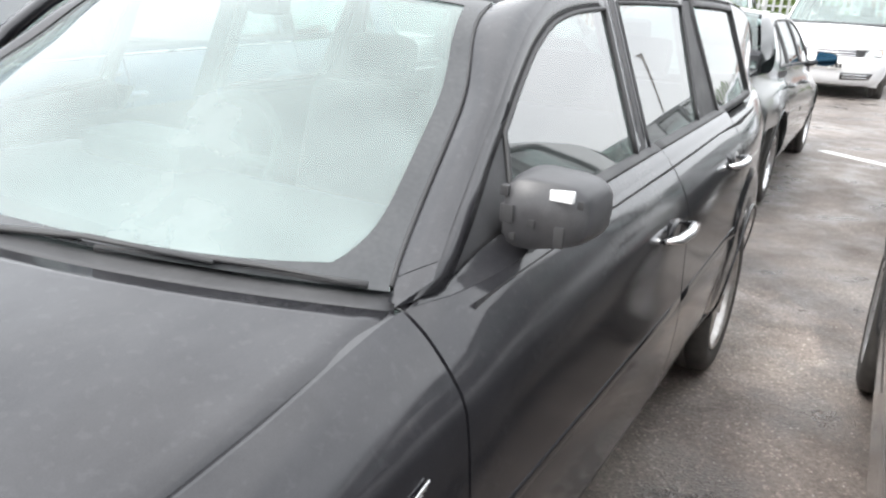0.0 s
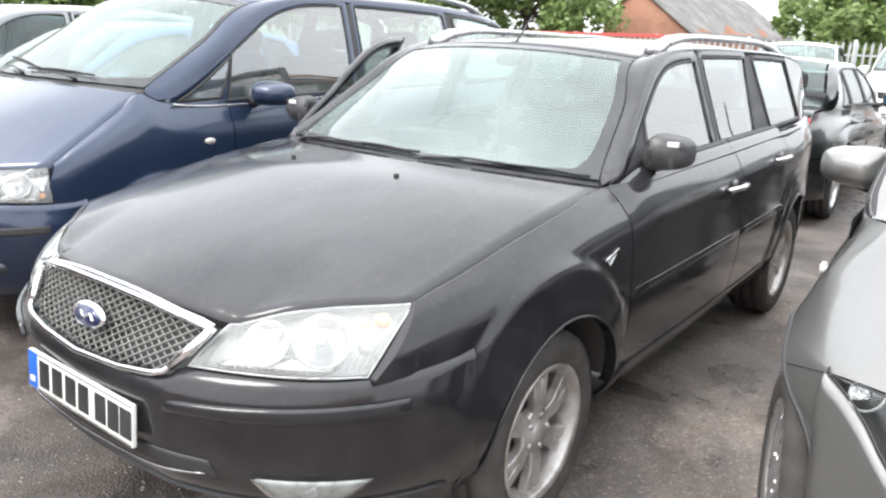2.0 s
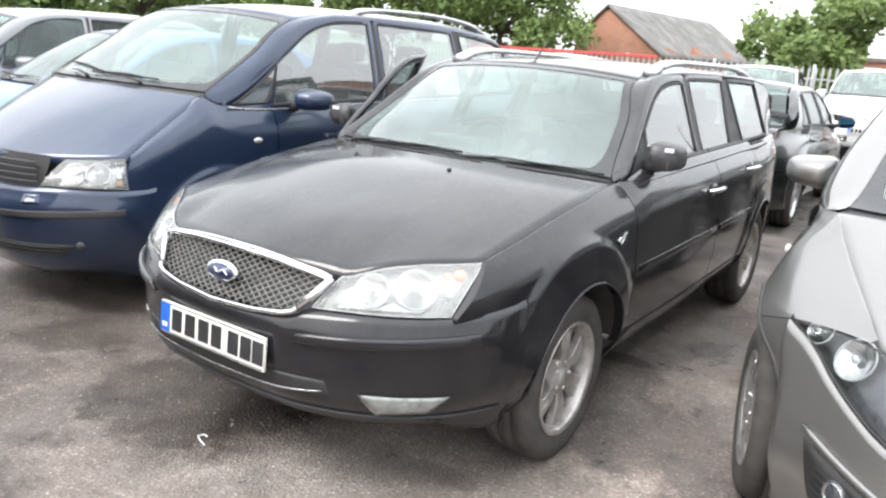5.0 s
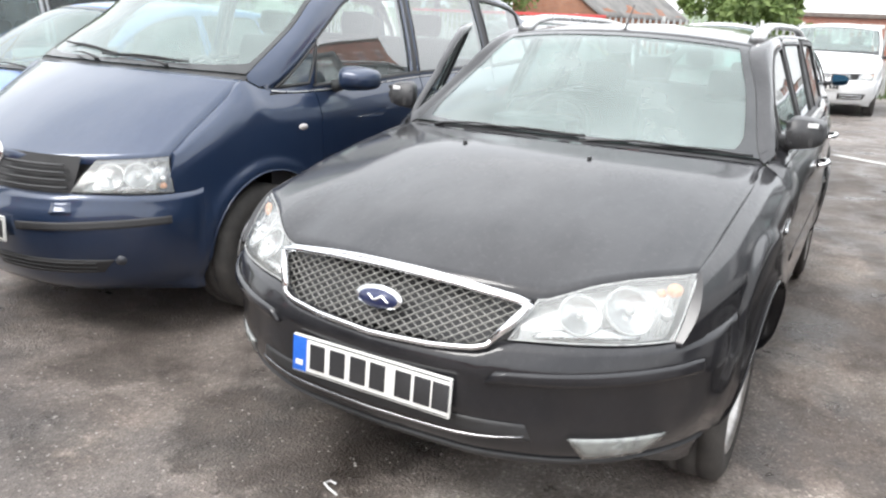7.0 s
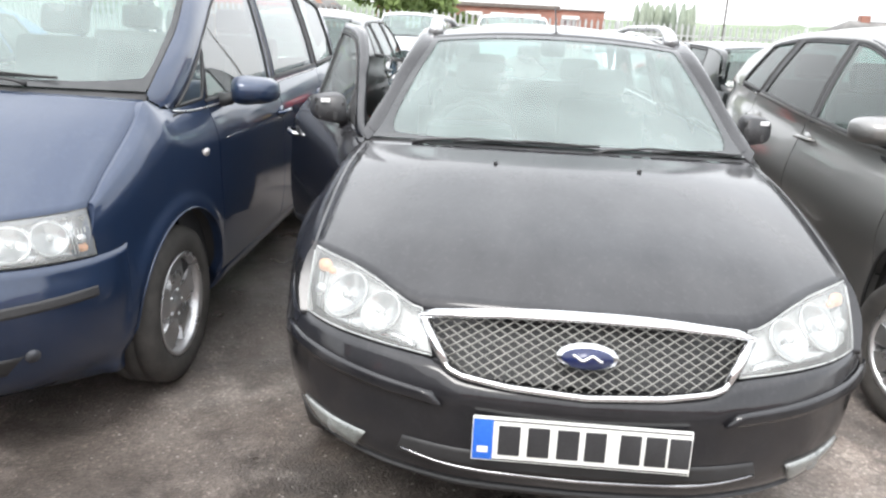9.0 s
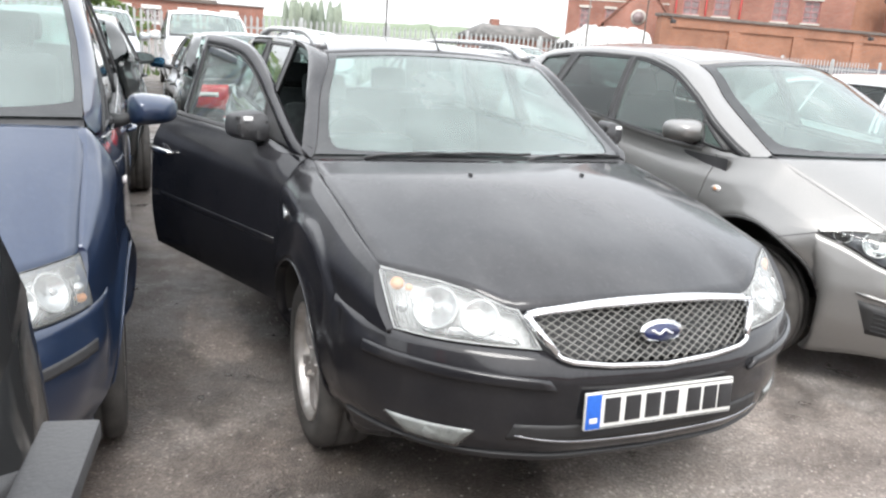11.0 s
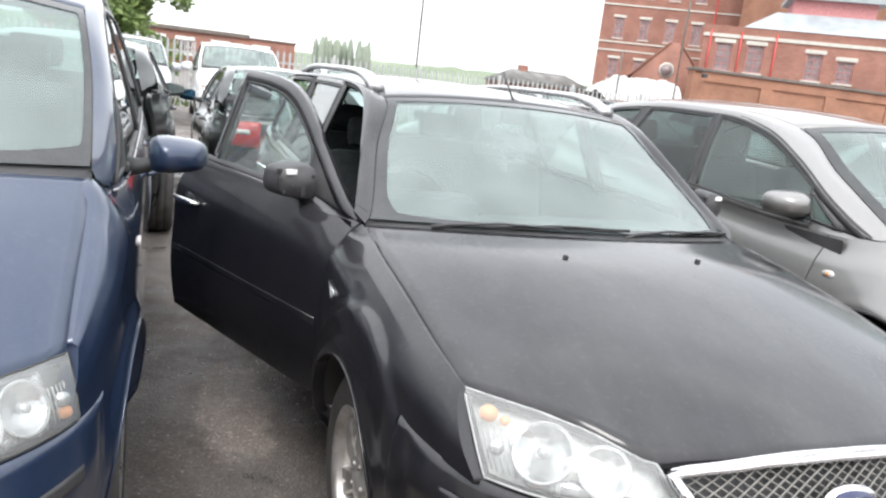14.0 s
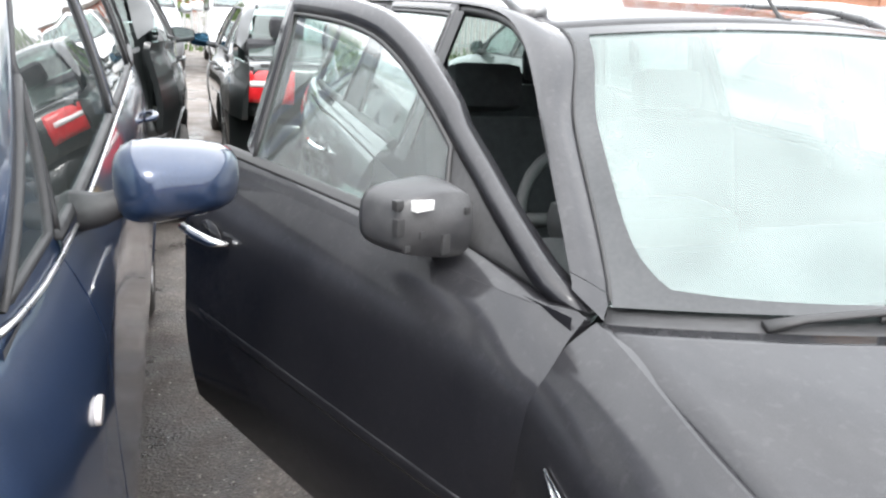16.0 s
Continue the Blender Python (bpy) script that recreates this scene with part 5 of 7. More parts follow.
MPV = dict(
    plan=((-0.80, 0.60), (-0.62, 0.74), (-0.45, 0.82), (-0.2, 0.87), (0.1, 0.893), (0.5, 0.905), (1.5, 0.905), (2.6, 0.895), (3.3, 0.85), (3.7, 0.76)),
    shoulder=((-0.80, 0.60, 0.76), (-0.516, 0.766, 0.826), (-0.3, 0.772, 0.98), (-0.03, 0.782, 1.115), (0.03, 0.80, 1.088), (0.09, 0.816, 1.07), (0.18, 0.826, 1.06), (0.3, 0.836, 1.056), (0.6, 0.845, 1.06), (1.5, 0.85, 1.09), (2.5, 0.84, 1.11), (3.3, 0.80, 1.13), (3.7, 0.74, 1.13)),
    cant=((-0.02, 0.83, 1.09), (0.1, 0.835, 1.135), (0.3, 0.82, 1.25), (0.45, 0.80, 1.348), (0.6, 0.782, 1.445), (0.75, 0.76, 1.54), (0.9, 0.735, 1.595), (1.1, 0.71, 1.63), (1.6, 0.69, 1.645), (2.5, 0.67, 1.63), (3.1, 0.65, 1.58), (3.45, 0.64, 1.4), (3.7, 0.66, 1.15)),
    roofline=1.645, cant_from=1.1,
    top=((0, 0.766, -0.516, 0.826, -0.86, 0.80, 4), (0.25, 0.768, -0.40, 0.902, -0.70, 0.905, 3), (0.5, 0.772, -0.285, 0.977, -0.55, 0.995, 2.6), (0.75, 0.775, -0.17, 1.052, -0.38, 1.08, 2.4), (1.0, 0.774, -0.055, 1.125, -0.22, 1.15, 2.4),
         (1.1, 0.772, -0.01, 1.157, -0.185, 1.168, 2.4), (1.5, 0.748, 0.315, 1.352, 0.15, 1.405, 2.2), (2.0, 0.693, 0.69, 1.575, 0.56, 1.622, 2.2), (2.3, 0.655, 1.3, 1.648, 1.25, 1.695, 2.4), (2.6, 0.635, 2.2, 1.655, 2.2, 1.715, 2.4),
         (3.0, 0.60, 3.1, 1.60, 3.3, 1.65, 2.2), (3.5, 0.6, 3.3, 1.42, 3.5, 1.4, 2.2), (4.0, 0.66, 3.5, 1.15, 3.64, 1.1, 2.5), (5.0, 0.75, 3.62, 0.6, 3.72, 0.6, 3)),
    nose=((0, -0.965), (0.25, -0.955), (0.45, -0.905), (0.60, -0.81), (0.72, -0.69), (0.80, -0.56), (0.845, -0.44), (0.855, -0.39)),
    inset=((0.19, 0.16), (0.26, 0.085), (0.34, 0.045), (0.45, 0.012), (0.53, 0.0), (0.58, 0.002), (0.62, 0.03), (0.7, 0.055), (0.8, 0.10)),
    bumper_top=((0, 0.66), (0.3, 0.66), (0.36, 0.665), (0.75, 0.655), (1, 0.668)),
    bumper_line=straight(-0.6, 0.66, -0.39, 0.674), bumper_low=0.2, bumper_rear=0.6, ledge=0.79,
    wing_front=-0.56, lamp_lean=lambda z: 0.06 * min(max((z - 0.66) / 0.16, 0), 1),
    front=-0.93, rear=3.7, sill=0.22, door_floor=0.3, arches=((0.0, 0.335, 0.362), (2.80, 0.335, 0.36)),
    wheel_y=(0.0, 2.80), steer=0, wheel_x=0.865, tyre=0.325, tyre_w=0.215, rim=0.21,
    spokes=dict(spokes=5, w0=0.046, w1=0.068, rim_label="five-spoke silver alloy rim", dish=0.02),
    doors=((0.40, 1.45), (1.45, 2.52)), panes=((0.405, 1.33, 0.465, 1.36), (1.45, 2.42, 1.475, 2.4), (2.54, 3.3, 2.52, 3.2)),
    posts=(((1.33, 1.45), (1.36, 1.475)), ((2.42, 2.54), (2.4, 2.52))), painted_posts=((3.3, 3.6, 3.2, 3.4),),
    handles=((1.42, 0.93), (2.4, 0.95)), strip=None, mirror=(0.56, 1.075), mirror_size=(0.2, 0.13, 0.125), mirror_reach=0.0, crown=(0.004, 0.1, 0.012), tri=0.03, tri_glass=True, small_u=(0.08, 0.84), small_v=(0.06, 0.88), fine_sides=True, brows=((0.0, 0.34, 0.41, 0.008),),
    cabin=(-0.08, 3.3), seat=0.62, roundness=0.62, round_crown=True, bulge_from=0.4, frit=(0.022, 0.035, 0.04))

COMPACT_MPV = dict(
    plan=((-0.75, 0.50), (-0.55, 0.62), (-0.34, 0.735), (-0.205, 0.79), (-0.05, 0.835), (0.14, 0.865), (0.4, 0.88), (1.4, 0.882), (2.3, 0.875), (2.9, 0.82), (3.35, 0.70)),
    shoulder=((-0.75, 0.50, 0.68), (-0.35, 0.68, 0.80), (-0.1, 0.735, 0.90), (0.2, 0.765, 0.985), (0.42, 0.775, 1.0), (0.7, 0.80, 1.0), (1.4, 0.815, 1.04), (2.2, 0.80, 1.10), (2.8, 0.76, 1.14), (3.35, 0.66, 1.16)),
    cant=((0.3, 0.77, 1.03), (0.55, 0.75, 1.17), (0.85, 0.70, 1.33), (1.15, 0.63, 1.445), (1.5, 0.60, 1.495), (2.0, 0.59, 1.50), (2.5, 0.58, 1.47), (2.85, 0.575, 1.40), (3.1, 0.58, 1.28), (3.35, 0.6, 1.17)),
    roofline=1.495, cant_from=1.4,
    top=((0, 0.675, -0.31, 0.80, -0.82, 0.66, 3), (0.25, 0.705, -0.18, 0.85, -0.62, 0.78, 2.8), (0.5, 0.732, -0.04, 0.91, -0.40, 0.885, 2.6), (0.75, 0.75, 0.12, 0.96, -0.18, 0.97, 2.4), (1.0, 0.755, 0.28, 1.0, 0.02, 1.035, 2.4),
         (1.1, 0.745, 0.32, 1.03, 0.05, 1.045, 2.4), (1.5, 0.64, 0.70, 1.26, 0.48, 1.31, 2.2), (2.0, 0.53, 1.08, 1.45, 0.92, 1.495, 2.2), (2.3, 0.535, 1.5, 1.51, 1.4, 1.55, 2.4), (2.6, 0.53, 2.0, 1.52, 2.0, 1.565, 2.4),
         (3.0, 0.52, 2.75, 1.46, 2.9, 1.48, 2.2), (3.5, 0.55, 2.98, 1.3, 3.12, 1.3, 2.2), (4.0, 0.6, 3.2, 1.12, 3.32, 1.08, 2.5), (5.0, 0.68, 3.3, 0.6, 3.4, 0.6, 3)),
    nose=((0, -0.88), (0.25, -0.855), (0.43, -0.77), (0.55, -0.655), (0.64, -0.525), (0.715, -0.385), (0.775, -0.245), (0.792, -0.205)),
    inset=((0.18, 0.07), (0.25, 0.025), (0.38, 0.0), (0.5, 0.008), (0.6, 0.03), (0.7, 0.055), (0.8, 0.09)),
    bumper_top=((0, 0.62), (0.3, 0.605), (0.5, 0.605), (0.7, 0.64), (0.9, 0.703), (1, 0.72)),
    bumper_line=straight(-0.4, 0.705, -0.205, 0.72), bumper_low=0.18, bumper_rear=0.62, ledge=0.72,
    wing_front=-0.365, lamp_lean=lambda z: 0.055 * min(max((z - 0.7) / 0.1, 0), 1),
    front=-0.85, rear=3.35, sill=0.22, door_floor=0.3, arches=((0.16, 0.35, 0.36), (2.76, 0.35, 0.36)),
    wheel_y=(0.16, 2.76), steer=16, wheel_x=0.86, tyre=0.315, tyre_w=0.2, rim=0.205,
    spokes=dict(spokes=9, w0=0.02, w1=0.048, rim_label="silver plastic wheel trim", face=0.8),
    doors=((0.52, 1.55), (1.55, 2.4)), panes=((0.68, 1.5, 0.86, 1.56), (1.6, 2.34, 1.64, 2.3), (2.42, 2.8, 2.38, 2.66)),
    posts=(((1.5, 1.6), (1.56, 1.64)), ((2.34, 2.42), (2.3, 2.38))), painted_posts=((2.8, 3.2, 2.66, 3.0),),
    handles=((1.42, 0.93), (2.26, 0.985)), strip=None, mirror=(0.75, 1.03), lip=0.008, mirror_size=(0.2, 0.12, 0.125), mirror_reach=-0.085, tri=0.33, tri_glass=True, flank=((0, 0.06), (0.18, 0.03), (0.34, 0.025), (0.6, 0.0)),
    cabin=(0.25, 2.9), seat=0.52, roundness=0.6)


COMPACT = dict(
    COMPACT_MPV,
    plan=((-0.6, 0.36), (-0.487, 0.494), (-0.365, 0.61), (-0.27, 0.70), (-0.18, 0.787), (-0.05, 0.838), (0.14, 0.865), (0.4, 0.88), (1.4, 0.882), (2.3, 0.875), (2.9, 0.82), (3.35, 0.70)),
    top=((0, 0.476, -0.341, 0.776, -0.64, 0.665, 2.6), (0.25, 0.54, -0.20, 0.845, -0.47, 0.785, 2.6), (0.5, 0.60, -0.06, 0.91, -0.30, 0.89, 2.6), (0.75, 0.65, 0.07, 0.97, -0.13, 0.975, 2.4), (1.0, 0.69, 0.20, 1.025, 0.02, 1.045, 2.4),
         (1.1, 0.665, 0.26, 1.045, 0.05, 1.055, 2.4), (1.5, 0.60, 0.68, 1.255, 0.48, 1.31, 2.2), (2.0, 0.52, 1.06, 1.448, 0.92, 1.495, 2.2)) + COMPACT_MPV["top"][8:],
    cant=((0.28, 0.77, 1.015), (0.55, 0.75, 1.155), (0.85, 0.70, 1.32), (1.15, 0.63, 1.44)) + COMPACT_MPV["cant"][4:],
    nose=((0, -0.70), (0.2, -0.68), (0.36, -0.60), (0.494, -0.487), (0.61, -0.365), (0.70, -0.27), (0.765, -0.205), (0.785, -0.18)),
    inset=((0.18, 0.05), (0.25, 0.02), (0.36, 0.0), (0.48, 0.004), (0.56, 0.018), (0.62, 0.03), (0.7, 0.05), (0.8, 0.07)), ledge_from=0.99,
    bumper_top=((0, 0.56), (0.29, 0.555), (0.36, 0.565), (0.46, 0.60), (0.56, 0.642), (0.65, 0.685), (0.83, 0.73), (1, 0.745)),
    bumper_line=table([(-0.345, 0.776), (-0.26, 0.770), (-0.173, 0.752), (-0.1, 0.72)]), wing_front=-0.341, lamp_lean=lambda z: 0.0, front=-0.66, ledge=0.62,
    doors=((0.50, 1.56), (1.56, 2.42)), panes=((0.62, 1.42, 0.68, 1.53), (1.5, 2.26, 1.6, 2.22), (2.36, 2.78, 2.32, 2.64)),
    posts=(((1.42, 1.5), (1.53, 1.6)), ((2.26, 2.36), (2.22, 2.32))), painted_posts=((2.78, 3.2, 2.64, 3.0),),
    arches=((0.155, 0.352, 0.378), (2.76, 0.35, 0.36)), handles=((1.475, 0.955), (2.27, 0.985)), mirror=(0.70, 1.05), mirror_reach=-0.09, tri=0.31, frit=(0.07, 0.10, 0.05), fine_sides=True, tuck=(0.0, 0.065), bulge_from=0.4)


def scaled(base, fx=1.0, fy=1.0, fz=1.0, **kw):
    """Another car of the same build, longer, wider or higher."""
    d = dict(base)
    d["plan"] = tuple((y * fy, x * fx) for y, x in base["plan"])
    for k in ("shoulder", "cant"):
        d[k] = tuple((y * fy, x * fx, z * fz) for y, x, z in base[k])
    d["top"] = tuple((t, a * fx, b * fy, c * fz, e * fy, f * fz, g) for t, a, b, c, e, f, g in base["top"])
    d["nose"] = tuple((x * fx, y * fy) for x, y in base["nose"])
    d["inset"] = tuple((z * fz, v) for z, v in base["inset"])
    d["bumper_top"] = tuple((u, z * fz) for u, z in base["bumper_top"])
    old_line, old_lean = base["bumper_line"], base["lamp_lean"]
    d["bumper_line"] = lambda y: old_line(y / fy) * fz
    d["lamp_lean"] = lambda z: old_lean(z / fz) * fy
    for k in ("roofline", "bumper_low", "bumper_rear", "ledge", "sill", "door_floor", "seat"):
        d[k] = base[k] * fz
    for k in ("cant_from", "wing_front", "front", "rear", "tri"):
        d[k] = base[k] * fy
    d["arches"] = tuple((y * fy, z * fz, r * fz) for y, z, r in base["arches"])
    d["wheel_y"] = tuple(y * fy for y in base["wheel_y"])
    d["wheel_x"], d["tyre"], d["rim"] = base["wheel_x"] * fx, base["tyre"] * fz, base["rim"] * fz
    d["doors"] = tuple((a * fy, b * fy) for a, b in base["doors"])
    d["panes"] = tuple(tuple(v * fy for v in p[:4]) for p in base["panes"])
    d["posts"] = tuple(tuple((a * fy, b * fy) for a, b in p) for p in base["posts"])
    d["painted_posts"] = tuple(tuple(v * fy for v in p) for p in base["painted_posts"])
    d["handles"] = tuple((y * fy, z * fz) for y, z in base["handles"])
    d["mirror"] = (base["mirror"][0] * fy, base["mirror"][1] * fz)
    d["cabin"] = tuple(y * fy for y in base["cabin"])
    if "brows" in base:
        d["brows"] = tuple((y * fy, z * fz, r * fz, a) for y, z, r, a in base["brows"])
    d.update(kw)
    return d


# ---------------------------------------------------------------- fittings on the cars
def inside(poly, x, z):
    """Whether (x, z) lies in the polygon."""
    hit = False
    for (x0, z0), (x1, z1) in zip(poly, poly[1:] + poly[:1]):
        if (z0 > z) != (z1 > z) and x < (x1 - x0) * (z - z0) / (z1 - z0) + x0:
            hit = not hit
    return hit


def front_y(sh, x, z, out=0.0):
    """Where the nose lies at (x, z)."""
    a, b = 0.0, 1.0
    for _ in range(24):
        m = (a + b) / 2
        a, b = (m, b) if sh.plan(m).x < abs(x) else (a, m)
    return sh.plan(a).y + sh.inset(z) - out


def u_of(sh, x):
    a, b = 0.0, 1.0
    for _ in range(24):
        m = (a + b) / 2
        a, b = (m, b) if sh.plan(m).x < x else (a, m)
    return a


def on_nose(sh, x, z, out=0.0):
    return Vector((x, front_y(sh, x, z, out), z))


def lattice(sh, car, poly, px, pz, mat, r=0.003, out=0.0):
    """A diamond mesh inside the outline."""
    bm = bmesh.new()
    xs, zs = [p[0] for p in poly], [p[1] for p in poly]
    x0, x1, z0, z1 = min(xs), max(xs), min(zs), max(zs)
    n = int((x1 - x0 + (z1 - z0) * px / pz) / px) + 2
    for sgn in (1, -1):
        for k in range(-n, n + 1):
            run = []
            for i in range(41):
                z = lerp(z0, z1, i / 40)
                x = k * px + sgn * (z - z0) * px / pz
                if inside(poly, x, z):
                    run.append(on_nose(sh, x, z, out + (0.002 if sgn > 0 else -0.002)))
                elif len(run) > 1:
                    tube(bm, run[::4] + [run[-1]], r, 4)
                    run = []
                else:
                    run = []
            if len(run) > 1:
                tube(bm, run[::4] + [run[-1]], r, 4)
    return part("grille_mesh", bm, mat, car, "grey diamond mesh grille")


def smooth_outline(pts, n=6):
    """A closed curve through corner points, rounded a little."""
    out = []
    m = len(pts)
    for i in range(m):
        a, b = Vector(pts[i]), Vector(pts[(i + 1) % m])
        out += [tuple(a.lerp(b, k / n)) for k in range(n)]
    return out


def nose_patch(sh, corners, out, name, mat, parent, label="", n=8, thick=0.012):
    """A four-cornered piece that lies on the bumper; corners as (x, z): bottom inner, bottom outer, top outer, top inner."""
    (ax, az), (bx, bz), (cx, cz), (dx, dz) = corners

    def f(u, v):
        x = lerp(lerp(ax, bx, u), lerp(dx, cx, u), v)
        z = lerp(lerp(az, bz, u), lerp(dz, cz, u), v)
        s = 1 if x >= 0 else -1
        return sh.bumper(s * u_of(sh, abs(x)), z, out)
    return part(name, grid(f, n, 4, inward=(0, thick, 0)), mat, parent, label)


# ---------------------------------------------------------------- the black estate car
m_est = palette(P_BLACK, rim=ALLOY_DIRTY, handle=CHROME, glass=GLASS, rear_glass=GLASS, frame=P_BLACK, lip=P_BLACK, lamp_rim=FOG_GREY)
estate, S = build_car(ESTATE, m_est, pose(0.009, 0, 0, 0, 0, -0.475), "estate_car", "black estate car with chrome-framed mesh grille and one door open", open_door=(-1, -0.80, 0.25, 23.5))
for s in (-1, 1):
    head_lamp(S, estate, s, 0.232, 0.575, 0.545, dict(m_est, chrome=REFLECTOR), "clear head lamp lens with a milky film",
              ((0.63, 0.53, 0.06, 0), (0.34, 0.52, 0.05, 0)), ((0.885, 0.76, 0.021), (0.80, 0.74, 0.012)), 0.022, "lamp_white", None, True)
# grille: chrome frame, mesh, oval badge
half = [(0.0, 0.787), (0.2, 0.782), (0.33, 0.771), (0.408, 0.757), (0.366, 0.70), (0.328, 0.658), (0.295, 0.648), (0.18, 0.635), (0.0, 0.628)]
outline = half + [(-x, z) for x, z in half[-2:0:-1]]
bm = bmesh.new()
tube(bm, [on_nose(S, x, z, 0.012) for x, z in smooth_outline(outline, 4)], 0.0085, 8, True, up=(0, 1, 0))
for s in (-1, 1):
    tube(bm, [on_nose(S, s * x, z, 0.012) for x, z in ((0.398, 0.752), (0.370, 0.71), (0.335, 0.668))], [0.011, 0.014, 0.011], 8, up=(0, 1, 0))
tube(bm, [on_nose(S, lerp(-0.40, 0.40, k / 24), 0.795 - 0.031 * abs(lerp(-1, 1, k / 24)) ** 2.2, 0.004) for k in range(25)], [0.003] + [0.008] * 23 + [0.003], 8)
part("grille_frame", bm, CHROME, estate, "polished chrome grille frame")
lattice(S, estate, [(x * 0.985, z) for x, z in outline], 0.035, 0.0196, MESH_GREY, 0.0024, -0.006)
bm = bmesh.new()
grid(lambda u, v: on_nose(S, lerp(-0.38, 0.38, u), lerp(0.625, 0.77, v), -0.05), 16, 4, bm)
part("grille_back", bm, BLACK, estate)
bm = bmesh.new()
disc(bm, on_nose(S, 0, 0.712, 0.014), (0, -1, 0.35), 0.073, 32, 0.012, 0.45)
badge = part("badge", bm, CHROME, estate, "chrome oval badge")
bm = bmesh.new()
disc(bm, on_nose(S, 0, 0.712, 0.026), (0, -1, 0.35), 0.062, 32, 0.003, 0.40)
part("badge_field", bm, BADGE_BLUE, badge, "blue enamel oval")
bm = bmesh.new()
tube(bm, [on_nose(S, x, 0.713 + 0.005 * math.sin(x * 140), 0.03) for x in [lerp(-0.036, 0.036, k / 16) for k in range(17)]], 0.0045, 6)
part("badge_mark", bm, CHROME, badge)
# bumper mouldings, chrome lip, lower intake, fog lamps, plate
for s in (-1, 1):
    nose_patch(S, [(s * 0.335, 0.567), (s * 0.80, 0.592), (s * 0.80, 0.625), (s * 0.36, 0.600)], 0.012, "bumper_moulding", P_BLACK, estate, n=14)
    fog = nose_patch(S, [(s * 0.595, 0.352), (s * 0.715, 0.362), (s * 0.757, 0.415), (s * 0.548, 0.418)], 0.005, "fog_lamp", FOG_GREY, estate, "fog lamp set in the bumper")
    nose_patch(S, [(s * 0.590, 0.348), (s * 0.718, 0.358), (s * 0.761, 0.418), (s * 0.543, 0.422)], 0.010, "fog_lens", FOG_LENS, fog, "clear fog lamp lens", 8, 0.004)
    bm = bmesh.new()
    disc(bm, S.bumper(s * u_of(S, 0.655), 0.388, 0.004), (s * 0.62, -1, 0), 0.022, 18, 0.003)
    part("fog_reflector", bm, FOG_GREY, fog)
nose_patch(S, [(-0.46, 0.40), (0.46, 0.40), (0.44, 0.452), (-0.44, 0.452)], 0.004, "lower_intake", BLACK, estate, "black lower air intake", 20)
bm = bmesh.new()
tube(bm, [S.bumper(lerp(-1, 1, k / 30) * u_of(S, 0.44), 0.400 + 0.022 * abs(lerp(-1, 1, k / 30)) ** 3, 0.016) for k in range(31)], [0.003] + [lerp(0.003, 0.005, min(1, min(k, 28 - k) / 6)) for k in range(29)] + [0.003], 8)
part("chrome_lip", bm, DARK_CHROME, estate, "thin chrome lip along the bumper")
bm = grid(lambda u, v: S.bumper(lerp(-0.78, 0.78, u), lerp(0.285, 0.335, v), 0.012 - 0.03 * (1 - v)), 40, 3, inward=(0, 0.04, 0))
part("chin_spoiler", bm, TRIM, estate, "black plastic chin spoiler")
bars = [(-0.175, 0.052), (-0.105, 0.052), (-0.035, 0.052), (0.03, 0.05), (0.112, 0.05), (0.172, 0.05), (0.228, 0.05)]
plate(estate, (0, -1.151, 0.506), (-4, 0, 0), 0.52, 0.111, m_est, [(x + 0.004, w) for x, w in bars], -1)
# washers, aerial, wipers, wing badges, roof rails, sensor
for x in (-0.24, 0.247):
    bm = bmesh.new()
    box(bm, (x - 0.007, -0.203, 1.0), (x + 0.007, -0.189, 1.0105), 0.003)
    part("washer_jet", bm, BLACK, estate)
aerial(estate, (0.005, 0.85, 1.425), (0.0, 0.985, 1.545), BLACK)
wiper(estate, [(-0.56, 0.135, 1.010), (-0.13, 0.04, 1.044), (-0.40, 0.09, 1.027), (0.14, 0.05, 1.045)], BLACK)
wiper(estate, [(0.12, 0.045, 1.020), (0.52, 0.14, 1.033), (0.34, 0.085, 1.029), (0.715, 0.235, 1.016)], BLACK)
for s in (-1, 1):
    x = lambda y, z: s * (S.flank(y, z) + 0.004)
    pts = [(0.142, 0.822), (0.055, 0.80), (0.08, 0.778)]
    bm = bmesh.new()
    tube(bm, [(x(y, z), y, z) for y, z in pts], 0.0035, 6, True, up=(1, 0, 0))
    repeater = part("side_repeater", bm, CHROME, estate, "triangular side repeater with chrome edge")
    bm = bmesh.new()
    bm.faces.new([bm.verts.new((x(y, z), y, z)) for y, z in pts])
    part("repeater_lens", bm, FOG_GREY, repeater)
    roof_rail(estate, s, 1.0, 2.9, 0.56, table([(0.9, 1.42), (1.4, 1.437), (2.2, 1.435), (2.8, 1.405)]), SATIN)
bm = bmesh.new()
box(bm, (-0.06, 0.79, 1.33), (0.05, 0.84, 1.405), 0.02)
part("interior_mirror", bm, TRIM, estate, "dark interior mirror and sensor")

# ---------------------------------------------------------------- the blue people carrier
m_mpv = palette(P_BLUE, glass=GLASS, rear_glass=GLASS, rim=SATIN, chrome=REFLECTOR, lamp_rim=BLACK)
mpv, V = build_car(MPV, m_mpv, pose(-2.33, 0.09, 0), "people_carrier", "dark blue people carrier parked on damp tarmac")
for s in (-1, 1):
    head_lamp(V, mpv, s, 0.36, 0.748, 0.70, m_mpv, "clear square head lamp lens", ((0.62, 0.52, 0.052, 0), (0.3, 0.5, 0.055, 0)), ((0.88, 0.22, 0.016),), 0.024, "lamp_inner", None, True)
    for k in range(4):
        bm = bmesh.new()
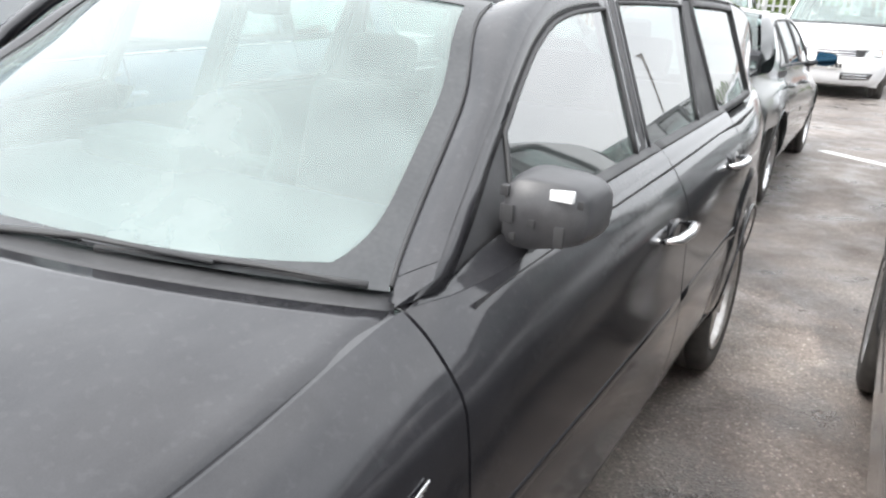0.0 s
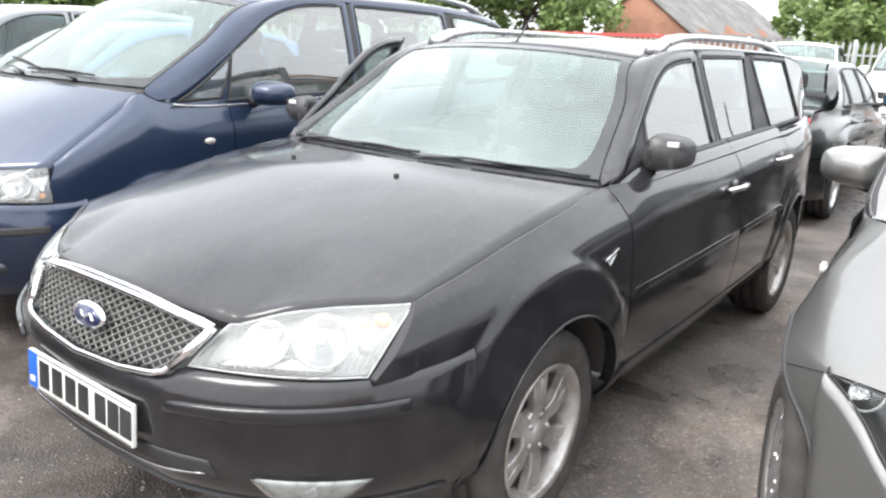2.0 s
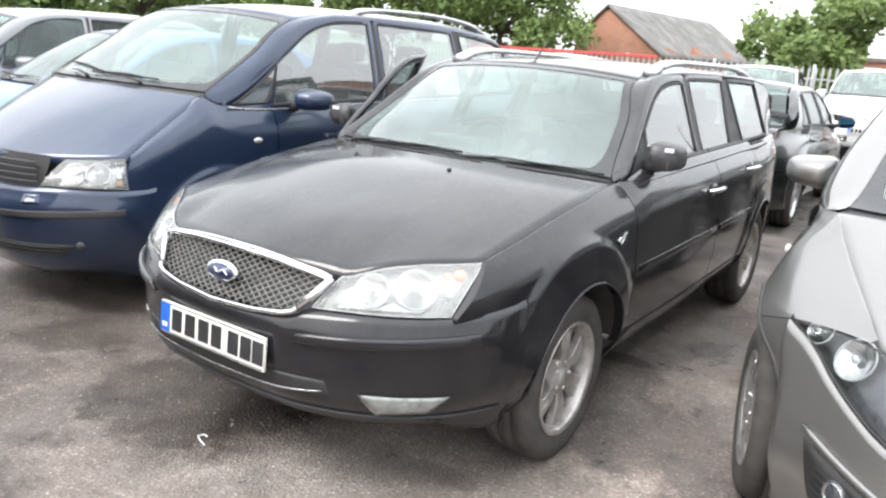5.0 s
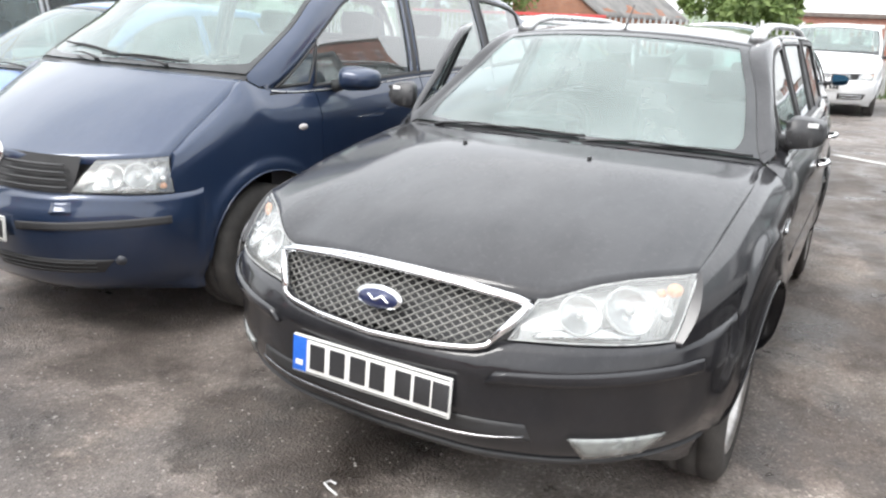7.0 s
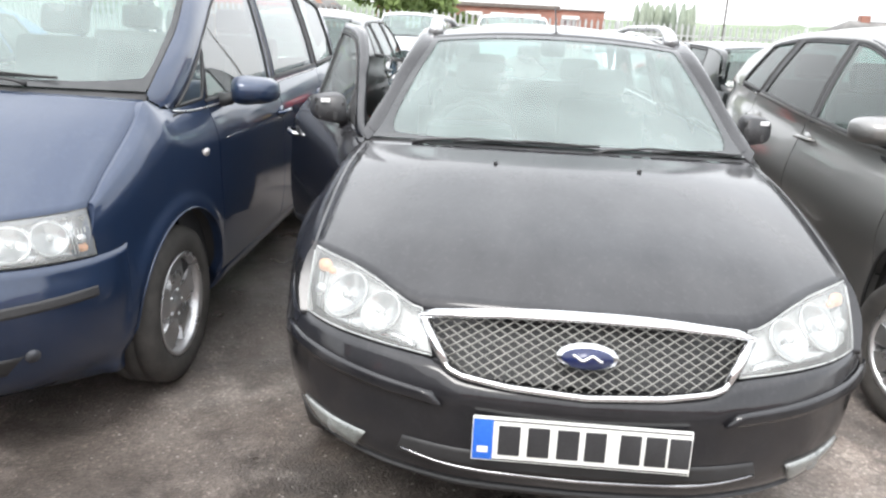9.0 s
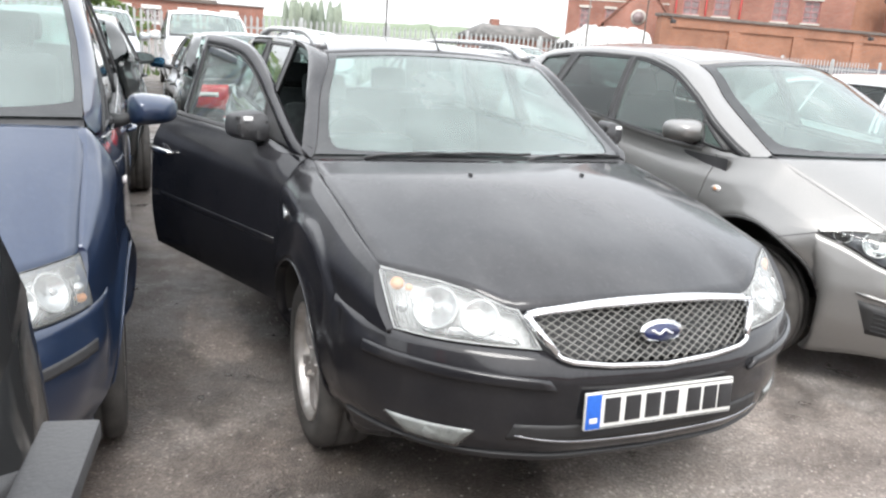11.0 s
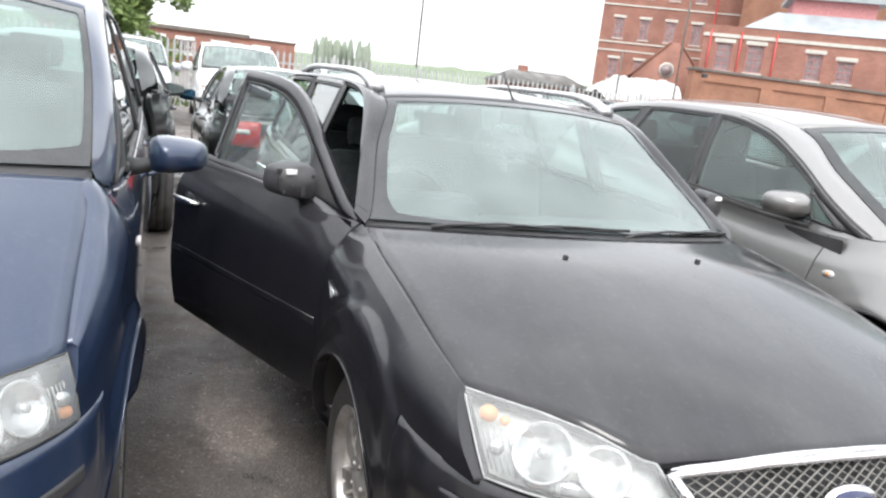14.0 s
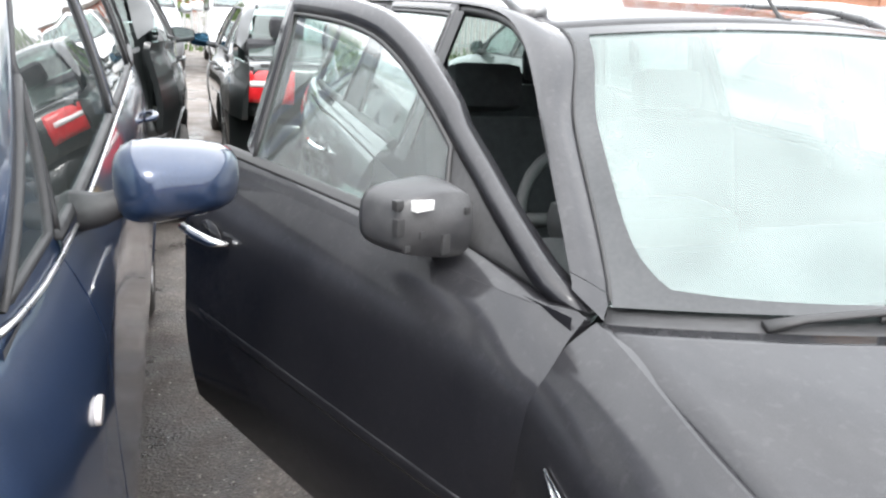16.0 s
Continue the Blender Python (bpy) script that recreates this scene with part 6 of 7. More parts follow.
        tube(bm, [on_nose(V, s * lerp(0.16, 0.50 - 0.012 * k, i / 8), 0.690 + 0.03 * k, 0.004) for i in range(9)], 0.0085, 6, squash=0.7)
        part("grille_slat", bm, TRIM, mpv)
    bm = bmesh.new()
    disc(bm, V.bumper(s * u_of(V, 0.68), 0.37, -0.003), (s * 0.9, -1, -0.25), 0.024, 18, 0.006)
    part("fog_lamp", bm, LAMP_DARK, mpv, "small round fog lamp")
    nose_patch(V, [(s * 0.1, 0.30), (s * 0.62, 0.31), (s * 0.66, 0.375), (s * 0.1, 0.375)], 0.003, "lower_grille", BLACK, mpv, "black slatted lower grille", 12)
    for k in range(3):
        bm = bmesh.new()
        tube(bm, [V.bumper(s * u_of(V, lerp(0.12, 0.6, i / 8)), 0.318 + 0.02 * k, 0.006) for i in range(9)], 0.004, 5)
        part("grille_slat", bm, TRIM, mpv)
    nose_patch(V, [(s * 0.3, 0.505), (s * 0.80, 0.53), (s * 0.80, 0.565), (s * 0.3, 0.54)], 0.006, "bumper_strip", TRIM, mpv, "dark plastic bumper strip", 14)
    nose_patch(V, [(s * 0.46, 0.585), (s * 0.535, 0.588), (s * 0.535, 0.632), (s * 0.46, 0.629)], 0.005, "washer_cover", P_BLUE, mpv, n=4)
    bm = bmesh.new()
    disc(bm, (s * (V.flank(0.246, 0.886) - 0.006), 0.246, 0.886), (s, 0, 0), 0.03, 18, 0.012, 0.55)
    part("side_repeater", bm, CLEAR_LENS_STRIP, mpv, "clear side repeater")
    roof_rail(mpv, s, 1.25, 3.0, 0.615, table([(1.2, 1.64), (2.2, 1.665), (3.1, 1.61)]), SATIN, 0.06)
bm = grid(lambda u, v: on_nose(V, lerp(-0.5, 0.5, u), lerp(0.655, 0.815, v), -0.03), 16, 3)
part("grille_back", bm, BLACK, mpv)
shield = [(-0.155, 0.845), (0.155, 0.845), (0.165, 0.80), (0.12, 0.68), (0.085, 0.645), (-0.085, 0.645), (-0.12, 0.68), (-0.165, 0.80)]
bm = bmesh.new()
tube(bm, [on_nose(V, x, min(z, 0.82), 0.03) + Vector((0, 0, max(0, z - 0.82))) for x, z in smooth_outline(shield, 3)], 0.013, 8, True, up=(0, 1, 0))
part("badge_frame", bm, CHROME, mpv, "chrome shield-shaped grille frame")
bm = bmesh.new()
for k in range(3):
    z = 0.705 + 0.04 * k
    box(bm, (-0.055, -0.965 + 0.09, z), (0.055, -0.965 + 0.1, z + 0.026), 0.004)
part("badge", bm, CHROME, mpv, "plain chrome badge")
plate(mpv, (0, -0.975, 0.50), (-3, 0, 0), 0.52, 0.111, m_mpv, bars, 0)
on = lambda u, t, up=0.02: tuple(V.cross(t, u) + Vector((0, -0.004, up)))
for s in (-1, 1):
    # thin bright line along the belt
    bm = bmesh.new()
    tube(bm, [V.side(lerp(0.09, 2.5, k / 40), V.sz(lerp(0.09, 2.5, k / 40)) - 0.004, s) + Vector((s * 0.004, 0, 0.004)) for k in range(41)], 0.0045, 6)
    part("belt_trim", bm, SATIN, mpv, "thin bright trim along the window line")
wiper(mpv, [on(0.5, 1.07, 0.012), on(0.1, 1.1), on(0.62, 1.13), on(-0.1, 1.14)], BLACK)
wiper(mpv, [on(-0.1, 1.07, 0.012), on(-0.42, 1.13), on(0.06, 1.15), on(-0.72, 1.22)], BLACK)

# ---------------------------------------------------------------- the grey compact car
m_cmp = palette(P_SILVER, rim=SATIN, post=BLACK, lip=BLACK, lens=DARK_LENS, lamp_rim=TRIM, chrome=REFLECTOR, frame=BLACK)
compact, K = build_car(COMPACT, m_cmp, pose(2.295, -0.05, 0, 0, 0, 0.8), "compact_car", "metallic grey compact car beside the black estate")
for s in (-1, 1):
    def brow(u, s=s):
        """Upper edge of the lamp: the bonnet's edge, then the wing's."""
        if u < 0.5:
            return K.cross(0.0, s * lerp(0.78, 1.0, u * 2)) - Vector((0, 0, 0.008))
        y = lerp(-0.341, -0.176, u * 2 - 1)
        return K.side(y, COMPACT["bumper_line"](y) - 0.018, s)
    head_lamp(K, compact, s, 0.29, 0.985, 0.78, m_cmp, "clear swept-back head lamp lens", ((0.44, 0.5, 0.056, 0.012), (0.71, 0.52, 0.038, 0.006)), (), 0.025, "lamp_dark", brow)
    intake = nose_patch(K, [(s * 0.30, 0.28), (s * 0.57, 0.30), (s * 0.61, 0.455), (s * 0.30, 0.40)], 0.003, "lower_intake", BLACK, compact, "black bumper intake")
    for k in range(5):
        bm = bmesh.new()
        tube(bm, [K.bumper(s * u_of(K, lerp(0.32, 0.56, i / 6)), lerp(0.30, 0.385, k / 4) + 0.02 * i / 6, 0.006) for i in range(7)], 0.0035, 5)
        part("intake_slat", bm, BLACK, intake)
    bm = bmesh.new()
    disc(bm, K.bumper(s * u_of(K, 0.494), 0.375, 0.004), (s * 0.8, -1, 0), 0.04, 20, 0.008)
    fog = part("fog_lamp", bm, LAMP_DARK, compact, "round fog lamp")
    bm = bmesh.new()
    bowl(bm, K.bumper(s * u_of(K, 0.494), 0.375, 0.014), Vector((s * 0.8, -1, 0)).normalized(), 0.03, 0.012)
    part("fog_reflector", bm, REFLECTOR, fog)
    bm = bmesh.new()
    tube(bm, [K.bumper(s * u_of(K, lerp(0.24, 0.62, i / 12)), lerp(0.425, 0.49, (i / 12) ** 1.6), 0.008) for i in range(13)], [0.004] + [0.011] * 11 + [0.004], 6)
    part("bumper_trim", bm, P_SILVER, compact)
    bm = bmesh.new()
    tube(bm, [K.side(lerp(-0.176, -0.008, k / 8), lerp(0.738, 0.672, k / 8), s) + Vector((s * 0.0008, 0, 0)) for k in range(9)], 0.002, 5)
    part("bumper_seam", bm, BLACK, compact)
    bm = bmesh.new()
    disc(bm, (s * (K.flank(0.40, 0.832) - 0.002), 0.40, 0.832), (s, 0, 0), 0.03, 18, 0.012, 0.6)
    repeater = part("side_repeater", bm, CLEAR_LENS_STRIP, compact, "clear side repeater")
    bm = bmesh.new()
    disc(bm, (s * (K.flank(0.40, 0.832) + 0.010), 0.40, 0.832), (s, 0, 0), 0.011, 12, 0.003)
    part("repeater_bulb", bm, AMBER, repeater)
bm = grid(lambda u, v: on_nose(K, lerp(-0.21, 0.21, u), lerp(0.3, 0.54, v), 0.004), 12, 6, inward=(0, 0.02, 0))
part("grille", bm, BLACK, compact, "black front grille")


# ---------------------------------------------------------------- other parked cars
def simple_lamps(sh, car, mats, u0, u1, t_in, bezel="lamp_inner", bowls=((0.35, 0.5, 0.05, 0), (0.68, 0.5, 0.055, 0))):
    for s in (-1, 1):
        head_lamp(sh, car, s, u0, u1, t_in, mats, "clear head lamp lens", bowls, ((0.9, 0.6, 0.02),), 0.02, bezel)


def slatted_grille(sh, car, w, z0, z1, n, mat, back):
    part("grille_back", grid(lambda u, v: on_nose(sh, lerp(-w, w, u), lerp(z0, z1, v), -0.02), 12, 3), back, car)
    for k in range(n):
        z = lerp(z0, z1, (k + 0.5) / n)
        bm = bmesh.new()
        tube(bm, [on_nose(sh, lerp(-w, w, i / 12), z, 0.004) for i in range(13)], (z1 - z0) / n * 0.24, 6)
        part("grille_slat", bm, mat, car)


def tail_lamp(sh, car, s, t0, t1, u0, mats):
    """A red cluster on the corner of the tail, with a pale band."""
    def f(u, v, d=0.012):
        p = sh.cross(lerp(t1, t0, v), s * lerp(u0, 0.99, u))
        return p + Vector((s * 0.004, d, 0))
    lamp = part("tail_lamp", grid(lambda u, v: f(u, v, 0.02 + 0.015 * math.sin(math.pi * v)), 8, 6, inward=(0, -0.04, 0)), RED_LENS, car, "red tail lamp")
    part("lamp_band", grid(lambda u, v: f(lerp(0.3, 1, u), lerp(0.48, 0.66, v), 0.04), 6, 2, inward=(0, -0.02, 0)), CLEAR_LENS_STRIP, lamp, "pale band in the tail lamp")


# light blue hatchback, beyond the people carrier
spec = scaled(COMPACT_MPV, 0.94, 0.94, 0.95, steer=0, spokes=dict(spokes=7, w0=0.02, w1=0.03, rim_label="silver wheel trim"))
m_hat = palette(P_LIGHTBLUE)
hatch, H = build_car(spec, m_hat, pose(-4.45, 0.45, 0), "hatchback", "bright light blue hatchback beside the people carrier")
simple_lamps(H, hatch, m_hat, 0.36, 0.84, 0.42)
slatted_grille(H, hatch, 0.3, 0.32, 0.5, 4, TRIM, BLACK)
aerial(hatch, (0, 1.12, 1.42), (0, 1.3, 1.53), BLACK)
wiper(hatch, [(0.42, 0.1, 1.0), (0.05, 0.06, 1.02), (0.5, 0.2, 1.02), (-0.2, 0.08, 1.03)], BLACK)
wiper(hatch, [(-0.1, 0.06, 1.0), (-0.4, 0.12, 1.02), (0.0, 0.08, 1.02), (-0.6, 0.22, 1.03)], BLACK)
plate(hatch, (0, -0.84, 0.44), (0, 0, 0), 0.52, 0.111, m_hat, bars, 0)

# grey high-roofed car further along the row
spec = scaled(MPV, 0.95, 0.94, 0.95, spokes=dict(spokes=7, w0=0.02, w1=0.03, rim_label="silver wheel trim"))
m_gry = palette(P_MIDGREY, mirror_cap=P_MIDGREY)
van, G = build_car(spec, m_gry, pose(-6.75, 0.75, 0), "family_car", "mid grey high-roofed family car in the row")
simple_lamps(G, van, m_gry, 0.35, 0.66, 0.70)
slatted_grille(G, van, 0.4, 0.63, 0.74, 3, TRIM, BLACK)
aerial(van, (0, 1.0, 1.6), (0, 0.9, 1.66), BLACK)
spec = scaled(COMPACT_MPV, 0.96, 0.96, 0.98, steer=0)
m_db = palette(P_BLUE)
far_blue, FB = build_car(spec, m_db, pose(-9.0, 1.1, 0), "hatchback", "dark blue hatchback at the end of the row")
simple_lamps(FB, far_blue, m_db, 0.36, 0.84, 0.42)

# white car beyond the grey compact
spec = scaled(COMPACT_MPV, 0.98, 0.96, 0.94, steer=0, spokes=dict(spokes=7, w0=0.02, w1=0.03, rim_label="silver wheel trim"))
m_wh = palette(P_WHITE, handle=P_WHITE)
white_car, WC = build_car(spec, m_wh, pose(4.62, -0.1, 0), "hatchback", "white hatchback beside the grey compact car")
simple_lamps(WC, white_car, m_wh, 0.36, 0.84, 0.42)

# tall dark car parked tail to nose with the people carrier
spec = scaled(MPV, 0.97, 0.98, 1.0355, spokes=dict(spokes=7, w0=0.02, w1=0.03, rim_label="silver wheel trim"))
m_nn = palette(P_JET, handle=P_JET, glass=DARK_GLASS, rear_glass=DARK_GLASS)
tall, TL = build_car(spec, m_nn, pose(-2.70, -5.22, 0, 0, 0, -7), "tall_car", "tall glossy black car with its tail to the people carrier")
for s in (-1, 1):
    tail_lamp(TL, tall, s, 4.1, 4.7, 0.8, m_nn)
# folded grey bracket on its tail corner
home = tall.matrix_basis.inverted()
bm = tube(bmesh.new(), [(-1.60, -2.33, 1.165), (-1.53, -2.27, 1.175), (-1.48, -2.25, 1.175)], 0.015, 12)
bm.transform(home)
brk = part("bracket", bm, TRIM, tall, "dark grey folding bracket")
for x_, w_, yaw in ((-1.54, 0.026, 8), (-1.47, 0.04, -10)):
    bm = bmesh.new()
    box(bm, (-w_ / 2, -0.14, -0.008), (w_ / 2, 0.06, 0.008), 0.003, Matrix.Translation((x_, -2.26, 1.185)) @ pose(0, 0, 0, 6, 0, yaw))
    bm.transform(home)
    part("plate", bm, GREY_PRIMER, brk)

# ---------------------------------------------------------------- second row, tails towards the first
SEDAN = dict(
    plan=((-0.75, 0.6), (-0.5, 0.74), (-0.2, 0.80), (0.4, 0.815), (1.5, 0.82), (2.6, 0.815), (3.2, 0.78), (3.5, 0.70)),
    shoulder=((-0.75, 0.56, 0.66), (-0.5, 0.66, 0.74), (0.0, 0.69, 0.83), (0.4, 0.71, 0.89), (0.7, 0.74, 0.91), (1.5, 0.755, 0.94), (2.3, 0.75, 0.965), (2.9, 0.72, 0.97), (3.5, 0.62, 0.955)),
    cant=((0.45, 0.72, 0.93), (0.8, 0.66, 1.12), (1.15, 0.585, 1.29), (1.5, 0.565, 1.345), (2.0, 0.555, 1.345), (2.4, 0.56, 1.28), (2.75, 0.60, 1.13), (3.05, 0.65, 1.0), (3.5, 0.62, 0.96)),
    roofline=1.345, cant_from=1.4,
    top=((0, 0.64, -0.52, 0.74, -0.80, 0.70, 3), (0.5, 0.68, 0.0, 0.83, -0.2, 0.86, 2.6), (1.0, 0.70, 0.42, 0.90, 0.22, 0.94, 2.4), (1.1, 0.69, 0.46, 0.93, 0.26, 0.95, 2.4), (1.5, 0.59, 0.85, 1.14, 0.68, 1.19, 2.2),
         (2.0, 0.48, 1.22, 1.315, 1.1, 1.35, 2.2), (2.5, 0.485, 1.7, 1.365, 1.7, 1.40, 2.3), (3.0, 0.49, 2.15, 1.335, 2.25, 1.37, 2.2), (3.5, 0.57, 2.55, 1.17, 2.68, 1.18, 2.2), (4.0, 0.64, 2.9, 0.985, 3.0, 1.0, 2.4),
         (4.35, 0.65, 3.36, 0.965, 3.5, 0.985, 2.6), (4.45, 0.655, 3.40, 0.93, 3.55, 0.95, 3), (4.75, 0.67, 3.42, 0.78, 3.57, 0.78, 3), (5.0, 0.68, 3.42, 0.62, 3.56, 0.62, 3)),
    nose=((0, -0.85), (0.25, -0.84), (0.45, -0.79), (0.6, -0.7), (0.7, -0.58), (0.76, -0.46), (0.78, -0.36), (0.785, -0.33)),
    inset=((0.2, 0.05), (0.3, 0.01), (0.5, 0.0), (0.6, 0.03), (0.75, 0.07)), bumper_top=((0, 0.6), (0.5, 0.6), (1, 0.63)),
    bumper_line=straight(-0.6, 0.62, -0.33, 0.63), bumper_low=0.18, bumper_rear=0.60, ledge=0.66, wing_front=-0.6, lamp_lean=lambda z: 0.08 * min(max((z - 0.62) / 0.1, 0), 1),
    front=-0.82, rear=3.5, sill=0.2, door_floor=0.27, arches=((0.0, 0.33, 0.35), (2.55, 0.33, 0.35)), wheel_y=(0.0, 2.55), steer=0, wheel_x=0.79, tyre=0.305, tyre_w=0.2, rim=0.205,
    spokes=dict(spokes=10, w0=0.012, w1=0.016, rim_label="silver multi-spoke alloy rim"), doors=((0.45, 1.5), (1.5, 2.35)), panes=((0.72, 1.42, 0.95, 1.46), (1.52, 2.2, 1.54, 2.12), (2.27, 2.62, 2.2, 2.3)),
    posts=(((1.42, 1.52), (1.46, 1.54)), ((2.2, 2.27), (2.12, 2.2))), painted_posts=((2.62, 3.0, 2.3, 2.6),), handles=((1.36, 0.80), (2.22, 0.83)), strip=(0.52, 0.56, 0.045), mirror=(0.72, 0.925), mirror_size=(0.19, 0.11, 0.125), mirror_paint="paint",
    tri=0.55, cabin=(0.3, 2.6), seat=0.42, roundness=0.6)
m_sed = palette(P_DARKGREY, rim=SATIN, mirror=BLUE_MIRROR)
sedan, SD = build_car(SEDAN, m_sed, pose(-0.19, 8.15, 0, 0, 0, 180), "saloon_car", "dark grey saloon car with its tail to the estate")
for s in (-1, 1):
    tail_lamp(SD, sedan, s, 4.47, 4.85, 0.56, m_sed)
ob = plate(sedan, (0, 3.585, 0.74), (0, 0, 180), 0.52, 0.111, m_sed, bars, 0, "plate_yellow")
bm = bmesh.new()
tube(bm, [SD.cross(4.38, lerp(-0.9, 0.9, k / 12)) + Vector((0, 0.01, 0.004)) for k in range(13)], 0.006, 6)
part("boot_edge", bm, BLACK, sedan)
spec = scaled(COMPACT_MPV, 0.95, 0.97, 0.98, steer=0)
m_dk = palette(P_DARKGREY)
row_car, RC = build_car(spec, m_dk, pose(-2.08, 7.25, 0, 0, 0, 180), "hatchback", "dark grey hatchback parked behind the people carrier")
spec = scaled(ESTATE, 0.95, 0.92, 0.96, bare_mirror=False, mirror_paint="paint", strip=None)
m_dk2 = palette(P_DARKGREY)
row_car2, RC2 = build_car(spec, m_dk2, pose(2.36, 7.2, 0, 0, 0, 180), "hatchback", "dark hatchback with its tail to the grey compact car")

# ---------------------------------------------------------------- cars along the fence
spec = scaled(MPV, 1.06, 0.98, 1.02, tyre=0.36, mirror_size=(0.24, 0.14, 0.19))
m_suv = palette(P_WHITE, handle=P_WHITE, mirror_cap=P_WHITE)
suv, SV = build_car(spec, m_suv, pose(0.22, 14.9, 0), "off_road_car", "white off-road car standing before the fence")
simple_lamps(SV, suv, m_suv, 0.36, 0.64, 0.72)
slatted_grille(SV, suv, 0.42, 0.68, 0.8, 3, CHROME, BLACK)
for s in (-1, 1):
    nose_patch(SV, [(s * 0.25, 0.3), (s * 0.72, 0.31), (s * 0.74, 0.42), (s * 0.25, 0.42)], 0.004, "lower_grille", BLACK, suv, "black lower intake", 10)
    for k in range(2):
        bm = bmesh.new()
        tube(bm, [SV.bumper(s * u_of(SV, lerp(0.28, 0.7, i / 8)), 0.34 + 0.045 * k, 0.01) for i in range(9)], 0.009, 5)
        part("grille_slat", bm, CHROME, suv)
plate(suv, (0, -0.965, 0.53), (0, 0, 0), 0.52, 0.111, m_suv, bars, -1)
spec = scaled(MPV, 0.96, 0.9, 0.98, tyre=0.35, mirror_size=(0.24, 0.14, 0.17))
m_sv2 = palette(P_PALESILVER)
suv2, SV2 = build_car(spec, m_sv2, pose(-2.0, 14.6, 0, 0, 0, 6), "off_road_car", "pale silver off-road car before the fence")
simple_lamps(SV2, suv2, m_sv2, 0.36, 0.64, 0.72)
slatted_grille(SV2, suv2, 0.4, 0.66, 0.78, 3, CHROME, BLACK)
for x, y, p_, l_ in ((2.85, 15.3, P_PALESILVER, "silver hatchback on the grass edge before the fence"), (8.6, 15.2, P_MIDGREY, "grey hatchback before the fence"), (11.2, 15.4, P_DARKGREY, "dark hatchback before the fence"), (14.0, 15.0, P_PALESILVER, "pale silver hatchback before the fence")):
    m_x = palette(p_)
    c_, sh_ = build_car(scaled(COMPACT_MPV, 0.96, 0.95, 0.95), m_x, pose(x, y, 0), "hatchback", l_)
    simple_lamps(sh_, c_, m_x, 0.36, 0.84, 0.42)

# ---------------------------------------------------------------- steel palisade fence
GALV = surface("galvanised_steel", (0.42, 0.43, 0.43), (0.58, 0.59, 0.58), 0.5, 0.6, scale=6, bump=0.1, bump_scale=80)
RED_STEEL = surface("red_painted_steel", (0.5, 0.06, 0.06), (0.6, 0.1, 0.09), 0.55, scale=6)


def pale_mesh():
    """One W-section pale with a split, pointed head."""
    bm = bmesh.new()
    prof = [(-0.033, 0.0), (-0.018, -0.012), (0.0, -0.002), (0.018, -0.012), (0.033, 0.0)]
    rows = []
    for z, k in ((0.05, 1), (1.62, 1), (1.70, 1.25), (1.80, 0.12)):
        rows.append([bm.verts.new((x * k, y, z)) for x, y in prof])
    for a, b in zip(rows, rows[1:]):
        for i in range(4):
            bm.faces.new([a[i], a[i + 1], b[i + 1], b[i]])
    me = bpy.data.meshes.new("pale")
    bm.to_mesh(me)
    bm.free()
    return me


FY = 21.0
fence = thing("palisade_fence", "galvanised steel palisade fence with pointed pales", "fence", pose(0, FY, GROUND))
PALE = pale_mesh()
PALE.materials.append(GALV)
for i in range(290):
    o = new("pale", PALE)
    o.parent = fence
    o.matrix_basis = pose(-24 + i * 0.178, 0, 0.01 * noise.noise((i * 0.7, 0, 0)), 0, 0, 3 * noise.noise((i * 0.9, 1, 0)))
for z in (0.35, 1.45):
    bm = bmesh.new()
    box(bm, (-24, 0.012, z - 0.025), (28, 0.05, z + 0.025), 0.004)
    part("rail", bm, GALV, fence)
for i in range(20):
    bm = bmesh.new()
    box(bm, (-24 + i * 2.75 - 0.04, 0.05, 0), (-24 + i * 2.75 + 0.04, 0.13, 1.85), 0.005)
    part("post", bm, GALV, fence)
bm = bmesh.new()
box(bm, (-13.5, -0.06, 1.74), (-6.5, -0.02, 1.83), 0.004)
part("barrier_board", bm, RED_STEEL, fence, "red board along the fence top")
bm = bmesh.new()
rng = random.Random(5)
for i in range(2600):
    x, y = rng.uniform(-20, 20), FY - 0.25 - abs(rng.gauss(0, 0.35))
    h, a = rng.uniform(0.08, 0.36) * (1.2 if y > FY - 0.5 else 0.6), rng.uniform(0, math.tau)
    dx, dy = 0.03 * math.cos(a), 0.03 * math.sin(a)
    t = Vector((rng.uniform(-0.1, 0.1), rng.uniform(-0.1, 0.1), h))
    p = Vector((x, y, GROUND))
    bm.faces.new([bm.verts.new(p + Vector((dx, dy, 0))), bm.verts.new(p - Vector((dx, dy, 0))), bm.verts.new(p + t)])
tagged(part("grass", bm, GRASS), "tufts of rough grass along the foot of the fence", "grass", kind="stuff")

# ---------------------------------------------------------------- trees
BARK = surface("bark", (0.05, 0.04, 0.03), (0.1, 0.08, 0.06), 0.9, scale=8, bump=0.5, bump_scale=30)


def leaf_material(name, a, b):
    m, t, out = nodes_of(name)
    p = node(t, "ShaderNodeBsdfPrincipled", Roughness=0.6)
    g = t.nodes.new("ShaderNodeNewGeometry")
    r = ramp(t, g.outputs["Random Per Island"], [(0.0, a), (1.0, b)])
    t.links.new(r.outputs["Color"], p.inputs["Base Color"])
    tr = t.nodes.new("ShaderNodeBsdfTranslucent")
    t.links.new(r.outputs["Color"], tr.inputs["Color"])
    mx = node(t, "ShaderNodeMixShader", Fac=0.3)
    t.links.new(p.outputs["BSDF"], mx.inputs[1])
    t.links.new(tr.outputs["BSDF"], mx.inputs[2])
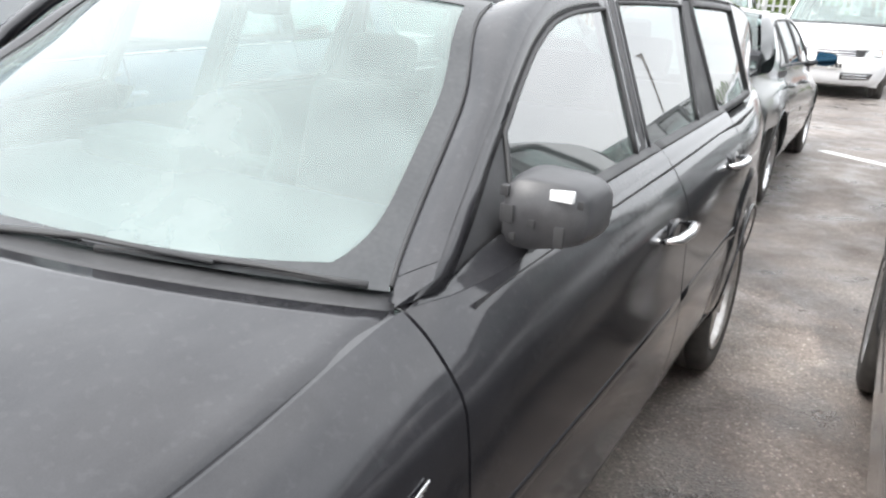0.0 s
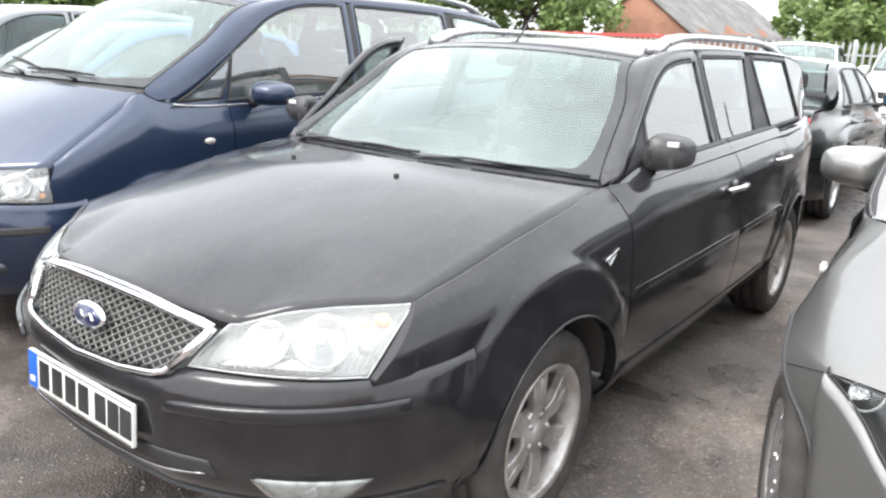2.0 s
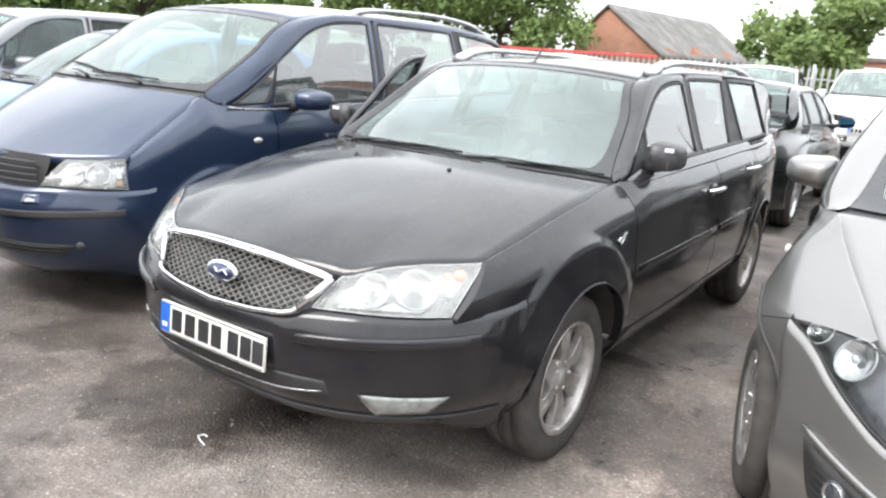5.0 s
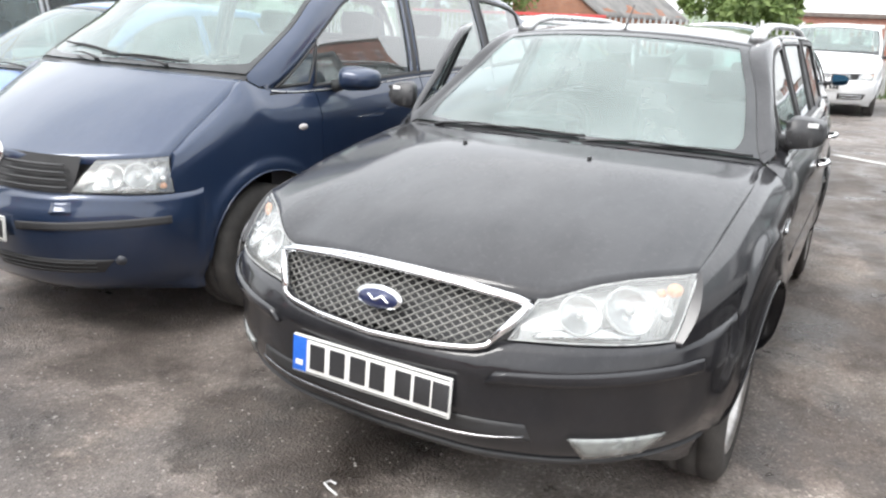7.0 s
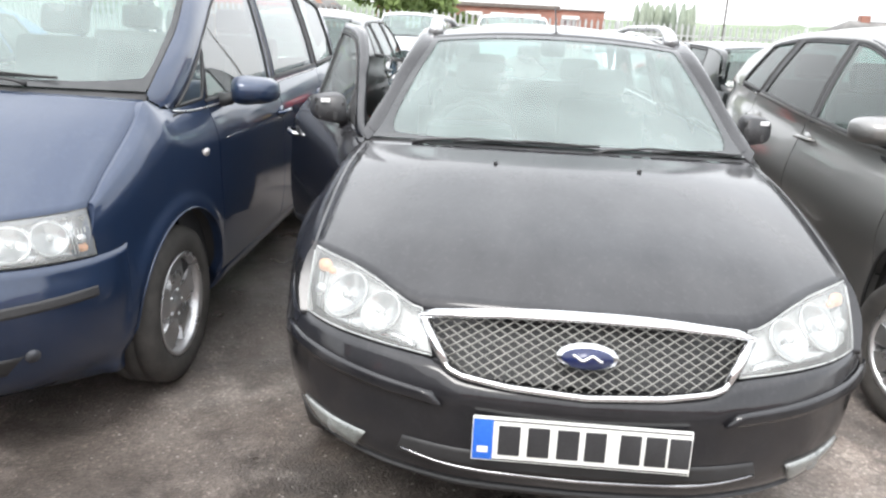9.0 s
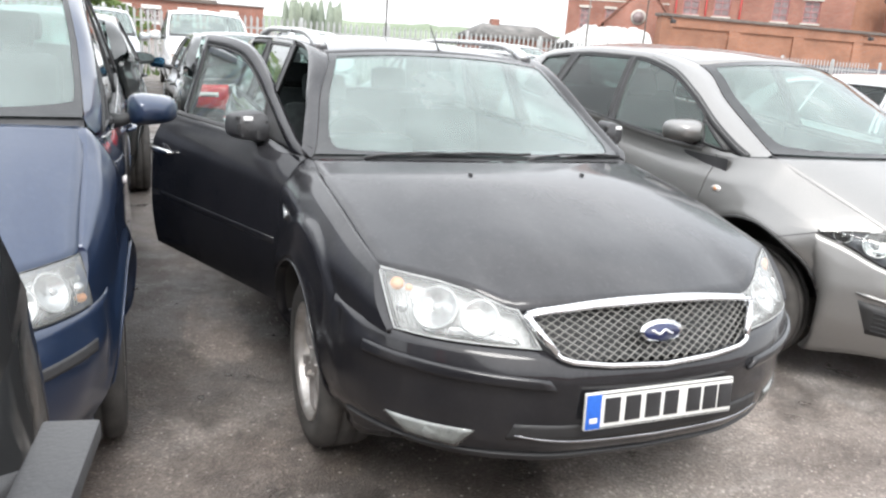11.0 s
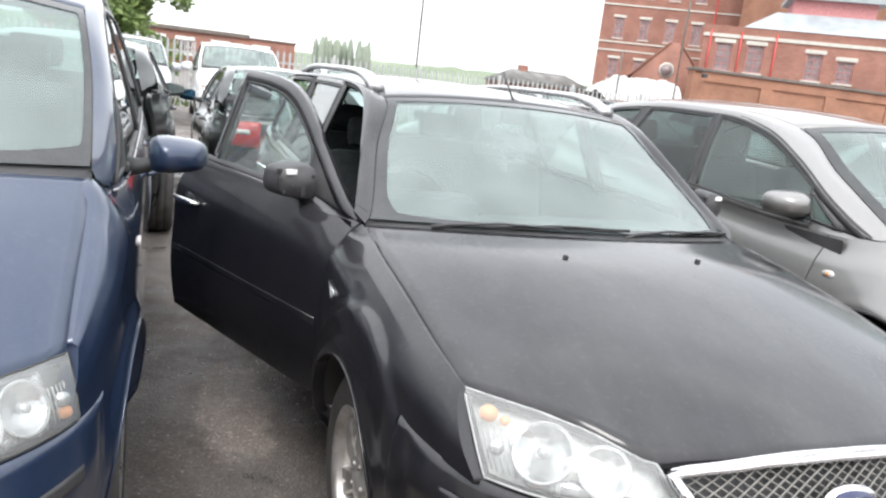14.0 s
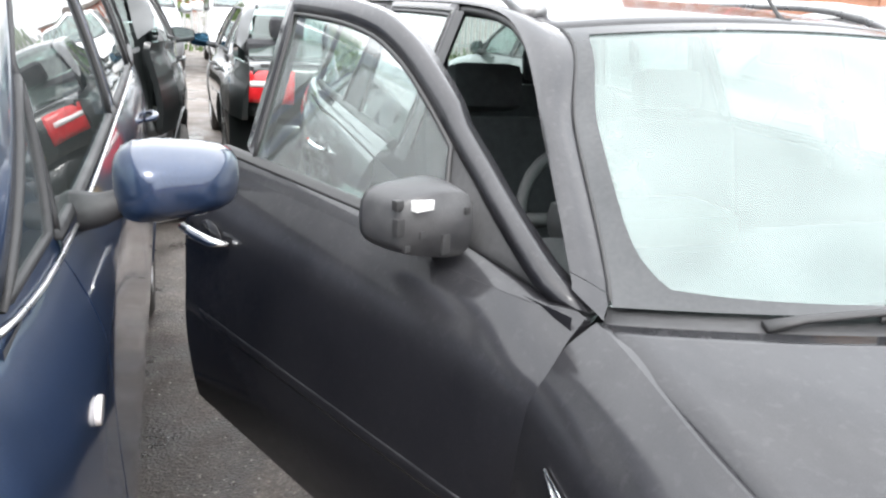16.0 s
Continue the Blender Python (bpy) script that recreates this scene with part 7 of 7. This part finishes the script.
    t.links.new(mx.outputs["Shader"], out.inputs["Surface"])
    return m


LEAF = leaf_material("green_leaves", (0.09, 0.15, 0.035), (0.24, 0.32, 0.11))
LEAF_DARK = leaf_material("dark_leaves", (0.05, 0.09, 0.025), (0.14, 0.2, 0.06))


def tree(x, y, height, radius, seed, label, leaf=None, n=5200, size=0.16, low=0.25):
    """A tapered trunk with limbs and a crown of leaf clumps."""
    rng = random.Random(seed)
    ob = thing("tree", label, "tree", pose(x, y, GROUND))
    bm = bmesh.new()
    fork = Vector((0.1, 0.05, height * 0.35))
    tube(bm, [(0, 0, -0.05), (0.03, 0.02, height * 0.18), fork], [height * 0.03, height * 0.024, height * 0.02], 8)
    tips = []
    for k in range(9):
        a, r = k * 2.4 + rng.uniform(-0.4, 0.4), radius * rng.uniform(0.35, 0.85)
        tip = Vector((r * math.cos(a), r * math.sin(a), height * rng.uniform(max(low, 0.3), 0.9)))
        mid = fork.lerp(tip, 0.5) + Vector((0, 0, height * 0.05))
        tube(bm, [fork, mid, tip], [height * 0.014, height * 0.008, height * 0.003], 6)
        tips += [tip, mid.lerp(tip, 0.5)]
    part("trunk", bm, BARK, ob)
    clumps = []
    for tip in tips:
        for _ in range(3):
            clumps.append((tip + Vector((rng.gauss(0, radius * 0.22), rng.gauss(0, radius * 0.22), rng.gauss(0, height * 0.07))), radius * rng.uniform(0.14, 0.34)))
    for _ in range(14):
        a, r = rng.uniform(0, math.tau), radius * rng.uniform(0.6, 1.0)
        clumps.append((Vector((r * math.cos(a), r * math.sin(a), height * rng.uniform(low, 0.8))), radius * rng.uniform(0.1, 0.2)))
    verts, faces = [], []
    for i in range(n):
        c, cr = clumps[rng.randrange(len(clumps))]
        d = Vector((rng.gauss(0, 1), rng.gauss(0, 1), rng.gauss(0, 0.8)))
        p = c + d.normalized() * cr * rng.random() ** 0.4
        u = Vector((rng.uniform(-1, 1), rng.uniform(-1, 1), rng.uniform(-0.7, 0.7))).normalized()
        w = u.orthogonal().normalized()
        sz = size * rng.uniform(0.6, 1.4)
        b = len(verts)
        verts += [p - u * sz * 0.5, p + w * sz * 0.3, p + u * sz * 0.5, p - w * sz * 0.3]
        faces.append((b, b + 1, b + 2, b + 3))
    me = bpy.data.meshes.new("crown")
    me.from_pydata([tuple(v) for v in verts], [], faces)
    me.materials.append(leaf or LEAF)
    o = new("crown", me)
    o.parent = ob
    return ob


tree(-3.6, 29.5, 5.0, 2.5, 1, "leafy green tree behind the steel fence", n=9000, size=0.27)
tree(-19.5, 33.0, 7.5, 3.6, 2, "tall leafy tree behind the yard fence", n=10000, size=0.3)
tree(-23.5, 29.0, 7.0, 3.4, 3, "spreading leafy tree behind the yard fence", n=9000, size=0.3)
for i in range(7):
    tree(-27 - 3.0 * (i % 2), 24 - 3.6 * i, 4.6 + 0.8 * (i % 3), 2.9, 10 + i, "dense green tree at the edge of the yard", LEAF_DARK if i % 2 else LEAF, n=5000, size=0.3, low=0.1)

# ---------------------------------------------------------------- buildings
SLATE = surface("mossy_slate", (0.10, 0.10, 0.095), (0.24, 0.23, 0.22), 0.85, scale=1.2, bump=0.4, bump_scale=14)
LEAD = surface("lead_sheet", (0.30, 0.33, 0.35), (0.42, 0.45, 0.47), 0.5, scale=1.5)
STONE = surface("pale_stone", (0.5, 0.48, 0.43), (0.62, 0.6, 0.55), 0.8, scale=3)
COPING = surface("dark_coping_stone", (0.12, 0.10, 0.09), (0.2, 0.17, 0.15), 0.85, scale=3)
DULL_PANE = surface("dull_window_pane", (0.18, 0.13, 0.13), (0.32, 0.26, 0.26), 0.25, scale=2, spec=0.6)
BLUE_BRICK = surface("blue_engineering_brick", (0.10, 0.10, 0.12), (0.18, 0.18, 0.2), 0.6, scale=3)


def brickwork(name, a, b, mortar):
    """Brick courses at true size."""
    m, t, out = nodes_of(name)
    p = node(t, "ShaderNodeBsdfPrincipled", Roughness=0.85)
    tc = t.nodes.new("ShaderNodeTexCoord")
    sep = t.nodes.new("ShaderNodeSeparateXYZ")
    com = t.nodes.new("ShaderNodeCombineXYZ")
    add = t.nodes.new("ShaderNodeMath")
    t.links.new(tc.outputs["Object"], sep.inputs["Vector"])
    t.links.new(sep.outputs["X"], add.inputs[0])
    t.links.new(sep.outputs["Y"], add.inputs[1])
    t.links.new(add.outputs["Value"], com.inputs["X"])
    t.links.new(sep.outputs["Z"], com.inputs["Y"])
    br = node(t, "ShaderNodeTexBrick", Scale=1.0, Color1=(*a, 1), Color2=(*b, 1), Mortar=(*mortar, 1))
    br.inputs["Brick Width"].default_value, br.inputs["Row Height"].default_value, br.inputs["Mortar Size"].default_value = 0.225, 0.075, 0.008
    t.links.new(com.outputs["Vector"], br.inputs["Vector"])
    n = noise_at(t, 0.6, 5)
    r = ramp(t, n.outputs["Fac"], [(0.3, grey(0.72)), (0.7, grey(1.15))])
    mx = t.nodes.new("ShaderNodeMix")
    mx.data_type, mx.blend_type = "RGBA", "MULTIPLY"
    mx.inputs["Factor"].default_value = 1
    t.links.new(br.outputs["Color"], mx.inputs["A"])
    t.links.new(r.outputs["Color"], mx.inputs["B"])
    t.links.new(mx.outputs["Result"], p.inputs["Base Color"])
    t.links.new(p.outputs["BSDF"], out.inputs["Surface"])
    return m


BRICK = brickwork("red_brickwork", (0.29, 0.115, 0.08), (0.37, 0.16, 0.115), (0.28, 0.22, 0.19))
BRICK_ORANGE = brickwork("orange_brickwork", (0.33, 0.14, 0.08), (0.40, 0.18, 0.105), (0.3, 0.22, 0.18))


def wall_with_openings(w, h, openings, thick=0.35):
    """A wall in the x-z plane, from x 0 to w, with rectangular openings (x0, x1, z0, z1) through it."""
    bm = bmesh.new()
    xs = sorted({0, w, *[v for o in openings for v in o[:2]]})
    zs = sorted({0, h, *[v for o in openings for v in o[2:4]]})
    for x0, x1 in zip(xs, xs[1:]):
        for z0, z1 in zip(zs, zs[1:]):
            cx, cz = (x0 + x1) / 2, (z0 + z1) / 2
            if not any(o[0] < cx < o[1] and o[2] < cz < o[3] for o in openings):
                for y in (0, thick):
                    bm.faces.new([bm.verts.new((x, y, z)) for x, z in ((x0, z0), (x1, z0), (x1, z1), (x0, z1))])
    for x0, x1, z0, z1 in [o[:4] for o in openings] + [(0, w, 0, h)]:
        c = [(x0, z0), (x1, z0), (x1, z1), (x0, z1)]
        for (ax, az), (bx, bz) in zip(c, c[1:] + c[:1]):
            bm.faces.new([bm.verts.new(p) for p in ((ax, 0, az), (bx, 0, bz), (bx, thick, bz), (ax, thick, az))])
    return bm


def window(parent, x0, x1, z0, z1, frame_mat, glass_mat, lintel, bars_=(2, 3), y=0.0):
    """Frame, glazing bars, pane, lintel and sill in an opening."""
    bm = bmesh.new()
    box(bm, (x0, y + 0.16, z0), (x1, y + 0.18, z1))
    win = part("window", bm, glass_mat, parent)
    bm = bmesh.new()
    t = 0.06
    for a, b in (((x0, z0), (x0 + t, z1)), ((x1 - t, z0), (x1, z1)), ((x0, z1 - t), (x1, z1)), ((x0, z0), (x1, z0 + t))):
        box(bm, (a[0], y + 0.1, a[1]), (b[0], y + 0.17, b[1]))
    for i in range(1, bars_[0]):
        xx = lerp(x0, x1, i / bars_[0])
        box(bm, (xx - 0.02, y + 0.12, z0), (xx + 0.02, y + 0.165, z1))
    for i in range(1, bars_[1]):
        zz = lerp(z0, z1, i / bars_[1])
        box(bm, (x0, y + 0.12, zz - 0.02), (x1, y + 0.165, zz + 0.02))
    part("window_frame", bm, frame_mat, win)
    if lintel:
        bm = bmesh.new()
        box(bm, (x0 - 0.15, y - 0.04, z1), (x1 + 0.15, y + 0.1, z1 + 0.26), 0.01)
        part("lintel", bm, lintel, win)
        bm = bmesh.new()
        box(bm, (x0 - 0.1, y - 0.07, z0 - 0.12), (x1 + 0.1, y + 0.1, z0), 0.01)
        part("sill", bm, lintel, win)


def slab(parent, name, lo, hi, mat, bevel=0.0):
    bm = bmesh.new()
    box(bm, lo, hi, bevel)
    return part(name, bm, mat, parent)


WHITE_FRAME = surface("white_window_frame", (0.7, 0.7, 0.68), (0.8, 0.8, 0.78), 0.5)
PINK_FRAME = surface("faded_red_frame", (0.42, 0.16, 0.16), (0.55, 0.25, 0.25), 0.6)

# long low brick building behind the fence
low = thing("low_building", "long low red brick building with white windows and flat roof", "building", pose(-9.5, 60, GROUND))
wins = [(1.6 + 2.55 * i + (0.5 if i % 3 == 2 else 0), 2.7 + 2.55 * i + (0.5 if i % 3 == 2 else 0), 1.2, 2.2) for i in range(6)]
part("wall", wall_with_openings(18.0, 2.85, wins), BRICK, low)
for w_ in wins:
    window(low, *w_, WHITE_FRAME, DULL_PANE, WHITE_FRAME, (2, 2))
slab(low, "side_wall", (0, 0.35, 0), (0.35, 8, 2.85), BRICK)
slab(low, "side_wall", (17.65, 0.35, 0), (18.0, 8, 2.85), BRICK)
slab(low, "roof", (-0.2, -0.2, 2.85), (14.5, 8.2, 3.15), COPING, 0.03)
slab(low, "roof", (14.5, -0.1, 2.85), (18.1, 8.1, 2.97), COPING, 0.03)

# small brick shed with a tiled roof
shed = thing("shed", "small red brick shed with dark roof", "building", pose(23.0, 50, GROUND))
slab(shed, "wall", (0, 0, 0), (6.5, 5, 1.9), BRICK)
bm = bmesh.new()
vs_ = [bm.verts.new(v) for v in ((-0.3, -0.4, 1.9), (6.8, -0.4, 1.9), (6.8, 5.4, 1.9), (-0.3, 5.4, 1.9), (0.9, 2.5, 2.95), (5.6, 2.5, 2.95))]
for f_ in ((0, 1, 5, 4), (1, 2, 5), (2, 3, 4, 5), (3, 0, 4), (3, 2, 1, 0)):
    bm.faces.new([vs_[i] for i in f_])
part("roof", bm, SLATE, shed)
slab(shed, "chimney", (1.6, 2.2, 2.4), (2.2, 2.8, 3.3), BRICK)

# brick barn with mossy slate roof
barn = thing("barn", "old brick barn with mossy slate roof", "building", pose(-17.4, 38, GROUND, 0, 0, -6))
bm = bmesh.new()
g_ = [(0, 0), (5.2, 0), (5.2, 2.3), (1.9, 4.55), (0, 2.9)]
a_ = [bm.verts.new((x, 0, z)) for x, z in g_]
b_ = [bm.verts.new((x, 14, z)) for x, z in g_]
bm.faces.new(a_)
bm.faces.new(b_[::-1])
for i in range(5):
    bm.faces.new([a_[i], b_[i], b_[(i + 1) % 5], a_[(i + 1) % 5]])
part("wall", bm, BRICK_ORANGE, barn)
for s0, s1 in (((5.45, 2.12), (1.9, 4.62)), ((1.9, 4.62), (-0.2, 2.75))):
    bm = grid(lambda u, v: Vector((lerp(s0[0], s1[0], v), lerp(-0.15, 14.15, u), lerp(s0[1], s1[1], v) + 0.03 * noise.noise((u * 9, v * 5, 3)))), 24, 10, inward=(0, 0, -0.12))
    part("roof", bm, SLATE, barn)

# the mill
mill = thing("mill", "tall red brick mill with rows of faded windows", "building", pose(41.6, 70, GROUND, 0, 0, -33))
mw = []
for r_ in range(4):
    for c_ in range(4):
        if not (r_ == 0 and c_ > 1):
            mw.append((1.35 + 2.6 * c_, 2.35 + 2.6 * c_, 3.7 + 4.15 * r_, 5.75 + 4.15 * r_))
part("wall", wall_with_openings(16, 21, mw), BRICK, mill)
for w_ in mw:
    window(mill, *w_, PINK_FRAME, DULL_PANE, STONE, (2, 4))
for z in (6.5, 7.35, 11.1):
    slab(mill, "string_course", (-0.05, -0.08, z), (16, 0.0, z + 0.16), STONE)
slab(mill, "side_wall", (0, 0.35, 0), (0.4, 16, 21), BRICK)
slab(mill, "roof", (-0.3, -0.3, 21), (16, 16, 21.4), COPING)
bm = bmesh.new()
tube(bm, [(11.2, -0.12, 0), (11.2, -0.12, 21)], 0.09, 8)
part("drain_pipe", bm, RED_STEEL, mill)
# its low gabled annexe with a round window
bm = bmesh.new()
g_ = [(3.9, 0), (11.0, 0), (11.0, 4.2), (8.2, 7.7), (7.2, 7.7), (3.9, 4.4)]
a_ = [bm.verts.new((x, -3.0, z)) for x, z in g_]
b_ = [bm.verts.new((x, -0.02, z)) for x, z in g_]
bm.faces.new(a_)
for i in range(6):
    bm.faces.new([a_[i], b_[i], b_[(i + 1) % 6], a_[(i + 1) % 6]])
part("annexe", bm, BRICK, mill)
bm = bmesh.new()
disc(bm, (7.2, -3.0, 5.0), (0, -1, 0), 0.75, 28, 0.06)
rw = part("round_window", bm, STONE, mill, "round stone-framed window")
bm = bmesh.new()
disc(bm, (7.2, -3.06, 5.0), (0, -1, 0), 0.58, 24, 0.04)
part("pane", bm, DULL_PANE, rw)
for s0, s1 in (((3.6, 4.2), (7.2, 7.82)), ((8.2, 7.82), (11.3, 4.0))):
    bm = grid(lambda u, v: Vector((lerp(s0[0], s1[0], v), lerp(-3.15, 0.0, u), lerp(s0[1], s1[1], v))), 2, 4, inward=(0, 0, -0.14))
    part("annexe_roof", bm, BRICK, mill)

# brick yard wall with recessed panels
yard = thing("yard_wall", "high orange brick yard wall with recessed panels", "wall", pose(26.1, 33.5, GROUND, 0, 0, -4))
slab(yard, "wall", (0, 0.1, 0), (36, 0.5, 3.62), BRICK_ORANGE)
for i in range(8):
    slab(yard, "pier", (4.6 * i, 0.0, 0.0), (4.6 * i + 0.75, 0.1, 3.1), BRICK_ORANGE)
slab(yard, "band", (0, -0.003, 3.1), (36, 0.1, 3.62), BRICK_ORANGE)
slab(yard, "plinth", (0, -0.05, 0), (36, 0.1, 1.6), BLUE_BRICK, 0.01)
slab(yard, "coping", (-0.1, -0.12, 3.62), (36.1, 0.62, 3.78), COPING, 0.02)
for x in (0.4, 14.5, 18.2):
    bm = bmesh.new()
    tube(bm, [(x, 0.0, 3.5), (x, -0.35, 3.55), (x, -0.45, 3.4)], 0.03, 6)
    box(bm, (x - 0.13, -0.62, 3.25), (x + 0.13, -0.4, 3.45), 0.02)
    part("flood_light", bm, TRIM, yard, "small flood light on a bracket")

# house with lead roof behind the yard wall
bay = thing("brick_house", "red brick house with lead roof and blank windows", "building", pose(33.0, 42, GROUND, 0, 0, -38))
bw = [(0.9, 1.95, 4.3, 6.1), (2.9, 3.95, 4.3, 6.1), (6.6, 7.6, 4.2, 5.9), (8.5, 9.5, 4.2, 5.6)]
part("wall", wall_with_openings(11.5, 7.2, bw), BRICK, bay)
for w_ in bw:
    window(bay, *w_, PINK_FRAME, DULL_PANE, STONE, (2, 4))
slab(bay, "string_course", (-0.05, -0.08, 6.45), (11.5, 0.0, 6.68), STONE)
slab(bay, "side_wall", (0, 0.35, 0), (0.4, 12, 7.2), BRICK)
bm = bmesh.new()
vs_ = [bm.verts.new(v) for v in ((2.4, -0.05, 7.2), (11.5, -0.05, 7.2), (11.5, 9, 7.2), (2.4, 9, 7.2), (4.4, 1.6, 8.5), (11.5, 1.6, 8.5), (11.5, 7, 8.5), (4.4, 7, 8.5))]
for f_ in ((0, 1, 5, 4), (3, 0, 4, 7), (4, 5, 6, 7), (2, 3, 7, 6), (1, 2, 6, 5)):
    bm.faces.new([vs_[i] for i in f_])
part("roof", bm, LEAD, bay)
slab(bay, "clerestory", (5.4, 2.0, 8.5), (10.5, 6.5, 9.5), PINK_FRAME)
slab(bay, "upper_roof", (5.0, 1.6, 9.5), (11.0, 7, 9.8), LEAD)
for x in (0.45, 2.4, 4.6):
    bm = bmesh.new()
    tube(bm, [(x, -0.1, 3.0), (x, -0.1, 6.9)], 0.06, 8)
    part("drain_pipe", bm, RED_STEEL, bay)
tower = thing("brick_tower", "plain tall orange brick block", "building", pose(50.0, 43, GROUND))
slab(tower, "wall", (0, 0, 0), (24, 16, 19), BRICK_ORANGE)
slab(tower, "chimney", (3.4, -3.0, 0), (5.4, -1.2, 6.6), BRICK, 0.02)
slab(tower, "chimney_coping", (3.2, -3.2, 6.6), (5.6, -1.0, 7.2), COPING, 0.04)
bm = bmesh.new()
tube(bm, [(4.2, -2.1, 7.2), (4.2, -2.1, 8.3)], [0.28, 0.22], 10)
part("chimney_pot", bm, BRICK_ORANGE, tower)

# pile under white sheeting
SHEET = surface("white_plastic_sheet", (0.36, 0.36, 0.35), (0.7, 0.7, 0.69), 0.4, scale=3.5, bump=1.0, bump_scale=9)
bm = grid(lambda u, v: Vector((lerp(0, 6.0, u), lerp(0, 5, v), 2.95 * (1 - (2 * v - 1) ** 4) * (0.65 + 0.35 * min(1, u * 3)) * (1 - max(0, u - 0.92) * 8) + 0.3 * noise.noise((u * 16, v * 6 + u * 9, 1)) + 0.12 * noise.noise((u * 50, v * 12, 4)))), 110, 24)
ob = part("sheeted_heap", bm, SHEET)
ob.matrix_basis = pose(24.4, 38.5, GROUND)
tagged(ob, "low heap covered with crumpled white plastic sheeting", "heap")

# poles
POLE = surface("weathered_pole", (0.10, 0.09, 0.085), (0.2, 0.18, 0.16), 0.8, scale=4)
for x, y, h, r in ((10.6, 35, 7.0, 0.055), (19.8, 31, 3.9, 0.045), (23.6, 31.5, 8.5, 0.05)):
    pl = thing("pole", "thin dark upright pole beyond the fence", "pole", pose(x, y, GROUND))
    bm = bmesh.new()
    tube(bm, [(0, 0, 0), (0, 0, h * 0.6), (0.02, 0, h)], [r * 1.25, r, r * 0.8], 8)
    part("shaft", bm, POLE, pl)
    bm = bmesh.new()
    disc(bm, (0, 0, 0), (0, 0, 1), r * 2.6, 12, 0.03)
    part("base_plate", bm, POLE, pl)

# plain wall across the yard's unseen side, added to darken reflections in the cars
bm = bmesh.new()
box(bm, (-40, -19.4, GROUND), (40, -19.0, 3.2))
tagged(part("wall_south", bm, BRICK), "plain brick wall added on the unseen side of the yard", "wall", kind="structure")

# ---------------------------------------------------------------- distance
# pale greys in these greens: distance haze is put into the colour
HAZE_GREEN = surface("hazed_woods", (0.12, 0.16, 0.10), (0.24, 0.28, 0.2), 0.95, scale=0.03, fine=0.4)
HAZE_POPLAR = surface("hazed_poplars", (0.2, 0.24, 0.19), (0.3, 0.34, 0.27), 0.95, scale=0.2, fine=2)


def ridge(y, x0, x1, h, seed, rough, mat, label):
    bm = bmesh.new()
    n = 160
    rng = random.Random(seed)
    rows = []
    for i in range(n + 1):
        x = lerp(x0, x1, i / n)
        top = h * (0.8 + 0.3 * noise.noise((x * 0.006 + seed, 0, 0))) + rough * (0.5 + noise.noise((x * 0.11, seed, 0)) + 0.5 * noise.noise((x * 0.4, seed, 5)))
        rows.append([bm.verts.new((x, y, GROUND - 0.5)), bm.verts.new((x, y + 8, max(top * 0.6, 0.3))), bm.verts.new((x, y + 26, max(top, 0.5))), bm.verts.new((x, y + 60, max(top * 0.9, 0.4)))])
    for a, b in zip(rows, rows[1:]):
        for k in range(3):
            bm.faces.new([a[k], a[k + 1], b[k + 1], b[k]])
    ob = part("backdrop", bm, mat)
    tagged(ob, label, "backdrop", kind="structure")


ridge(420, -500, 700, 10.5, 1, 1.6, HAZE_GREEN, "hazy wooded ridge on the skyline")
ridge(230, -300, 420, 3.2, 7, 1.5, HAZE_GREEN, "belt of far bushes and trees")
bm = bmesh.new()
rng = random.Random(3)
for k in range(17):
    x, h = 34.3 + k * 0.85 + rng.uniform(-0.3, 0.3), rng.uniform(7.0, 9.0)
    lathe(bm, [(0.05, h), (0.5, h * 0.9), (0.85, h * 0.6), (0.9, h * 0.3), (0.5, 0.2)], 8, Matrix.Translation((x, 190 + rng.uniform(-3, 3), 0)) @ Matrix.Rotation(-math.pi / 2, 4, "Y"))
for v in bm.verts:
    v.co += Vector((noise.noise(v.co * 1.3), 0, noise.noise(v.co * 0.9 + Vector((7, 0, 0))))) * 0.35
tagged(part("poplar_row", bm, HAZE_POPLAR), "far row of poplar trees on the skyline", "trees", kind="stuff")

# ---------------------------------------------------------------- marks on the ground
LINE = surface("worn_white_paint", (0.4, 0.4, 0.39), (0.62, 0.62, 0.6), 0.7, scale=5)
bm = bmesh.new()
box(bm, (0.7, -0.07, GROUND), (4.2, 0.07, GROUND + 0.005), 0, Matrix.Translation((0, 8.9, 0)) @ pose(0, 0, 0, 0, 0, -32) @ Matrix.Translation((0.2, 0, 0)))
box(bm, (-1.35, 7.5, GROUND), (-1.08, 7.62, GROUND + 0.005))
tagged(part("bay_line", bm, LINE), "worn white painted bay line on the tarmac", "marking", kind="structure")
bm = bmesh.new()
tube(bm, [(0.035, -0.02, 0.004), (0.0, -0.015, 0.012), (-0.035, 0.005, 0.008), (-0.03, 0.03, 0.005), (0.0, 0.02, 0.01)], 0.004, 5)
ob = part("litter", bm, WHITE)
ob.matrix_basis = pose(-0.23, -1.01, GROUND + 0.001)
tagged(ob, "small white scrap of bent plastic on the tarmac", "litter")
